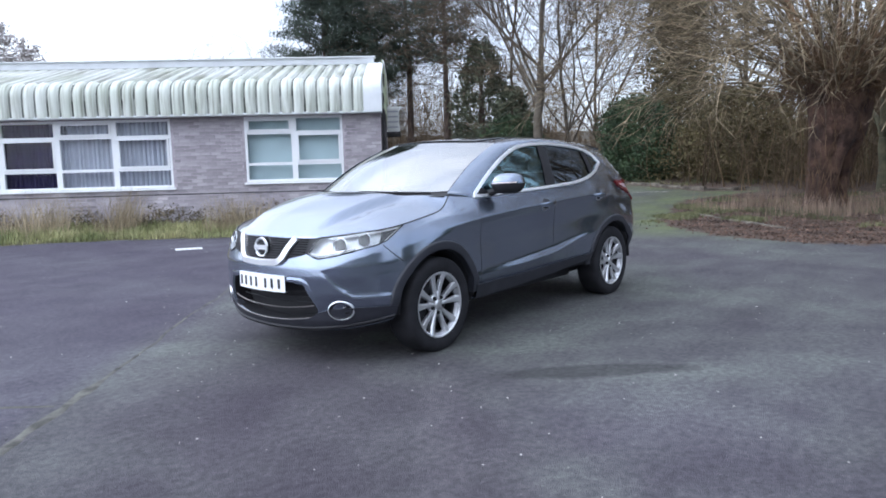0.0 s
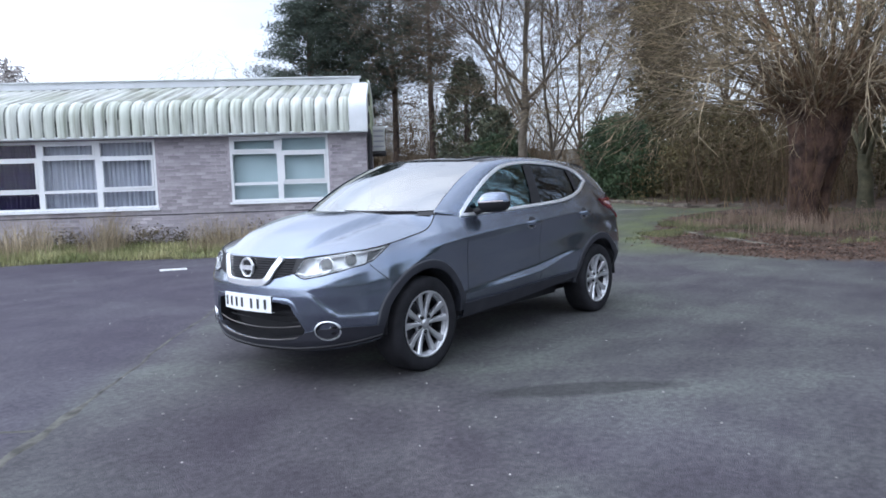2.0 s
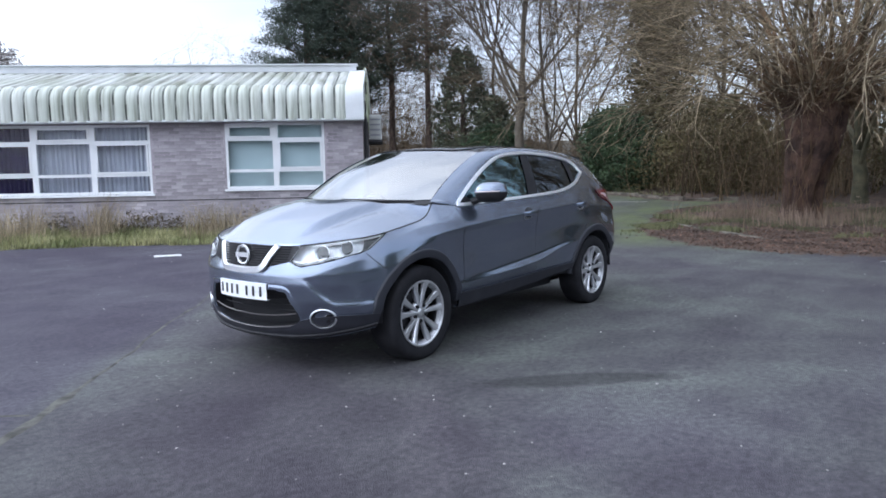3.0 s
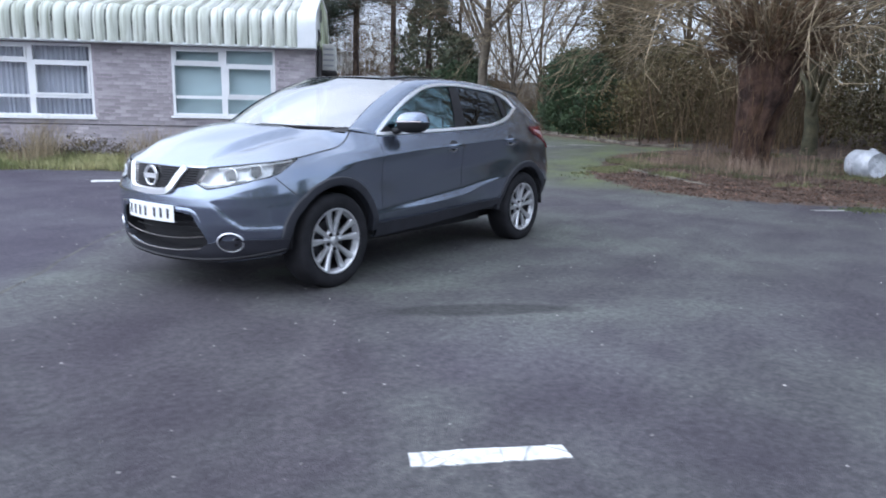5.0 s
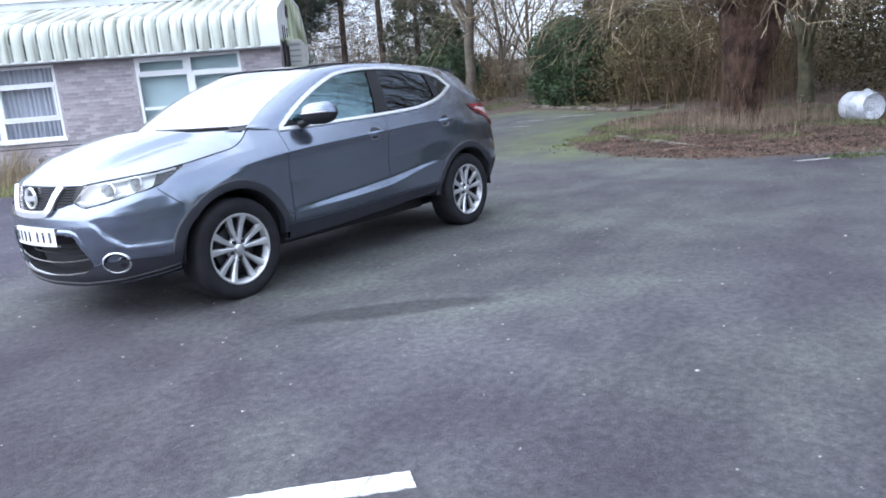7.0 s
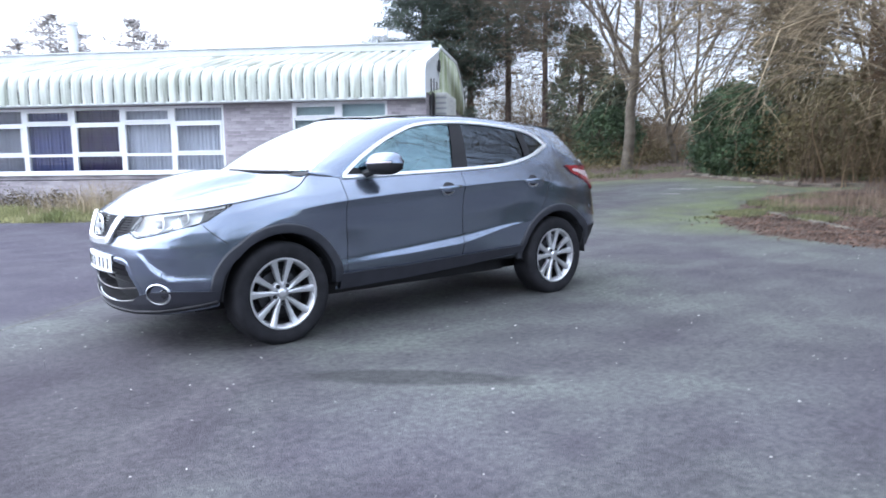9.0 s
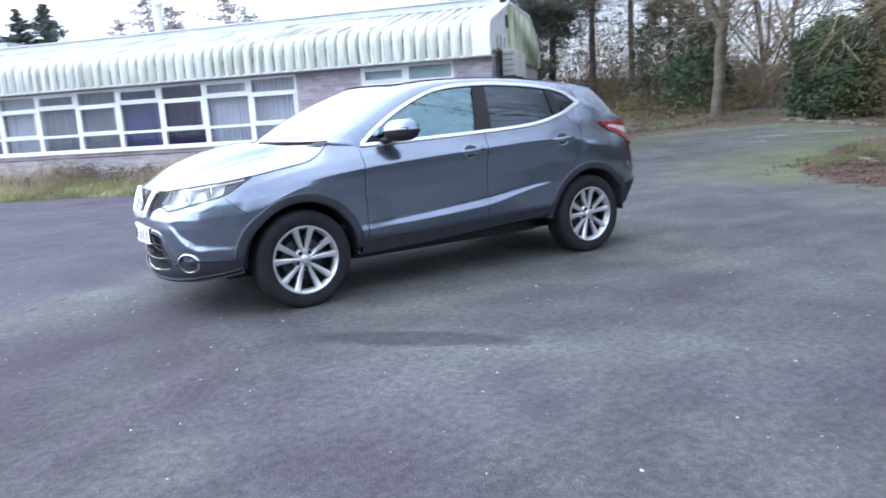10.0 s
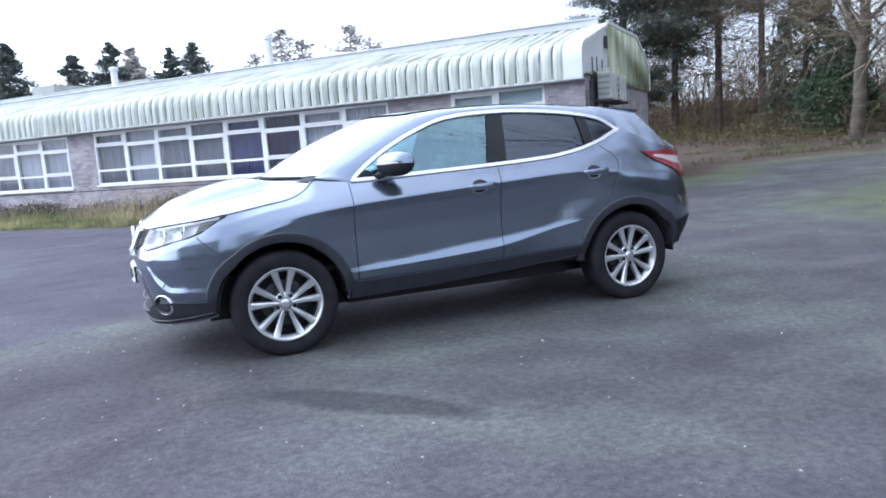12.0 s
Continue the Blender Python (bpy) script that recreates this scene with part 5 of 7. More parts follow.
    for i in (0, 1):
        m_ = (lambda q: q) if i == 0 else (lambda q: q.mirrored())
        t_ = part("rear_lamp", m_(tl), RED_LENS, car, "red rear lamp with a clear band")
        part("lens", m_(tc), CLEAR_LENS, t_)
    # sensors, side lines
    for s, z in ((-.30 - 43.2 / 90 * .9, .522),):
        c, n_ = on_body(s, z, .0), out_normal(s, z)
        g = Geo().lathe([(.013, -.002), (.012, .006), (0, .007)], Matrix.Translation(c) @ n_.to_track_quat("Z", "Y").to_matrix().to_4x4(), 16)
        part("sensor", g, PAINT, car)
        part("sensor", g.mirrored(), PAINT, car)
    line = [(rear_cut(z), z) for z in np.linspace(.50, 1.20, 40)]
    g = Geo().sweep([on_body(s, z, -.001) for s, z in line], [(0, -1, 0)] * 40, .006, .0022)
    part("shut_line", g, INK, car)
    part("shut_line", g.mirrored(), INK, car)
    hl_ = [edge(s) + Vector((0, -.001, .0015)) for s in np.linspace(-.60, .262, 40)]
    g = Geo().sweep(hl_, [(0, -.6, 1)] * 40, .009, .0012)
    part("shut_line", g, INK, car)
    part("shut_line", g.mirrored(), INK, car)
    g = Geo().sweep([on_body(WING_CUT(z), z, -.001) for z in np.linspace(.698, .820, 14)], [(-.3, -1, 0)] * 14, .006, .0022)
    part("shut_line", g, INK, car)
    part("shut_line", g.mirrored(), INK, car)
    # handles
    for x, z in ((1.41, .975), (2.345, 1.008)):
        c = on_body(x, z)
        rows = []
        for k in range(13):
            f = k / 12 * 2 - 1
            px = x + f * .112
            h = .023 * (1 - abs(f) ** 4 * .45)
            bow = .040 * (1 - f ** 4) + .006
            cc = on_body(px, z + .004 * f)
            rows.append([cc + Vector((0, -bow + dy, dz * h)) for dy, dz in ((.016, -1), (.004, -1.0), (0, -.3), (0, .4), (.004, 1.0), (.016, 1))])
        g = Geo().grid(rows)
        # flat dark disc paints the recess's shade; bright arc paints its lit lower edge
        def recess_patch(w0, w1, rings=((1, .0015), (.8, .003), (.4, .0025), (.02, .002))):
            return Geo().grid([[on_body(x - .015 + .066 * q * math.cos(w), z - .002 + .050 * q * math.sin(w), o) for w in np.linspace(w0, w1, 15)]
                               for q, o in rings])
        cg, cl_ = recess_patch(0, 2 * math.pi), recess_patch(math.pi, 2 * math.pi, ((1.02, .0015), (.98, .0045), (.86, .0045), (.82, .002)))
        for i in (0, 1):
            m_ = (lambda q: q) if i == 0 else (lambda q: q.mirrored())
            h_ = part("door_handle", m_(g), PAINT, car)
            part("handle_cup", m_(cg), INTERIOR, h_)
            part("cup_rim", m_(cl_), ALLOY, h_)
    # door mirrors
    def mirror_shell(z0, z1, grow):
        rows = []
        for k in range(15):
            u = k / 14
            y = -.835 - .20 * u
            wx = .078 * max(0, 1 - abs(2 * u - 1) ** 3.4) ** .5 * grow
            row = []
            for j in range(13):
                q = radians(z0 + (z1 - z0) * j / 12)
                hz = .080 * max(0, 1 - abs(2 * u - 1) ** 3.6) ** .5 * grow
                row.append(Vector((.715 + .125 * u - wx * math.cos(q), y, 1.168 + .006 * u + hz * math.sin(q))))
            rows.append(row)
        return Geo().grid(rows)
    top = mirror_shell(0, 180, 1.0)
    low = mirror_shell(-180, 0, .99)
    back = Geo().grid([[Vector((.789 + .125 * u, -.835 - .20 * u, 1.168 + .006 * u + zz)) for zz in (-.045, 0, .045)] for u in (.28, .5, .72)])
    strip = Geo().tube([(.715 + .125 * u - .078 * max(0, 1 - abs(2 * u - 1) ** 3.4) ** .5, -.835 - .20 * u, 1.174 + .006 * u) for u in np.linspace(.1, .9, 12)], .0055, 6)
    foot = Geo().tube([(.68, -.78, 1.09), (.70, -.83, 1.105), (.745, -.875, 1.125)], [.030, .028, .024], 8)
    for i in (0, 1):
        m_ = (lambda q: q) if i == 0 else (lambda q: q.mirrored())
        mo = part("door_mirror", m_(top), PAINT, car, "grey door mirror with a black lower half")
        part("lower_cover", m_(low), PLASTIC, mo)
        part("mirror_glass", m_(back), CHROME, mo)
        part("indicator", m_(strip), CLEAR_LENS, mo)
        part("foot", m_(foot), PLASTIC, mo)
    # wheels
    for xc in (0.0, AXLE_R):
        for sd in (-1, 1):
            turn = 0 if xc == 0 else 4
            wm = pose(xc, sd * .768, TYRE_R - .006, 90 if sd < 0 else -90, 0, 0) @ pose(0, 0, 0, 0, 0, turn)
            w = thing("wheel", "", "")
            for key in ("label", "category"):
                if key in w:
                    del w[key]
            w.parent = car
            tyre = [(.235, -.10), (.30, -.108), (.328, -.104), (.340, -.085), (.343, -.05), (.343, .05), (.340, .085), (.330, .102), (.305, .112), (.262, .108), (.238, .098), (.232, .085)]
            part("tyre", Geo().lathe(tyre, wm, 64), RUBBER, w, "black tyre with a plain sidewall")
            rim = [(.222, -.09), (.205, -.05), (.205, .06), (.226, .090), (.238, .100), (.238, .106), (.229, .106), (.222, .098)]
            part("rim", Geo().lathe(rim[3:], wm, 64), ALLOY, w, "silver ten-spoke alloy rim")
            part("rim_barrel", Geo().lathe(rim[:4], wm, 64), DARK_METAL, w)
            for k in range(10):
                mid_an, sgn = 90 + 72 * (k // 2), (1 if k % 2 else -1)
                g = Geo()
                rr = []
                for r, dv, hw, zt, zb in ((.040, 13, .0115, .084, .055), (.075, 13.8, .0150, .082, .055), (.12, 14.4, .0178, .083, .055),
                                          (.17, 14.8, .0212, .088, .06), (.205, 15.0, .0246, .095, .066), (.229, 15.2, .0295, .101, .076)):
                    sm = wm @ pose(0, 0, 0, 0, 0, mid_an + sgn * dv)
                    rr.append([sm @ Vector((r, y, z)) for y, z in ((-hw, zb), (-hw, zt - .010), (-hw * .8, zt - .002), (-hw * .25 * sgn - hw * .1, zt + .002), (hw * .8, zt - .002), (hw, zt - .010), (hw, zb))])
                g.grid(rr)
                part("spoke", g, ALLOY, w)
            hub = [(.082, .045), (.078, .066), (.066, .076), (.036, .080), (.031, .088), (.025, .091), (.0, .092)]
            part("hub", Geo().lathe(hub, wm, 30), ALLOY, w)
            part("rim_step", Geo().lathe([(.224, .096), (.214, .088), (.210, .070), (.205, .058)], wm, 64), DULL_ALLOY, w)
            for k in range(5):
                an = radians(72 * k + 54)
                part("wheel_nut", Geo().lathe([(.0135, .060), (.0135, .0885), (.010, .0890), (.0, .0886)], wm @ pose(.058 * math.cos(an), .058 * math.sin(an), 0), 12), PLASTIC, w)
            part("brake_disc", Geo().lathe([(.15, -.02), (.15, .02), (.06, .03), (0, .03)], wm, 40), DARK_METAL, w)
            part("back_plate", Geo().lathe([(.204, -.03), (.0, -.03)], wm, 30), PLASTIC, w)
    # inside
    part("cabin_floor", Geo().box((.25, -.74, .50), (2.75, .74, .53)), INTERIOR, car)
    dash = Geo().grid([[Vector((x, y, z)) for y in np.linspace(-.70, .70, 9)] for x, z in ((.30, 1.08), (.55, 1.09), (.72, 1.05), (.76, .92), (.70, .6))])
    part("dashboard", dash, INTERIOR, car, thick=.02)
    for ycen in (-.37, .37):
        seat = Geo()
        rows = []
        for x, z, w_, d in ((1.02, .72, .24, .10), (1.25, .76, .26, .12), (1.46, .78, .26, .13), (1.56, .92, .25, .12), (1.62, 1.10, .24, .10), (1.67, 1.20, .19, .07), (1.68, 1.215, .05, .03)):
            rows.append([Vector((x + dd * .6, ycen + yy * w_, z + dd * (1 if x < 1.5 else .2))) for yy, dd in ((-1, 0), (-.8, d * .5), (0, d * .32), (.8, d * .5), (1, 0), (.8, -d * .6), (-.8, -d * .6), (-1, 0))])
        seat.grid(rows)
        st = part("seat", seat, INTERIOR, car, "dark cloth front seat")
        hr = Geo()
        hrows = []
        for k in range(7):
            q = -1 + k / 3
            hrows.append([Vector((1.70 + .05 * math.cos(a_) * (1 - q ** 4 * .5), ycen + q * .13, 1.305 + .085 * math.sin(a_) * (1 - q ** 4 * .35))) for a_ in np.linspace(0, 2 * math.pi, 13)])
        hr.grid(hrows)
        part("headrest", hr, INTERIOR, st)
    bench = Geo().box((1.95, -.66, .62), (2.40, .66, .82))
    bench.box((2.35, -.66, .75), (2.52, .66, 1.22))
    part("rear_bench", bench, INTERIOR, car)
    wheel_c = Vector((.86, .37, 1.0))
    sw = Geo().tube([wheel_c + Vector((.06 * math.sin(q) * -1, .18 * math.cos(q), .17 * math.sin(q))) for q in np.linspace(0, 2 * math.pi, 25)[:-1]], .014, 6, closed=True)
    part("steering_wheel", sw, PLASTIC, car)
    part("rear_view_mirror", Geo().box((.93, -.11, 1.40), (.96, .11, 1.46)), PLASTIC, car)
    return car


build_car()

# ---- plants ----


def twigs(g, pts, r0, r1, sides=4):
    """A tapered stem along pts."""
    n = len(pts)
    if n < 2:
        return
    d = (pts[-1] - pts[0])
    a = d.orthogonal().normalized() if d.length > 1e-6 else Vector((1, 0, 0))
    b = d.cross(a).normalized() if d.length > 1e-6 else Vector((0, 1, 0))
    k0 = len(g.v)
    ring = [(math.cos(2 * math.pi * k / sides), math.sin(2 * math.pi * k / sides)) for k in range(sides)]
    for i, p in enumerate(pts):
        r = r0 + (r1 - r0) * i / (n - 1)
        for c, s in ring:
            g.v.append((p.x + (a.x * c + b.x * s) * r, p.y + (a.y * c + b.y * s) * r, p.z + (a.z * c + b.z * s) * r))
    for i in range(n - 1):
        for k in range(sides):
            q = (k + 1) % sides
            g.f.append((k0 + i * sides + k, k0 + i * sides + q, k0 + (i + 1) * sides + q, k0 + (i + 1) * sides + k))


def bent(rnd, p, d, length, n, wild, pull):
    """A wandering line from p along d; pull bends it up (+) or down (-)."""
    pts, d = [p.copy()], d.normalized()
    for k in range(n):
        d = (d + Vector((rnd.gauss(0, wild), rnd.gauss(0, wild), rnd.gauss(0, wild) + pull * (k + 1) / n))).normalized()
        pts.append(pts[-1] + d * (length / n))
    return pts


def grow(g, rnd, p, d, length, r, depth, spec):
    """Branches that fork; spec holds (children, spread, shrink, wild, pull, segments) for each depth."""
    kids, spread, shrink, wild, pull, seg = spec[depth]
    pts = bent(rnd, p, d, length, seg, wild, pull)
    last = depth == len(spec) - 1
    twigs(g, pts, r, r * (.25 if last else .45), 5 if r > .05 else 3)
    if last:
        return
    for k in range(kids):
        f = rnd.uniform(.28, 1.0) if k else 1.0
        i = min(seg - 1, int(f * seg))
        q = pts[i].lerp(pts[i + 1], f * seg - i if f < 1 else 1.0)
        t = (pts[i + 1] - pts[i]).normalized()
        side = t.orthogonal()
        side.rotate(Matrix.Rotation(rnd.uniform(0, 2 * math.pi), 3, t))
        nd = (t + side.normalized() * spread * rnd.uniform(.5, 1.3)).normalized()
        grow(g, rnd, q, nd, length * shrink * rnd.uniform(.7, 1.2), max(.0065, r * (.62 if k == 0 else .42) * rnd.uniform(.8, 1.1)), depth + 1, spec)


def leaves(centres, size, rng, flat=0.0, long=1.6):
    """Many small leaf blades round the centres."""
    c = np.asarray(centres, float)
    n = len(c)
    u = rng.normal(size=(n, 3))
    u[:, 2] *= 1 - flat
    u /= np.linalg.norm(u, axis=1)[:, None]
    w = rng.normal(size=(n, 3))
    w -= (w * u).sum(1)[:, None] * u
    w /= np.linalg.norm(w, axis=1)[:, None]
    sz = size * rng.uniform(.6, 1.4, n)[:, None]
    v = np.stack([c - u * sz * long * .5, c + w * sz * .35, c + u * sz * long * .5, c - w * sz * .35], 1).reshape(-1, 3)
    g = Geo()
    g.v = [tuple(p) for p in v.tolist()]
    g.f = [(4 * k, 4 * k + 1, 4 * k + 2, 4 * k + 3) for k in range(n)]
    return g


BARK = mat("bark", (.098, .068, .044), .9, 0, .3, 3, 40, other=(.156, .116, .076), bump=.01)
BARK_PALE = mat("pale_bark", (.098, .080, .060), .9, 0, .3, 3, 40, other=(.142, .120, .092), bump=.008)
PINE_BARK = mat("pine_bark", (.055, .040, .034), .9, 0, .3, 3, 30, other=(.12, .085, .065), bump=.015)
TWIG = mat("tan_twigs", (.163, .120, .069), .85, 0, .45, 2, 30, other=(.30, .237, .148), island=True)
BRUSH = mat("brown_brush", (.138, .093, .053), .9, 0, .35, .6, 20, other=(.192, .138, .080), island=True)
NEEDLES = mat("pine_needles", (.048, .066, .052), .7, 0, .35, 1.2, 20, other=(.062, .085, .058), island=True)
HOLLY = mat("glossy_leaves", (.028, .052, .022), .72, 0, .3, 1.5, 20, other=(.060, .098, .040), island=True)
IVY = mat("ivy_leaves", (.076, .064, .025), .7, 0, .3, 1.0, 20, other=(.116, .098, .040), island=True)
GRASS = mat("grass_blades", (.20, .25, .078), .7, 0, .4, .8, 20, other=(.40, .38, .19), island=True)
FIR = mat("fir_needles", (.070, .088, .078), .75, 0, .3, .5, 8, other=(.095, .112, .098), island=True)
# Haze and sky glare over far twigs, put into a pale base colour
HAZE_PALED = mat("haze_paled_twigs", (.40, .375, .36), .8, 0, .3, .5, 8, other=(.52, .48, .455), island=True)
EVERGREEN = mat("evergreen_sprays", (.070, .084, .050), .7, 0, .4, 1.2, 20, other=(.110, .122, .072), island=True)
TANGLE = mat("brown_twig_tangle", (.104, .060, .034), .9, 0, .35, 1, 20, other=(.165, .104, .054), island=True)
DEAD = mat("dead_stems", (.20, .14, .098), .85, 0, .35, 1, 20, other=(.30, .22, .165), island=True)
BRAMBLE = mat("bramble_leaves", (.098, .076, .030), .8, 0, .28, .7, 20, other=(.134, .108, .044), island=True)
DARK_BRAMBLE = mat("dark_bramble_leaves", (.125, .098, .064), .85, 0, .45, .9, 20, other=(.19, .155, .10), island=True)
LOW_GREEN = mat("low_green_growth", (.092, .115, .045), .7, 0, .4, .8, 20, other=(.155, .155, .070), island=True)
STRAW = mat("dry_grass", (.34, .27, .17), .8, 0, .3, 1, 20, other=(.44, .36, .24), island=True)
LEAF = mat("fallen_leaves", (.086, .050, .037), .8, 0, .5, 2, 20, other=(.165, .103, .074), island=True)


def at_ground(x, y, dz=0.0):
    return Vector((x, y, height(x, y) + dz))


def bare_tree(name, x, y, tall, r, seed, spec, label, lean=(0, 0), fork=.38, material=None, group=""):
    rnd = random.Random(seed)
    t = thing(name, label, "tree", pose(x, y, height(x, y) - .05), group)
    trunk, crown = Geo(), Geo()
    top = Vector((lean[0], lean[1], tall * fork))
    pts = [Vector((0, 0, -.1))] + [top * f + Vector((rnd.gauss(0, .04), rnd.gauss(0, .04), 0)) for f in (.08, .3, .55, .8, 1)]
    trunk.tube(pts, [r * 1.5, r * 1.12, r, r * .92, r * .85, r * .75], 12)
    for k in range(spec[0][0]):
        a = rnd.uniform(0, 2 * math.pi)
        f = rnd.uniform(.55, 1.0) if k > 1 else 1.0
        base = top * f
        d = Vector((math.cos(a) * spec[0][1], math.sin(a) * spec[0][1], 1)) if k else Vector((lean[0] * .2, lean[1] * .2, 1))
        grow(crown, rnd, base, d, tall * (1 - fork) * rnd.uniform(.6, 1.0) * (1.0 if k else 1.05), r * (.6 if k == 0 else .36), 1, spec)
    part("trunk", trunk, material or BARK, t)
    part("crown", crown, material or BARK, t, weld=False, angle=180)
    return t


def pine(name, x, y, tall, r, seed, bare, spread, label, dense=1.0, dead_limbs=18):
    """Tall bare stem with tiers of needle clumps."""
    rnd, rng = random.Random(seed), np.random.default_rng(seed)
    t = thing(name, label, "tree", pose(x, y, height(x, y) - .05), "dark pines")
    trunk, limbs, pts_all = Geo(), Geo(), []
    pts = [Vector((rnd.gauss(0, .06) * f * 3, rnd.gauss(0, .06) * f * 3, tall * f - .1)) for f in (0, .15, .35, .6, .8, 1)]
    trunk.tube(pts, [r * 1.3, r, r * .85, r * .6, r * .35, .03], 10)
    z = tall * bare
    while z < tall * .99:
        f = (z - tall * bare) / (tall * (1 - bare))
        for k in range(4):
            a = rnd.uniform(0, 2 * math.pi)
            ln = spread * (1 - f) ** .6 * rnd.uniform(.55, 1.15) * (.55 + .45 * min(1, f * 4)) + .3
            line = bent(rnd, Vector((0, 0, z + rnd.uniform(-.2, .2))), Vector((math.cos(a), math.sin(a), .15)), ln, 5, .10, .10)
            twigs(limbs, line, .05 * (1 - f) + .015, .008, 3)
            for q in line[2:]:
                for _ in range(2):
                    c = q + Vector((rnd.gauss(0, .28), rnd.gauss(0, .28), rnd.gauss(.08, .16)))
                    m_ = int(60 * dense)
                    pts_all.append(rng.normal(size=(m_, 3)) * (.30, .30, .12) + tuple(c))
        z += rnd.uniform(.28, .5)
    dead = [None, (4, .7, .6, .12, -.04, 5), (4, .8, .5, .16, -.05, 4), (0, 0, 0, .2, 0, 3)]
    for _ in range(dead_limbs):
        zz, a = tall * rnd.uniform(bare * .55, bare + .22), rnd.uniform(0, 6.28)
        grow(limbs, rnd, Vector((0, 0, zz)), Vector((math.cos(a), math.sin(a), .12)), rnd.uniform(1.6, 3.0), .03, 1, dead)
    part("trunk", trunk, PINE_BARK, t)
    part("branchwork", limbs, BARK, t, weld=False, angle=180)
    part("crown", leaves(np.concatenate(pts_all), .050, rng, 0, 3.4), NEEDLES, t, weld=False, angle=180)
    return t


def conifer(name, x, y, tall, wide, seed, label, mat_=None, n=5200, base=.02, size=.17, group="", taper=.75):
    """A leafy cone or column of clumps with gaps."""
    rnd, rng = random.Random(seed), np.random.default_rng(seed)
    t = thing(name, label, "tree", pose(x, y, height(x, y) - .05), group)
    part("trunk", Geo().tube([(0, 0, 0), (0, 0, tall * .9)], [wide * .08 + .05, .03], 8), PINE_BARK, t)
    cs = []
    m_ = n // 26
    for _ in range(m_):
        f = rnd.random() ** .8
        zz = tall * (base + (1 - base) * f)
        rr = wide * (1 - f) ** taper * rnd.uniform(.55, 1.05) * (.75 + .35 * noise.noise(Vector((f * 5, seed, 0)))) + .08
        a = rnd.uniform(0, 2 * math.pi)
        cs.append(rng.normal(size=(26, 3)) * (((.24 * tall / 8) * (1.15 - f) + .05), ((.24 * tall / 8) * (1.15 - f) + .05), .13 * tall / 8 + .05) + (rr * math.cos(a), rr * math.sin(a), zz))
    part("crown", leaves(np.concatenate(cs), size, rng, .2, 1.7), mat_ or NEEDLES, t, weld=False, angle=180)
    return t


def shrub(name, x, y, tall, wide, seed, label, mat_, n=9000, size=.11, deep=None):
    rnd, rng = random.Random(seed), np.random.default_rng(seed)
    t = thing(name, label, "shrub", pose(x, y, height(x, y) - .02))
    stems, cs = Geo(), []
    for k in range(14):
        a = rnd.uniform(0, 6.28)
        twigs(stems, bent(rnd, Vector((rnd.gauss(0, .2), rnd.gauss(0, .2), 0)), Vector((math.cos(a) * .6, math.sin(a) * .6, 1)), tall * .8, 5, .1, .05), .03, .008, 4)
    for _ in range(n // 30):
        a, f = rnd.uniform(0, 6.28), rnd.random()
        zz = tall * f
        prof_ = math.sqrt(max(0, 1 - (f * 1.02 - .35) ** 2 / .46)) if f > .35 else .75 + .7 * f
        rr = wide * min(1, prof_) * (.62 + .38 * rnd.random()) * (1 + .3 * noise.noise(Vector((math.cos(a) * 2, math.sin(a) * 2, f * 3 + seed))))
        cs.append(rng.normal(size=(30, 3)) * (.17, .17, .12) + (rr * math.cos(a), rr * math.sin(a) * (deep or 1), max(.06, zz)))
    part("woody_base", stems, BARK, t, weld=False)
    part("crown", leaves(np.concatenate(cs), size, rng, .1, 1.5), mat_, t, weld=False, angle=180)
    return t


MOSSY = mat("mossy_bark", (.070, .066, .038), .9, 0, .35, 3, 30, other=(.11, .10, .058), bump=.01)


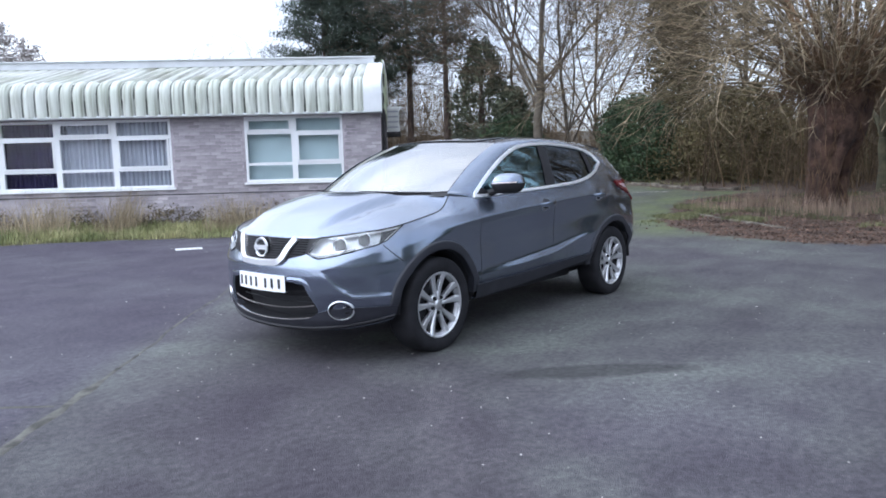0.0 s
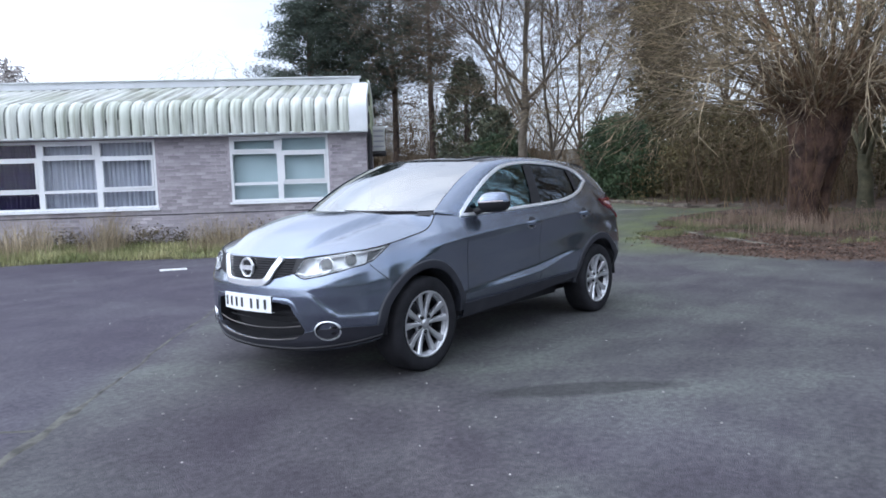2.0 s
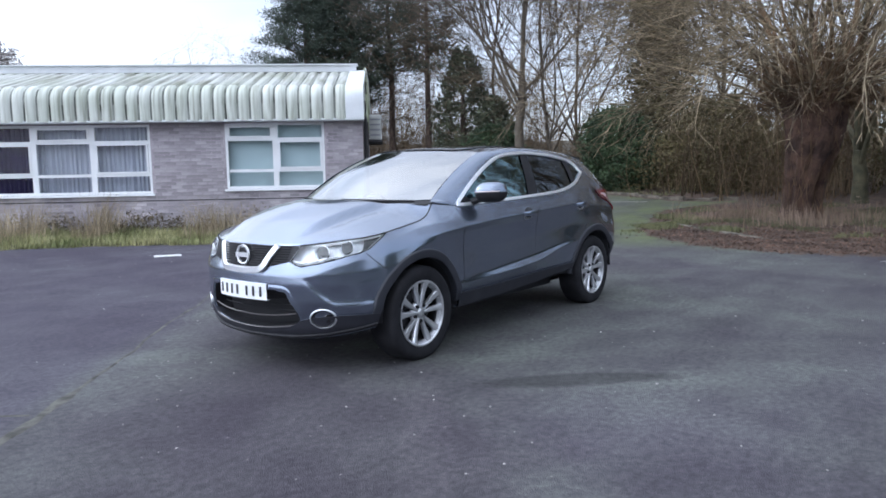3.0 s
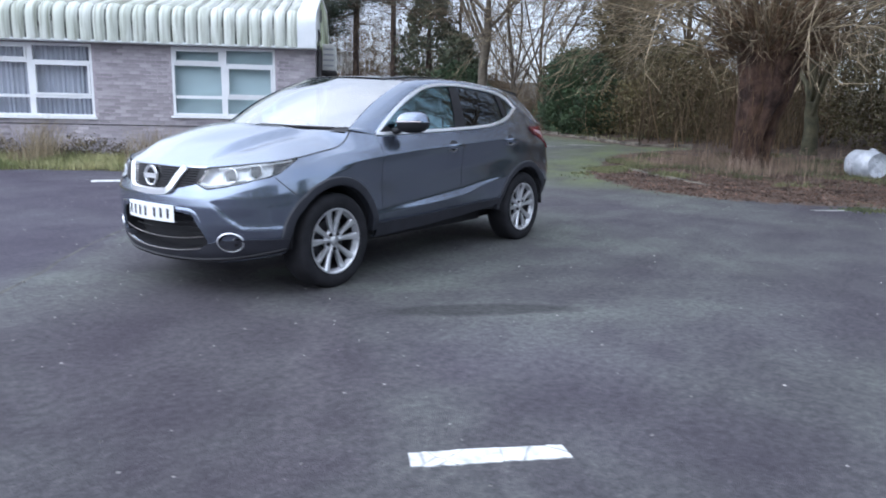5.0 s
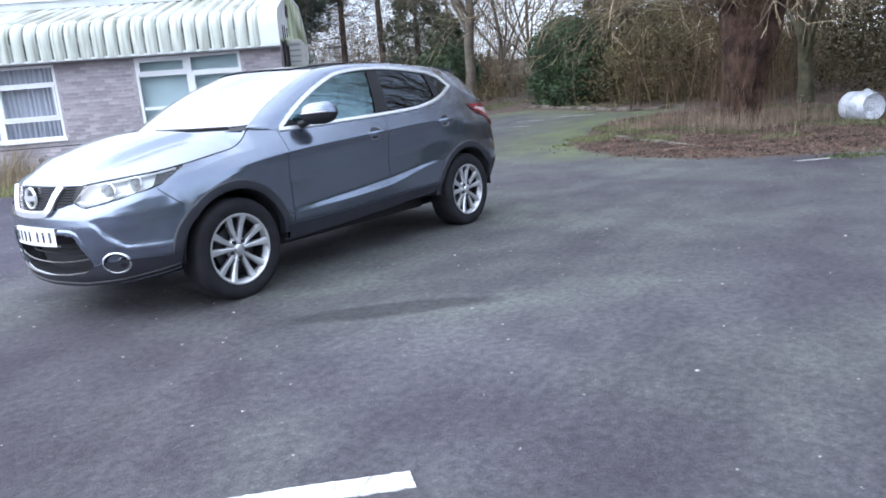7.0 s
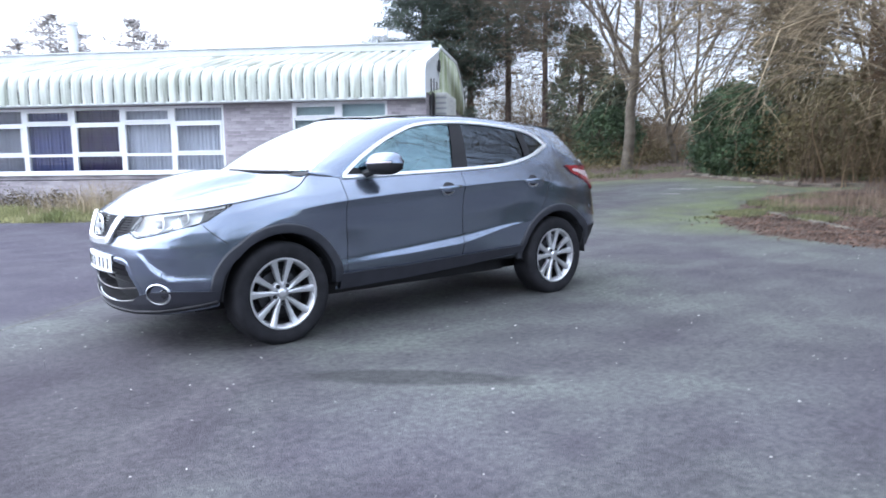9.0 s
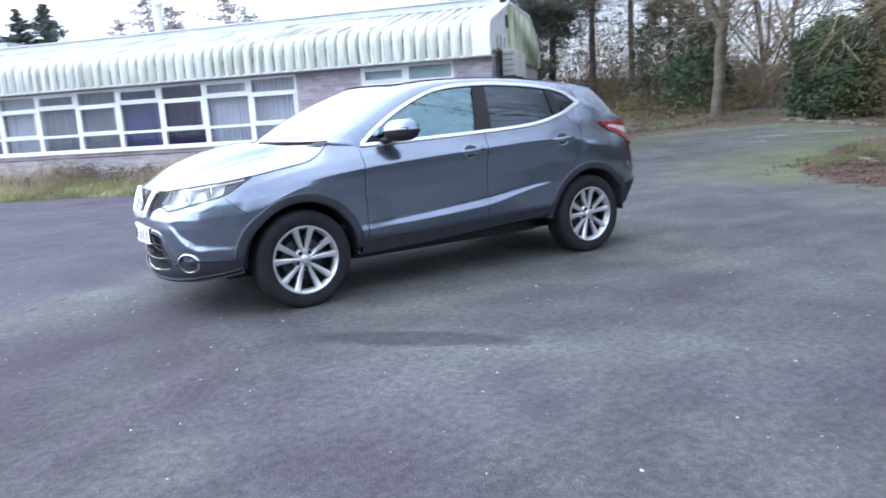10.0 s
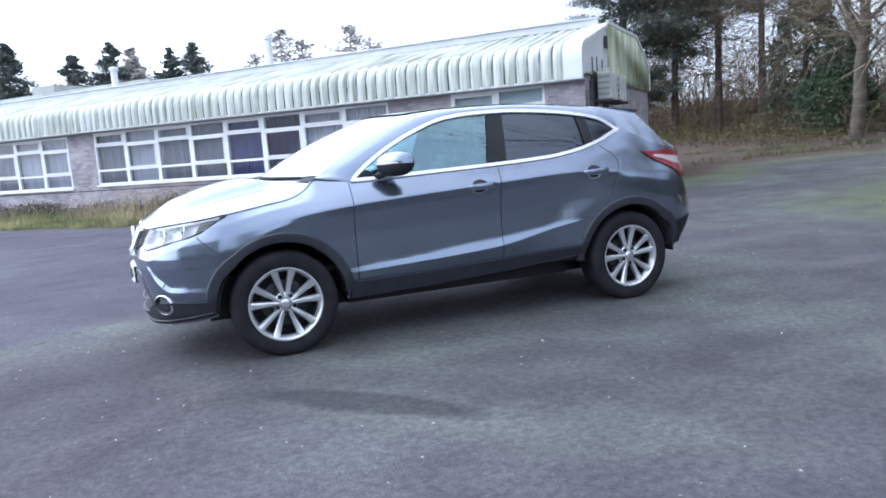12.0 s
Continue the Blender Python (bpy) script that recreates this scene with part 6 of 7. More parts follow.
def willow():
    """The old pollard on the island: a broad shaggy trunk that widens upwards, and a burst of arching rods."""
    rnd, rng = random.Random(15), np.random.default_rng(11)
    x, y = 14.15, -.38
    t = thing("pollard_tree", "old bare pollard tree with a shaggy trunk and arching rods", "tree", pose(x, y, height(x, y) - .05))
    rows = []
    levels = ((-.1, .54, 0), (.12, .47, 0), (.4, .42, .01), (.8, .43, .04), (1.2, .46, .10), (1.6, .54, .17), (2.1, .60, .20), (2.6, .66, .20), (3.0, .60, .20), (3.35, .34, .20))
    for z, r, ox in levels:
        row = []
        for k in range(57):
            a = 2 * math.pi * k / 56
            rr = r * (1 + .16 * noise.noise(Vector((math.cos(a) * 2.2, math.sin(a) * 2.2, z * .7))) + .10 * noise.noise(Vector((math.cos(a) * 7, math.sin(a) * 7, z * 1.2)))
                      + .05 * noise.noise(Vector((math.cos(a) * 16, math.sin(a) * 16, z * 1.0))))
            # hollow at the foot
            rr *= 1 - .80 * math.exp(-((math.degrees(a) - 246) / 15) ** 2) * step(1.5, .9, z)
            row.append(Vector((rr * math.cos(a), rr * math.sin(a) - ox, z)))
        row[-1] = row[0]
        rows.append(row)
    part("trunk", Geo().grid(rows), mat("shaggy_bark", (.052, .027, .020), .95, 0, .5, 3, 25, other=(.104, .060, .042), bump=.05, bump_scale=11), t, angle=60)
    limbs, rods, fine = Geo(), Geo(), Geo()
    spec = [None, (6, .38, .52, .05, -.055, 9), (5, .52, .52, .09, -.06, 6), (3, .65, .5, .12, -.06, 4), (0, 0, 0, .16, -.05, 3)]
    for k in range(58):
        a = 2 * math.pi * (k * .618) + rnd.uniform(-.2, .2)
        el = rnd.choice((.22, .35, .45, .6, .8, 1.1, 1.8)) + rnd.uniform(-.1, .15)
        base = Vector((.5 * math.cos(a), .5 * math.sin(a) - .2, rnd.uniform(2.3, 3.2)))
        d = Vector((math.cos(a), math.sin(a), el))
        grow(rods, rnd, base, d, rnd.uniform(2.8, 4.3), rnd.uniform(.016, .034), 1, spec)
    # long low rods on the side of the lane
    for k in range(16):
        a = radians(rnd.uniform(85, 215))
        base = Vector((.45 * math.cos(a), .45 * math.sin(a) - .15, rnd.uniform(2.3, 3.0)))
        grow(rods, rnd, base, Vector((math.cos(a), math.sin(a), rnd.uniform(.25, .6))), rnd.uniform(3.4, 4.8), rnd.uniform(.018, .032), 1, spec)
    for k in range(9):
        a = 2 * math.pi * k / 9 + rnd.uniform(-.2, .2)
        line = bent(rnd, Vector((.3 * math.cos(a), .3 * math.sin(a) - .2, 2.8)), Vector((math.cos(a) * .5, math.sin(a) * .5, 1)), rnd.uniform(2.5, 4.5), 6, .10, .02)
        twigs(limbs, line, rnd.uniform(.045, .08), .02, 6)
        for _ in range(4):
            grow(rods, rnd, line[rnd.randrange(2, 6)], Vector((rnd.gauss(math.cos(a), .6), rnd.gauss(math.sin(a), .6), rnd.uniform(.2, 1.2))), rnd.uniform(1.8, 3.0), .024, 1, spec)
    rods.f = [q for q in rods.f if min(rods.v[i][2] for i in q) > 1.45 + 1.05 * step(3.3, 1.7, math.hypot(*rods.v[q[0]][:2]))]
    part("crown_base", limbs, TANGLE, t, weld=False, angle=60)
    part("crown", rods, TWIG, t, "tan arching rods", weld=False, angle=180)
    # brown mass of short twigs round the head
    for _ in range(3400):
        a, u = rnd.uniform(0, 6.28), rnd.uniform(-.2, 1)
        r = 1.1 * rnd.random() ** .5
        q = Vector((r * math.cos(a), r * math.sin(a) - .2, 2.75 + u * .85))
        d = Vector((math.cos(a) * r + rnd.gauss(0, .5), math.sin(a) * r + rnd.gauss(0, .5), u * .6 + rnd.gauss(0, .5)))
        twigs(fine, bent(rnd, q, d, rnd.uniform(.4, 1.0), 3, .22, .0), .006, .002, 3)
    # shoots that skirt the trunk
    for _ in range(220):
        a = rnd.uniform(0, 6.28)
        z0 = rnd.uniform(0, 2.2)
        r = .44 + .10 * step(1.0, 2.0, z0)
        twigs(fine, bent(rnd, Vector((r * math.cos(a), r * math.sin(a) - .1 * z0, z0)), Vector((math.cos(a) * .25, math.sin(a) * .25, rnd.choice((1, 1, -.8)))), rnd.uniform(.4, 1.2), 4, .16, -.10), .007, .003, 3)
    part("twig_mass", fine, TANGLE, t, "brown tangle of thin twigs on the head and trunk", weld=False, angle=180)


def fir(x, y, tall, wide, seed, needles=None, slope=.46, full=1.0, label="distant dark conifer beyond the roofs"):
    """A far conifer with a spire and tiers of drooping boughs."""
    rnd, rng = random.Random(seed), np.random.default_rng(seed)
    t = thing("far_conifer", label, "tree", pose(x, y, height(x, y) - .05), "far conifers")
    part("trunk", Geo().tube([(0, 0, 0), (.05, 0, tall * .6), (0, 0, tall)], [.22, .12, .03], 7), needles or PINE_BARK, t)
    boughs, cs = Geo(), []
    z = tall * .12
    while z < tall * .98:
        f = z / tall
        for _ in range(rnd.randrange(5, 9)):
            a = rnd.uniform(0, 6.28)
            ln = min(wide, slope * (tall - z)) * rnd.uniform(.6, 1.15) + .12
            line = bent(rnd, Vector((0, 0, z + rnd.uniform(-.25, .25))), Vector((math.cos(a), math.sin(a), rnd.uniform(-.35, .10))), ln, 4, .07, .10)
            twigs(boughs, line, .04, .012, 3)
            for i in range(1, 5):
                m_ = max(2, int((13 + 16 * (1 - f)) * full))
                k_ = min(1.0, .25 + (tall - z) / 4)
                cs.append(rng.normal(size=(m_, 3)) * (.22 * k_, .22 * k_, .13 * k_) + tuple(line[i]) - np.array((0, 0, .06)))
        z += rnd.uniform(.26, .44)
    part("branchwork", boughs, needles or PINE_BARK, t, weld=False, angle=180)
    part("crown", leaves(np.concatenate(cs), .150, rng, .2, 2.6), needles or FIR, t, weld=False, angle=180)


def thicket(name, n, area, tall, seed, label, mat_, leaf=None, r=.014, per=5):
    """Uncountable thin stems and twigs."""
    rnd, rng = random.Random(seed), np.random.default_rng(seed)
    g, cs = Geo(), []
    while n > 0:
        x, y = area(rnd)
        if x is None:
            continue
        n -= 1
        h = rnd.uniform(*tall)
        p = at_ground(x, y, -.05)
        line = bent(rnd, p, Vector((rnd.gauss(0, .16), rnd.gauss(0, .16), 1)), h, 6, .08, .02)
        twigs(g, line, r * rnd.uniform(.7, 2.2) * (h / 4 + .4), .004, 3)
        for _ in range(per):
            q = line[rnd.randrange(1, 7)]
            tw = bent(rnd, q, Vector((rnd.gauss(0, 1), rnd.gauss(0, 1), rnd.uniform(-.1, 1.2))), h * rnd.uniform(.15, .38), 2, .2, .0)
            twigs(g, tw, .009, .003, 3)
            for _ in range(2):
                tq = tw[rnd.randrange(1, 3)]
                twigs(g, bent(rnd, tq, Vector((rnd.gauss(0, 1), rnd.gauss(0, 1), rnd.uniform(-.4, .9))), h * rnd.uniform(.06, .18), 1, .2, 0), .006, .002, 3)
    ob = part(name, g, mat_, weld=False, angle=180)
    return tagged(ob, label, "undergrowth", kind="stuff")


def strip(x0, y0, x1, y1, w):
    def area(rnd):
        f, o = rnd.random(), rnd.gauss(0, w / 2)
        dx, dy = x1 - x0, y1 - y0
        L = math.hypot(dx, dy)
        return x0 + dx * f - dy / L * o, y0 + dy * f + dx / L * o
    return area


def grass_sheet(name, n, area, tall, width, mat_, seed, label, lean=.35):
    rng = np.random.default_rng(seed)
    rnd = random.Random(seed)
    g = Geo()
    while n > 0:
        x, y, k = area(rnd)
        if x is None:
            continue
        n -= 1
        h = rnd.uniform(*tall) * k
        a, b = rnd.uniform(0, 6.28), rnd.uniform(0, 6.28)
        z = height(x, y)
        lx, ly = math.cos(a) * h * lean * rnd.random(), math.sin(a) * h * lean * rnd.random()
        wx, wy = math.cos(b) * width, math.sin(b) * width
        i = len(g.v)
        g.v += [(x - wx, y - wy, z - .01), (x + wx, y + wy, z - .01), (x + lx * .4 + wx * .7, y + ly * .4 + wy * .7, z + h * .6),
                (x + lx * .4 - wx * .7, y + ly * .4 - wy * .7, z + h * .6), (x + lx, y + ly, z + h)]
        g.f += [(i, i + 1, i + 2, i + 3), (i + 3, i + 2, i + 4)]
    return tagged(part(name, g, mat_, weld=False, angle=180), label, "grass", kind="stuff")


def verge_edge(s):
    return 8.75 + .25 * fuzz(s, 0, .55, 4) + .12 * fuzz(s, 3, 2.0, 1) - .5 * step(-5, -8, s) - .5 * step(-8, -11, s) - .3 * step(-11, -15, s)


def verge():
    soil = mat("verge_soil", (.075, .075, .035), .95, 0, .35, 3, 50, other=(.12, .11, .05), bump=.02)
    rows = []
    for k in range(160):
        s = 1.2 - k * .17
        e = verge_edge(s)
        rows.append([ALONG * s + INTO * p + Vector((0, 0, h_)) for p, h_ in ((e - .05, .0), (e + .05, .03), (e + .5, .06), (e + 1.1, .07), (10.69, .08))])
    tagged(part("verge", Geo().grid(rows), soil), "grass verge along the brick wall", "verge", kind="structure")

    def spot(rnd):
        s = rnd.uniform(-24, 1.0)
        e = verge_edge(s)
        p = rnd.uniform(e - .06, 10.66)
        v = ALONG * s + INTO * p
        k = .5 + .5 * (p - e) / (10.6 - e) + .5 * fuzz(s, p, 1.3, 2)
        return v.x, v.y, max(.35, k)
    grass_sheet("verge_grass", 56000, spot, (.12, .34), .009, GRASS, 3, "rough green grass on the verge", .8)

    def dry(rnd):
        s = rnd.uniform(-24, 1.0)
        k = fuzz(s, 0, .62, 8) + .45 * fuzz(s, 0, 2.2, 5)
        for c, w in ((-3.5, .5), (-2.6, .5), (-5.6, .3), (-7.0, .45), (-8.3, .3), (-11.0, .6), (-13.0, .5)):
            k += .8 * math.exp(-((s - c) / w) ** 2)
        if k < rnd.uniform(.15, 1.1):
            return None, None, 0
        e = verge_edge(s)
        p = rnd.uniform(e + .45, 10.6)
        v = ALONG * s + INTO * p
        return v.x, v.y, .55 + .55 * max(0, min(1, k))
    rnd, rng = random.Random(31), np.random.default_rng(31)
    cs = []
    for _ in range(620):
        s = rnd.uniform(-22, .5)
        v = ALONG * s + INTO * rnd.uniform(10.15, 10.62)
        h = max(.05, .34 + .30 * fuzz(s, 0, .9, 12))
        cs.append(rng.normal(size=(26, 3)) * (.14, .14, .07) + (v.x, v.y, .08 + h * rnd.random()))
    tagged(part("wall_brambles", leaves(np.concatenate(cs), .042, rng, .1, 1.6), DARK_BRAMBLE, weld=False, angle=180), "low dark-brown brambles against the brick wall", "undergrowth", kind="stuff")
    grass_sheet("dry_grass", 3400, dry, (.25, 1.05), .0050, STRAW, 6, "tall straw-coloured dead grass by the wall", .75)


def litter():
    rng, rnd = np.random.default_rng(8), random.Random(8)
    cs = []
    while len(cs) < 30000:
        x, y = 7.6 + 9 * rnd.random() ** 1.6, rnd.uniform(-8, 3.2)
        d = edge_dist(ISLAND, x, y)
        if d + .22 * rnd.gauss(0, 1) > .12:
            cs.append((x, y, height(x, y) + rnd.uniform(.006, .025)))
    tagged(part("fallen_leaves", leaves(cs, .030, rng, .88, 1.35), LEAF, weld=False, angle=180), "brown fallen leaves along the kerb", "leaves", kind="stuff")
    # pale chips and leaf scraps on the open asphalt
    chip = mat("pale_chips", (.30, .285, .27), .8, 0, .3, 5, 50, other=(.44, .42, .40), island=True)
    cs = []
    while len(cs) < 1200:
        x, y = rnd.uniform(-5, 12), rnd.uniform(-5.2, 9)
        if rnd.random() < 1 / (1 + .12 * max(0, math.hypot(x + 1, y + 3) - 2)):
            cs.append((x, y, height(x, y) + .005))
    tagged(part("pale_chips", leaves(cs, .012, rng, .93, 1.3), chip, weld=False, angle=180), "pale chips scattered on the asphalt", "debris", kind="stuff")


def island_growth():
    def spot(rnd):
        x, y = rnd.uniform(9.6, 18), rnd.uniform(-8, 3)
        d = edge_dist(GRASS_ISLAND, x, y)
        if d < -.1 or rnd.random() < .75 * (1 - math.exp(-d * .8)) or fuzz(x, y, .9, 21) < -.12 + .2 * rnd.random():
            return None, None, 0
        return x, y, (.6 + .5 * math.exp(-d)) * (1 + .6 * fuzz(x, y, 1.1, 4))
    grass_sheet("island_grass", 22000, spot, (.03, .12), .006, LOW_GREEN, 9, "low green growth round the pollard tree", .9)

    def moss(rnd):
        x, y = rnd.gauss(11.5, .55), rnd.gauss(1.95, .20)
        if fuzz(x, y, 1.3, 31) < -.2:
            return None, None, 0
        return x, y, 1.0
    grass_sheet("kerb_moss", 5000, moss, (.02, .07), .012, LOW_GREEN, 19, "bright green moss and grass at the end of the kerb", .9)

    def edge_moss(rnd):
        f = rnd.random()
        x, y = 8.0 + 3.4 * f + rnd.gauss(0, .16), -3.2 - 3.6 * f + rnd.gauss(0, .16)
        if fuzz(x, y, 1.5, 51) < -.25:
            return None, None, 0
        return x, y, 1.0
    grass_sheet("edge_moss", 6000, edge_moss, (.015, .06), .012, LOW_GREEN, 39, "green moss along the edge of the leaf litter", .9)

    def wood_edge(rnd):
        x, y = rnd.uniform(8.5, 26), rnd.uniform(3, 17)
        d = edge_dist(WOOD, x, y)
        if d < .3 or d > 5 or fuzz(x, y, .7, 41) < -.05 + .25 * rnd.random():
            return None, None, 0
        return x, y, .6 + .8 * max(0, fuzz(x, y, .5, 43))
    grass_sheet("wood_edge_grass", 9000, wood_edge, (.05, .22), .010, LOW_GREEN, 29, "patches of low grass among the leaves at the wood's edge", .9)

    def dry(rnd):
        x, y = rnd.gauss(13.4, .9), rnd.gauss(-.1, 1.5)
        d = edge_dist(GRASS_ISLAND, x, y)
        if d < .2 or fuzz(x, y, .8, 3) < -.15:
            return None, None, 0
        return x, y, .8 + .4 * rnd.random()
    grass_sheet("island_dead_stems", 2400, dry, (.10, .48), .004, DEAD, 10, "pinkish dead stems round the pollard tree", .5)
    thicket("island_brambles", 45, lambda rnd: (lambda q: q if edge_dist(GRASS_ISLAND, *q) > .4 else (None, None))((rnd.uniform(11, 17.5), rnd.uniform(-6.5, 2.6))),
            (.2, .5), 12, "brown bramble stems on the island", DEAD, r=.006, per=3)


def bales():
    """Round bales in white plastic wrap, lying on their sides: the end shows the turns of the wrap."""
    wrap = mat("white_wrap", (.46, .49, .54), .34, 0, .15, 5, 30, other=(.64, .66, .70), bump=.012, bump_scale=14)
    for x, y, rz, r, ln, sd, label in ((13.75, -2.98, 48, .300, .62, 1, "round bale in crumpled white plastic wrap under the trees"),
                                       (16.3, -4.80, 70, .32, .85, 2, "round white-wrapped bale half hidden by tree trunks")):
        rows = []
        turns = [(q * .115, -.012 * (k % 2) - .03 * (1 - q) ** 2) for k, q in enumerate(np.linspace(0, 8 / 3.3, 12))]
        prof = [(min(q, r * .86), 0.012 + d) for q, d in turns] + [(r * .93, .018), (r * .985, .05), (r, .11), (r * 1.01, .30), (r, .55), (r * .99, ln - .10), (r * .93, ln - .03), (r * .6, ln), (.01, ln + .01)]
        for q, along in prof:
            row = []
            for k in range(41):
                an = 2 * math.pi * k / 40
                c, s = math.cos(an), math.sin(an)
                fold = 1 + .055 * noise.noise(Vector((c * 2, s * 2, along * 4 + sd))) + .035 * noise.noise(Vector((c * 7, s * 7, along * 9 + sd)))
                pucker = .020 * noise.noise(Vector((c * 5 * q / r, s * 5 * q / r, sd * 3)))
                row.append(Vector((along + pucker, q * fold * c, max(-r * .94, q * fold * s))))
            row[-1] = row[0]
            rows.append(row)
        o = part("wrapped_bale", Geo().grid(rows, flip=True), wrap, angle=45)
        o.matrix_world = pose(x, y, height(x, y) + r * .93, 0, 0, rz)
        part("loose_flap", Geo().grid([[(.10 + .07 * u, .10 * v - .02, r * (1.0 + .16 * u * (1 - v * v))) for v in np.linspace(-1, 1, 7)] for u in np.linspace(0, 1, 4)]), wrap, o, thick=.004)
        tagged(o, label, "bale", "wrapped bales")


def mounds():
    """Low brambles and ivy over the wood's floor."""
    rnd, rng = random.Random(14), np.random.default_rng(14)
    cs = []
    for _ in range(1300):
        f = rnd.random()
        if f < .5:
            x, y = rnd.uniform(20, 33), rnd.uniform(12.5, 32)
        else:
            x, y = rnd.uniform(20.5, 30), rnd.uniform(-12, 9)
        if edge_dist(WOOD, x, y) < .8 and edge_dist(ISLAND, x, y) < 2.5:
            continue
        h = max(.12, .65 + .9 * fuzz(x, y, .35, 6) + rnd.gauss(0, .15))
        cs.append(rng.normal(size=(48, 3)) * (.34, .34, .13) + (x, y, height(x, y) + h * rnd.random() + .05))
    for _ in range(1150):
        x, y = rnd.uniform(24, 34), rnd.uniform(-15, 9)
        h = 2.6 + 1.6 * fuzz(x, y, .25, 9)
        cs.append(rng.normal(size=(34, 3)) * (.40, .40, .22) + (x, y, height(x, y) + h * rnd.random() ** .8))
    for _ in range(1250):
        x, y = rnd.uniform(19.9, 24.5), rnd.uniform(-13, 6.4)
        if edge_dist(WOOD, x, y) < .5 and edge_dist(ISLAND, x, y) < 6:
            continue
        h = 2.3 + 1.3 * fuzz(x, y, .4, 19)
        cs.append(rng.normal(size=(40, 3)) * (.36, .36, .20) + (x, y, height(x, y) + h * rnd.random() ** .75))
    tagged(part("brambles", leaves(np.concatenate(cs), .062, rng, .1, 1.6), BRAMBLE, weld=False, angle=180), "brown-green brambles over the wood floor", "undergrowth", kind="stuff")


def twig_haze(name, n, area, tall, seed, label, mat_):
    """The fine twigs of bare young trees, too many to tell apart."""
    rnd, rng = random.Random(seed), np.random.default_rng(seed)
    c = []
    for _ in range(n):
        x, y = area(rnd)
        c.append((x, y, height(x, y) + tall * rnd.random() ** 1.25 * (.75 + .5 * fuzz(x, y, .3, seed))))
    tagged(part(name, leaves(c, .040, rng, -.6, 13), mat_, weld=False, angle=180), label, "undergrowth", kind="stuff")


def ivy_thicket():
    """Dark leafy depth of the wood behind the bale."""
    rnd, rng = random.Random(24), np.random.default_rng(24)
    cs = []
    for _ in range(1500):
        x, y = rnd.uniform(21, 27), rnd.uniform(-15, -.5)
        h = 4.6 + 2.2 * fuzz(x, y, .35, 29)
        cs.append(rng.normal(size=(34, 3)) * (.42, .42, .28) + (x, y, height(x, y) + h * rnd.random() ** .8))
    tagged(part("ivy_thicket", leaves(np.concatenate(cs), .085, rng, .1, 1.6), IVY, weld=False, angle=180), "dark brown-green ivy in the depth of the wood", "undergrowth", kind="stuff")


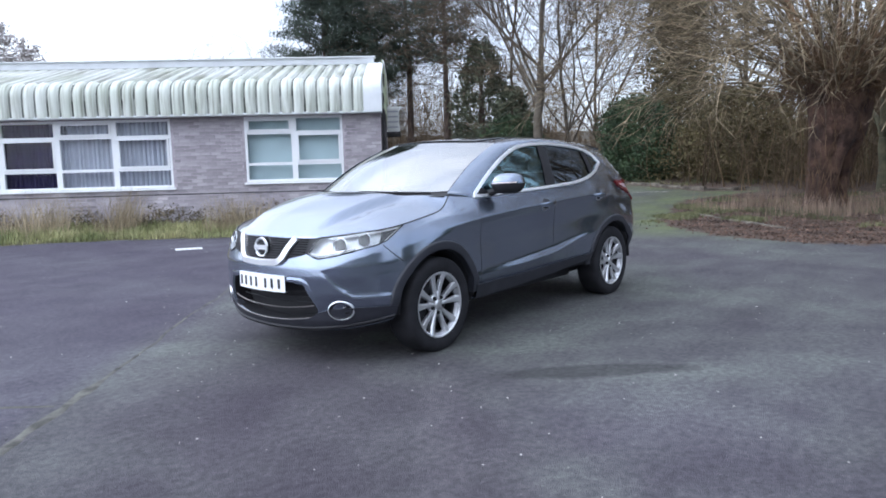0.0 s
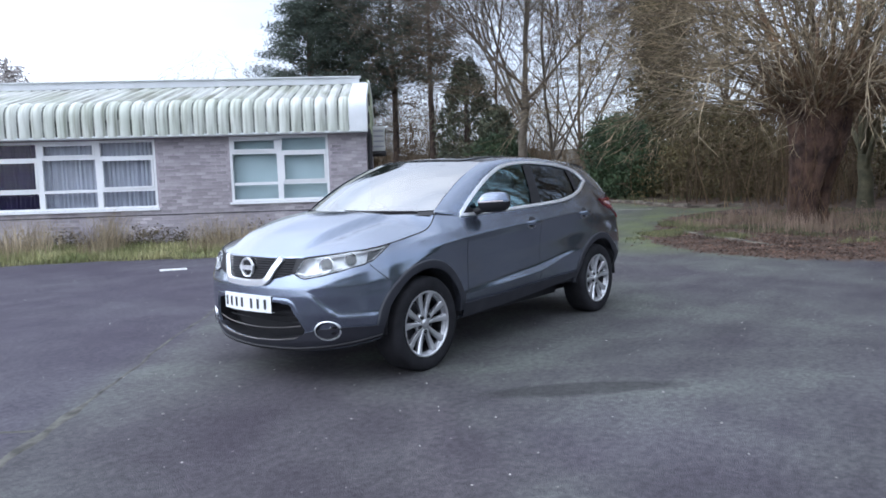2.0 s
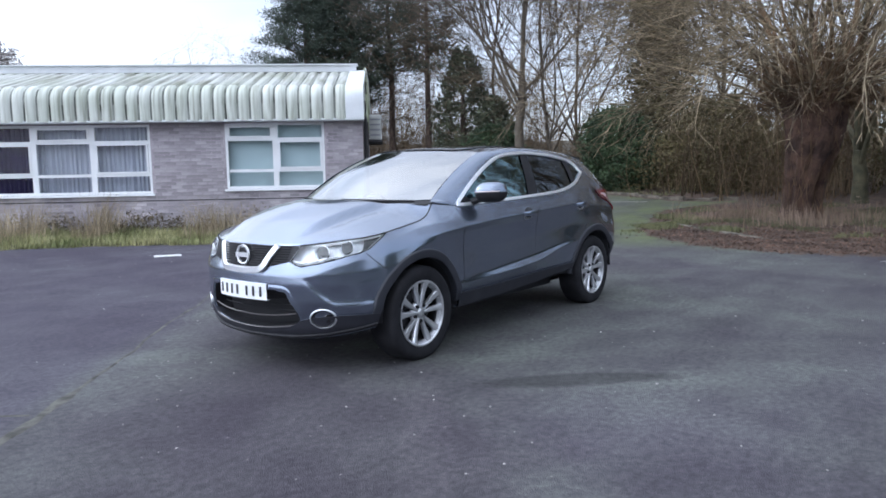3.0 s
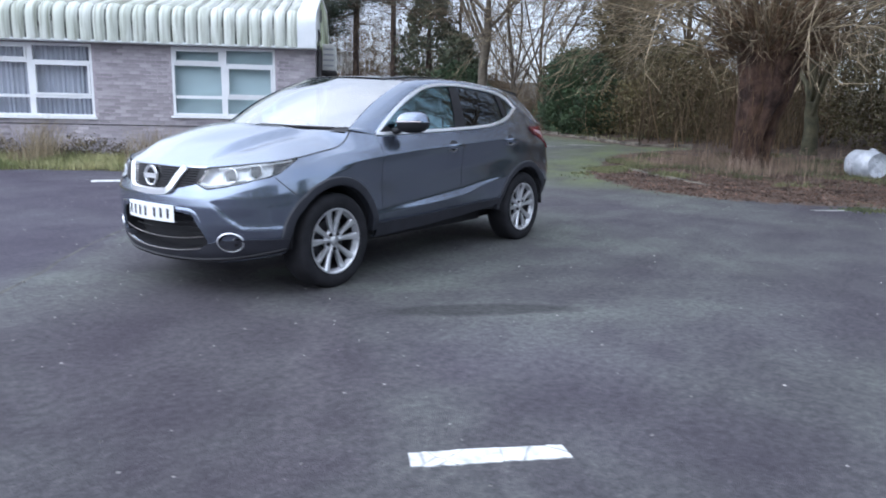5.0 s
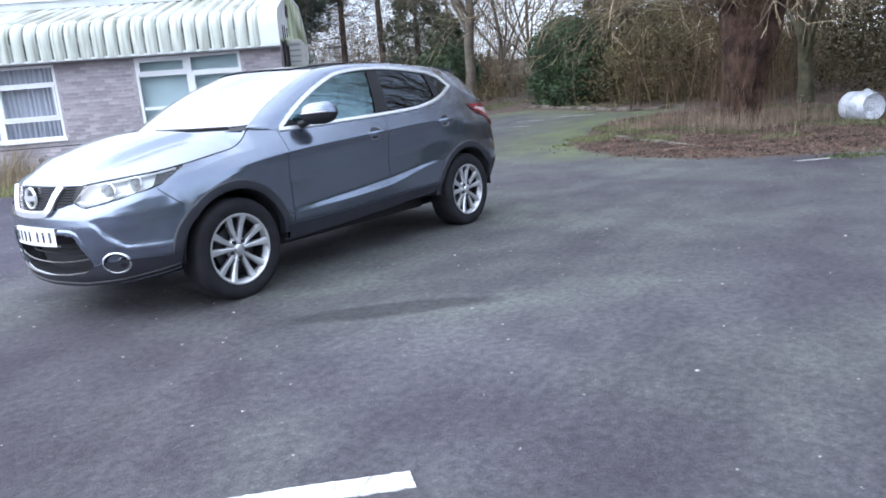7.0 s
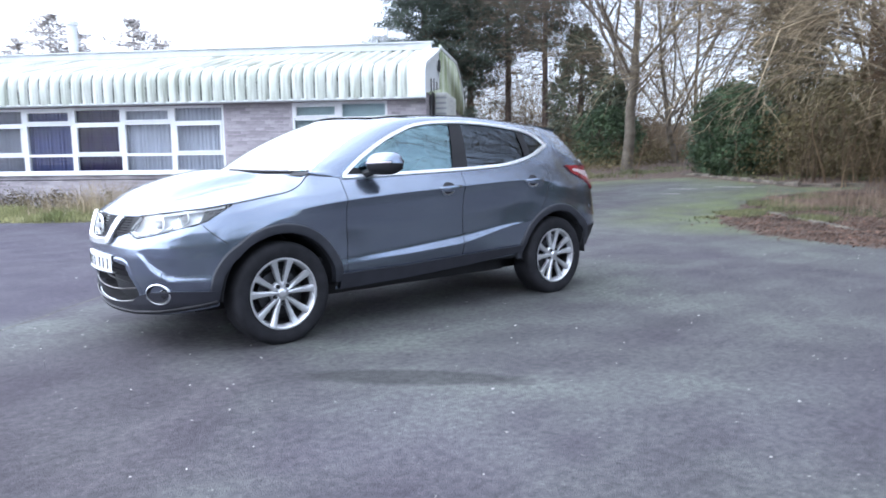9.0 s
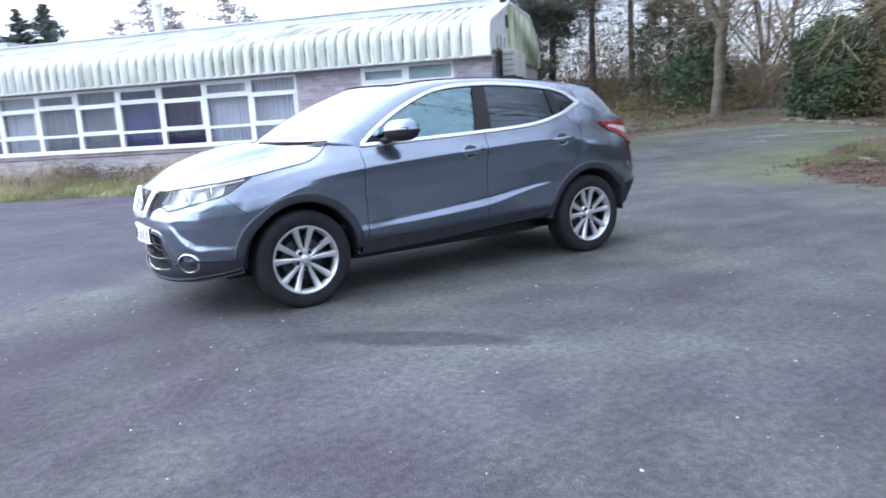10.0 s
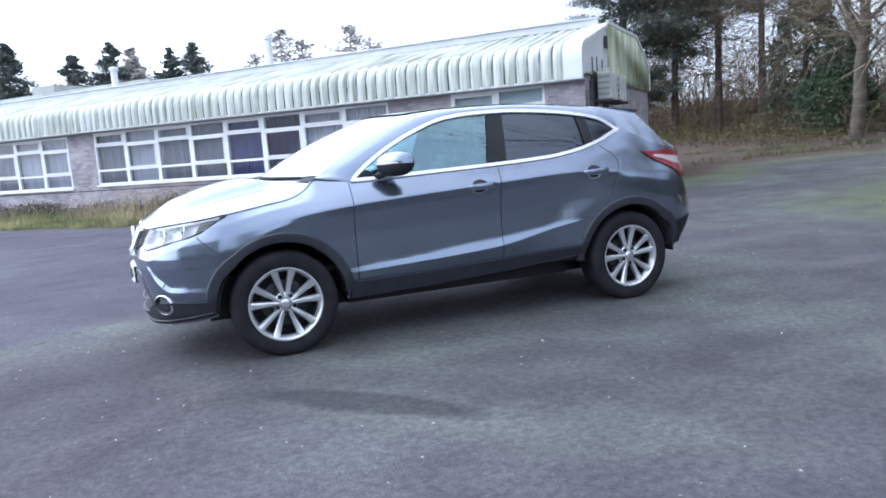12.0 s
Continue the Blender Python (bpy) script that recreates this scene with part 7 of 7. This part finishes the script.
def wood():
    ivy_thicket()
    DECID = [(7, .8), (7, .75, .66, .09, .05, 6), (7, .75, .58, .13, .04, 5), (6, .8, .52, .17, .02, 3), (4, .85, .5, .2, 0, 2), (0, 0, 0, .2, 0, 1)]
    LIGHT = [(5, .7), (5, .7, .66, .10, .05, 6), (5, .75, .60, .14, .04, 5), (4, .8, .5, .18, 0, 3), (0, 0, 0, .2, 0, 2)]
    MID = [(6, .8), (6, .75, .66, .09, .05, 5), (6, .75, .58, .13, .04, 4), (5, .8, .52, .17, .02, 2), (0, 0, 0, .2, 0, 2)]
    THIN = [(5, .7), (4, .7, .66, .10, .05, 5), (4, .75, .60, .14, .04, 4), (0, 0, 0, .2, 0, 2)]
    bare_tree("bare_tree", 22.2, 12.5, 13, .21, 21, DECID, "tall bare tree with brown bark and spreading limbs", (.25, -.1), .36, BARK_PALE, "bare trees")
    bare_tree("bare_tree", 26.8, 13.2, 12, .15, 22, DECID, "bare many-stemmed tree with pale bark", (-.3, .3), .16, BARK_PALE, "bare trees")
    bare_tree("bare_tree", 24.5, 10.6, 11, .13, 23, DECID, "slim bare tree at the wood's edge", (.2, .4), .2, BARK, "bare trees")
    bare_tree("bare_tree", 31.0, 19.5, 13, .16, 24, MID, "bare tree behind the evergreens", (0, 0), .25, BARK, "bare trees")
    bare_tree("bare_tree", 22.4, -.2, 8, .24, 25, MID, "rounded bare tree behind the pollard", (.1, .1), .28, BARK, "bare trees")
    bare_tree("bare_tree", 18.9, -3.9, 10, .18, 26, LIGHT, "mossy bare tree beside the white bale", (.2, -.2), .4, MOSSY, "bare trees")
    bare_tree("bare_tree", 18.6, -.9, 7.5, .20, 33, LIGHT, "mossy forked tree between the pollard and the bale", (.1, .1), .2, MOSSY, "bare trees")
    bare_tree("bare_tree", 20.3, -5.0, 10, .19, 27, LIGHT, "mossy bare tree deep in the wood", (-.2, .1), .4, MOSSY, "bare trees")
    bare_tree("bare_tree", 25.5, -4.5, 11, .25, 28, LIGHT, "bare tree in the wood", (.1, .1), .35, BARK, "bare trees")
    bare_tree("bare_tree", 27.5, 5.5, 12, .17, 29, LIGHT, "bare tree behind the holly", (.1, .1), .3, BARK, "bare trees")
    pine("pine_tree", 23.4, 27.2, 17, .24, 41, .12, 4.2, "tall dark pine with a dense crown", 1.9)
    pine("pine_tree", 25.6, 25.9, 16, .20, 42, .26, 3.6, "tall dark pine with a bare lower stem", 1.3)
    pine("pine_tree", 27.0, 24.2, 16, .19, 43, .36, 3.2, "tall dark pine with many dead twigs", .8, 40)
    pine("pine_tree", 27.8, 22.1, 15, .18, 44, .40, 3.0, "tall dark pine with many dead twigs", .7, 34)
    conifer("evergreen_tree", 28.6, 20.2, 7.0, 2.8, 51, "dark rounded evergreen tree", EVERGREEN, 11000, size=.12, taper=.40, group="evergreens")
    conifer("evergreen_tree", 25.0, 7.4, 11.5, 1.55, 52, "tall ivy-clad evergreen column", IVY, 24000, size=.12, taper=.45, group="evergreens")
    conifer("evergreen_tree", 27.2, 17.2, 4.2, 1.8, 53, "low dark evergreen under the trees", EVERGREEN, 5000, size=.13, taper=.4, group="evergreens")
    shrub("holly_bush", 21.7, 7.7, 3.0, 1.45, 61, "dense dark-green holly bush by the kerb", HOLLY, 26000, .075)
    shrub("holly_bush", 25.2, 15.8, 2.6, 1.5, 62, "dark evergreen bush under the bare tree", HOLLY, 11000, .09)
    shrub("ivy_bush", 23.2, 4.4, 3.2, 2.0, 63, "brown-green ivy bush in the undergrowth", IVY, 9000, .12)
    for k, (x, y, h, w) in enumerate(((-12.0, 67.7, 13.2, 4.0), (-6.9, 68.6, 12.2, 3.6), (-3.6, 68.6, 12.9, 3.2), (1.6, 68.7, 12.2, 3.4), (3.7, 68.5, 12.6, 3.8))):
        fir(x, y, h, w * 1.1, 70 + k, None, .58)
    fir(-1.8, 71.0, 12.9, 4.2, 78, HAZE_PALED, .52, .8, "conifer beyond the roofs, paled in colour for haze")
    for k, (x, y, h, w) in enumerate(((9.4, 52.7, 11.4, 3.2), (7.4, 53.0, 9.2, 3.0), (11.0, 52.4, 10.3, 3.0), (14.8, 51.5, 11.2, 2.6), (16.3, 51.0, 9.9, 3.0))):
        fir(x, y, h, w * 1.2, 80 + k, HAZE_PALED, .95, .26, "bare larch beyond the roofs, paled in colour for haze")
    thicket("undergrowth", 260, strip(20.5, -.5, 22.5, 4.5, 3.5), (1.2, 3.2), 81, "tangled bare undergrowth behind the pollard tree", BRUSH)
    thicket("undergrowth", 300, strip(19.5, -3.5, 22, -12, 4.0), (1.2, 4.0), 82, "tangled bare undergrowth in the wood", BRUSH)
    thicket("undergrowth", 380, strip(27, 6, 32, 18, 6), (.9, 2.6), 83, "tangled bare undergrowth in the wood", BRUSH)
    thicket("undergrowth", 380, strip(31, 20, 25, 34, 6), (.6, 2.2), 84, "bare undergrowth below the pines", BRUSH, r=.010, per=8)
    mounds()
    thicket("undergrowth", 260, strip(42, 22, 26, 46, 6), (3.5, 9.5), 87, "bare young trees behind the pines", BRUSH, r=.009, per=14)
    thicket("undergrowth", 130, strip(44, 4, 44, 24, 6), (3.0, 7.5), 88, "bare young trees behind the evergreens", BRUSH, r=.009, per=16)
    thicket("undergrowth", 420, strip(30, -12, 36, 7, 7), (4.0, 9.0), 85, "bare young trees deep in the wood", BRUSH, r=.010, per=7)
    thicket("undergrowth", 150, strip(37, 10, 34, 34, 7), (2.5, 6.5), 86, "bare young trees deep in the wood", BRUSH, r=.009, per=14)
    twig_haze("bare_twigs", 26000, strip(42, 22, 26, 46, 6), 9.0, 121, "fine bare twigs behind the pines", BRUSH)
    twig_haze("bare_twigs", 7000, strip(44, 4, 44, 22, 6), 3.6, 122, "fine bare twigs behind the evergreens", BRUSH)
    twig_haze("bare_twigs", 12000, strip(29, 30, 33, 18, 3), 3.6, 123, "fine bare twigs below the pines", BRUSH)
    # far wooded rise
    hill = mat("far_wood", (.115, .105, .085), .95, 0, .3, .25, 1.4, other=(.16, .145, .115))
    rows = []
    for k in range(120):
        a = radians(-60 + 175 * k / 119)
        d = 88
        h = 5.0 + 1.6 * noise.noise(Vector((k * .11, 0, 3))) + .8 * noise.noise(Vector((k * .9, 1, 0)))
        c = Vector((math.cos(a), math.sin(a), 0))
        rows.append([c * (d - 8) + Vector((0, 0, -1)), c * (d - 3) + Vector((0, 0, h * .6)), c * d + Vector((0, 0, h)), c * (d + 8) + Vector((0, 0, h * .5))])
    tagged(part("backdrop", Geo().grid(rows), hill, angle=180), "low wooded rise far off", "backdrop", kind="structure")
    # far side of the car park, behind the walker: unseen, added for car reflections
    for k, (x, y) in enumerate(((-14, -22), (-6, -25), (3, -23), (12, -24), (-22, -14), (-26, -3))):
        bare_tree("bare_tree", x, y, 6 + k % 3, .18, 90 + k, THIN, "unseen bare tree added across the car park for car reflections", (.1, .1), .3, BARK, "bare trees")
    thicket("hedge", 110, strip(-30, -12, -6, -25, 4), (3.0, 7.0), 97, "unseen bare brown trees added across the car park for car reflections", BRUSH, r=.03, per=7)
    # trees added so that their branches darken the side windows' reflections
    for k, (x, y) in enumerate(((16.5, -9.2), (19.5, -9.4), (17.5, -7.6), (22.0, -8.2))):
        bare_tree("bare_tree", x, y, 12 + k % 3, .24, 140 + k, MID, "bare tree added beyond the island to mirror its branches in the car", (.1, .1), .25, BARK, "bare trees")
    thicket("hedge", 70, strip(9, -16, 26, -11.5, 4), (4.0, 9.0), 99, "unseen bare brown trees added across the car park for car reflections", BRUSH, r=.03, per=7)
    # unseen hedge, its height set to dim what bumper and doors mirror
    rnd, rng = random.Random(131), np.random.default_rng(131)
    cs = []
    for area, tall, n_ in ((strip(-32, -10, -6, -25, 4), 8.0, 7000), (strip(-6, -25, 9, -23, 4), 3.4, 2500), (strip(9, -16, 27, -11.5, 4), 4.0, 4000)):
        for _ in range(n_):
            x, y = area(rnd)
            cs.append((x, y, tall * (1 + .2 * fuzz(x, y, .12, 9)) * rnd.random() ** .8))
    tagged(part("tall_hedge", leaves(cs, .42, rng, .1, 1.9), NEEDLES, weld=False, angle=180), "unseen dark hedge added across the car park to dim car reflections", "hedge", kind="stuff")
    shrub("ivy_bush", 0, -26, 3.0, 2.6, 98, "unseen ivy bush added along the far hedge", IVY, 5000, .2)


willow()
verge()
litter()
island_growth()
bales()
wood()
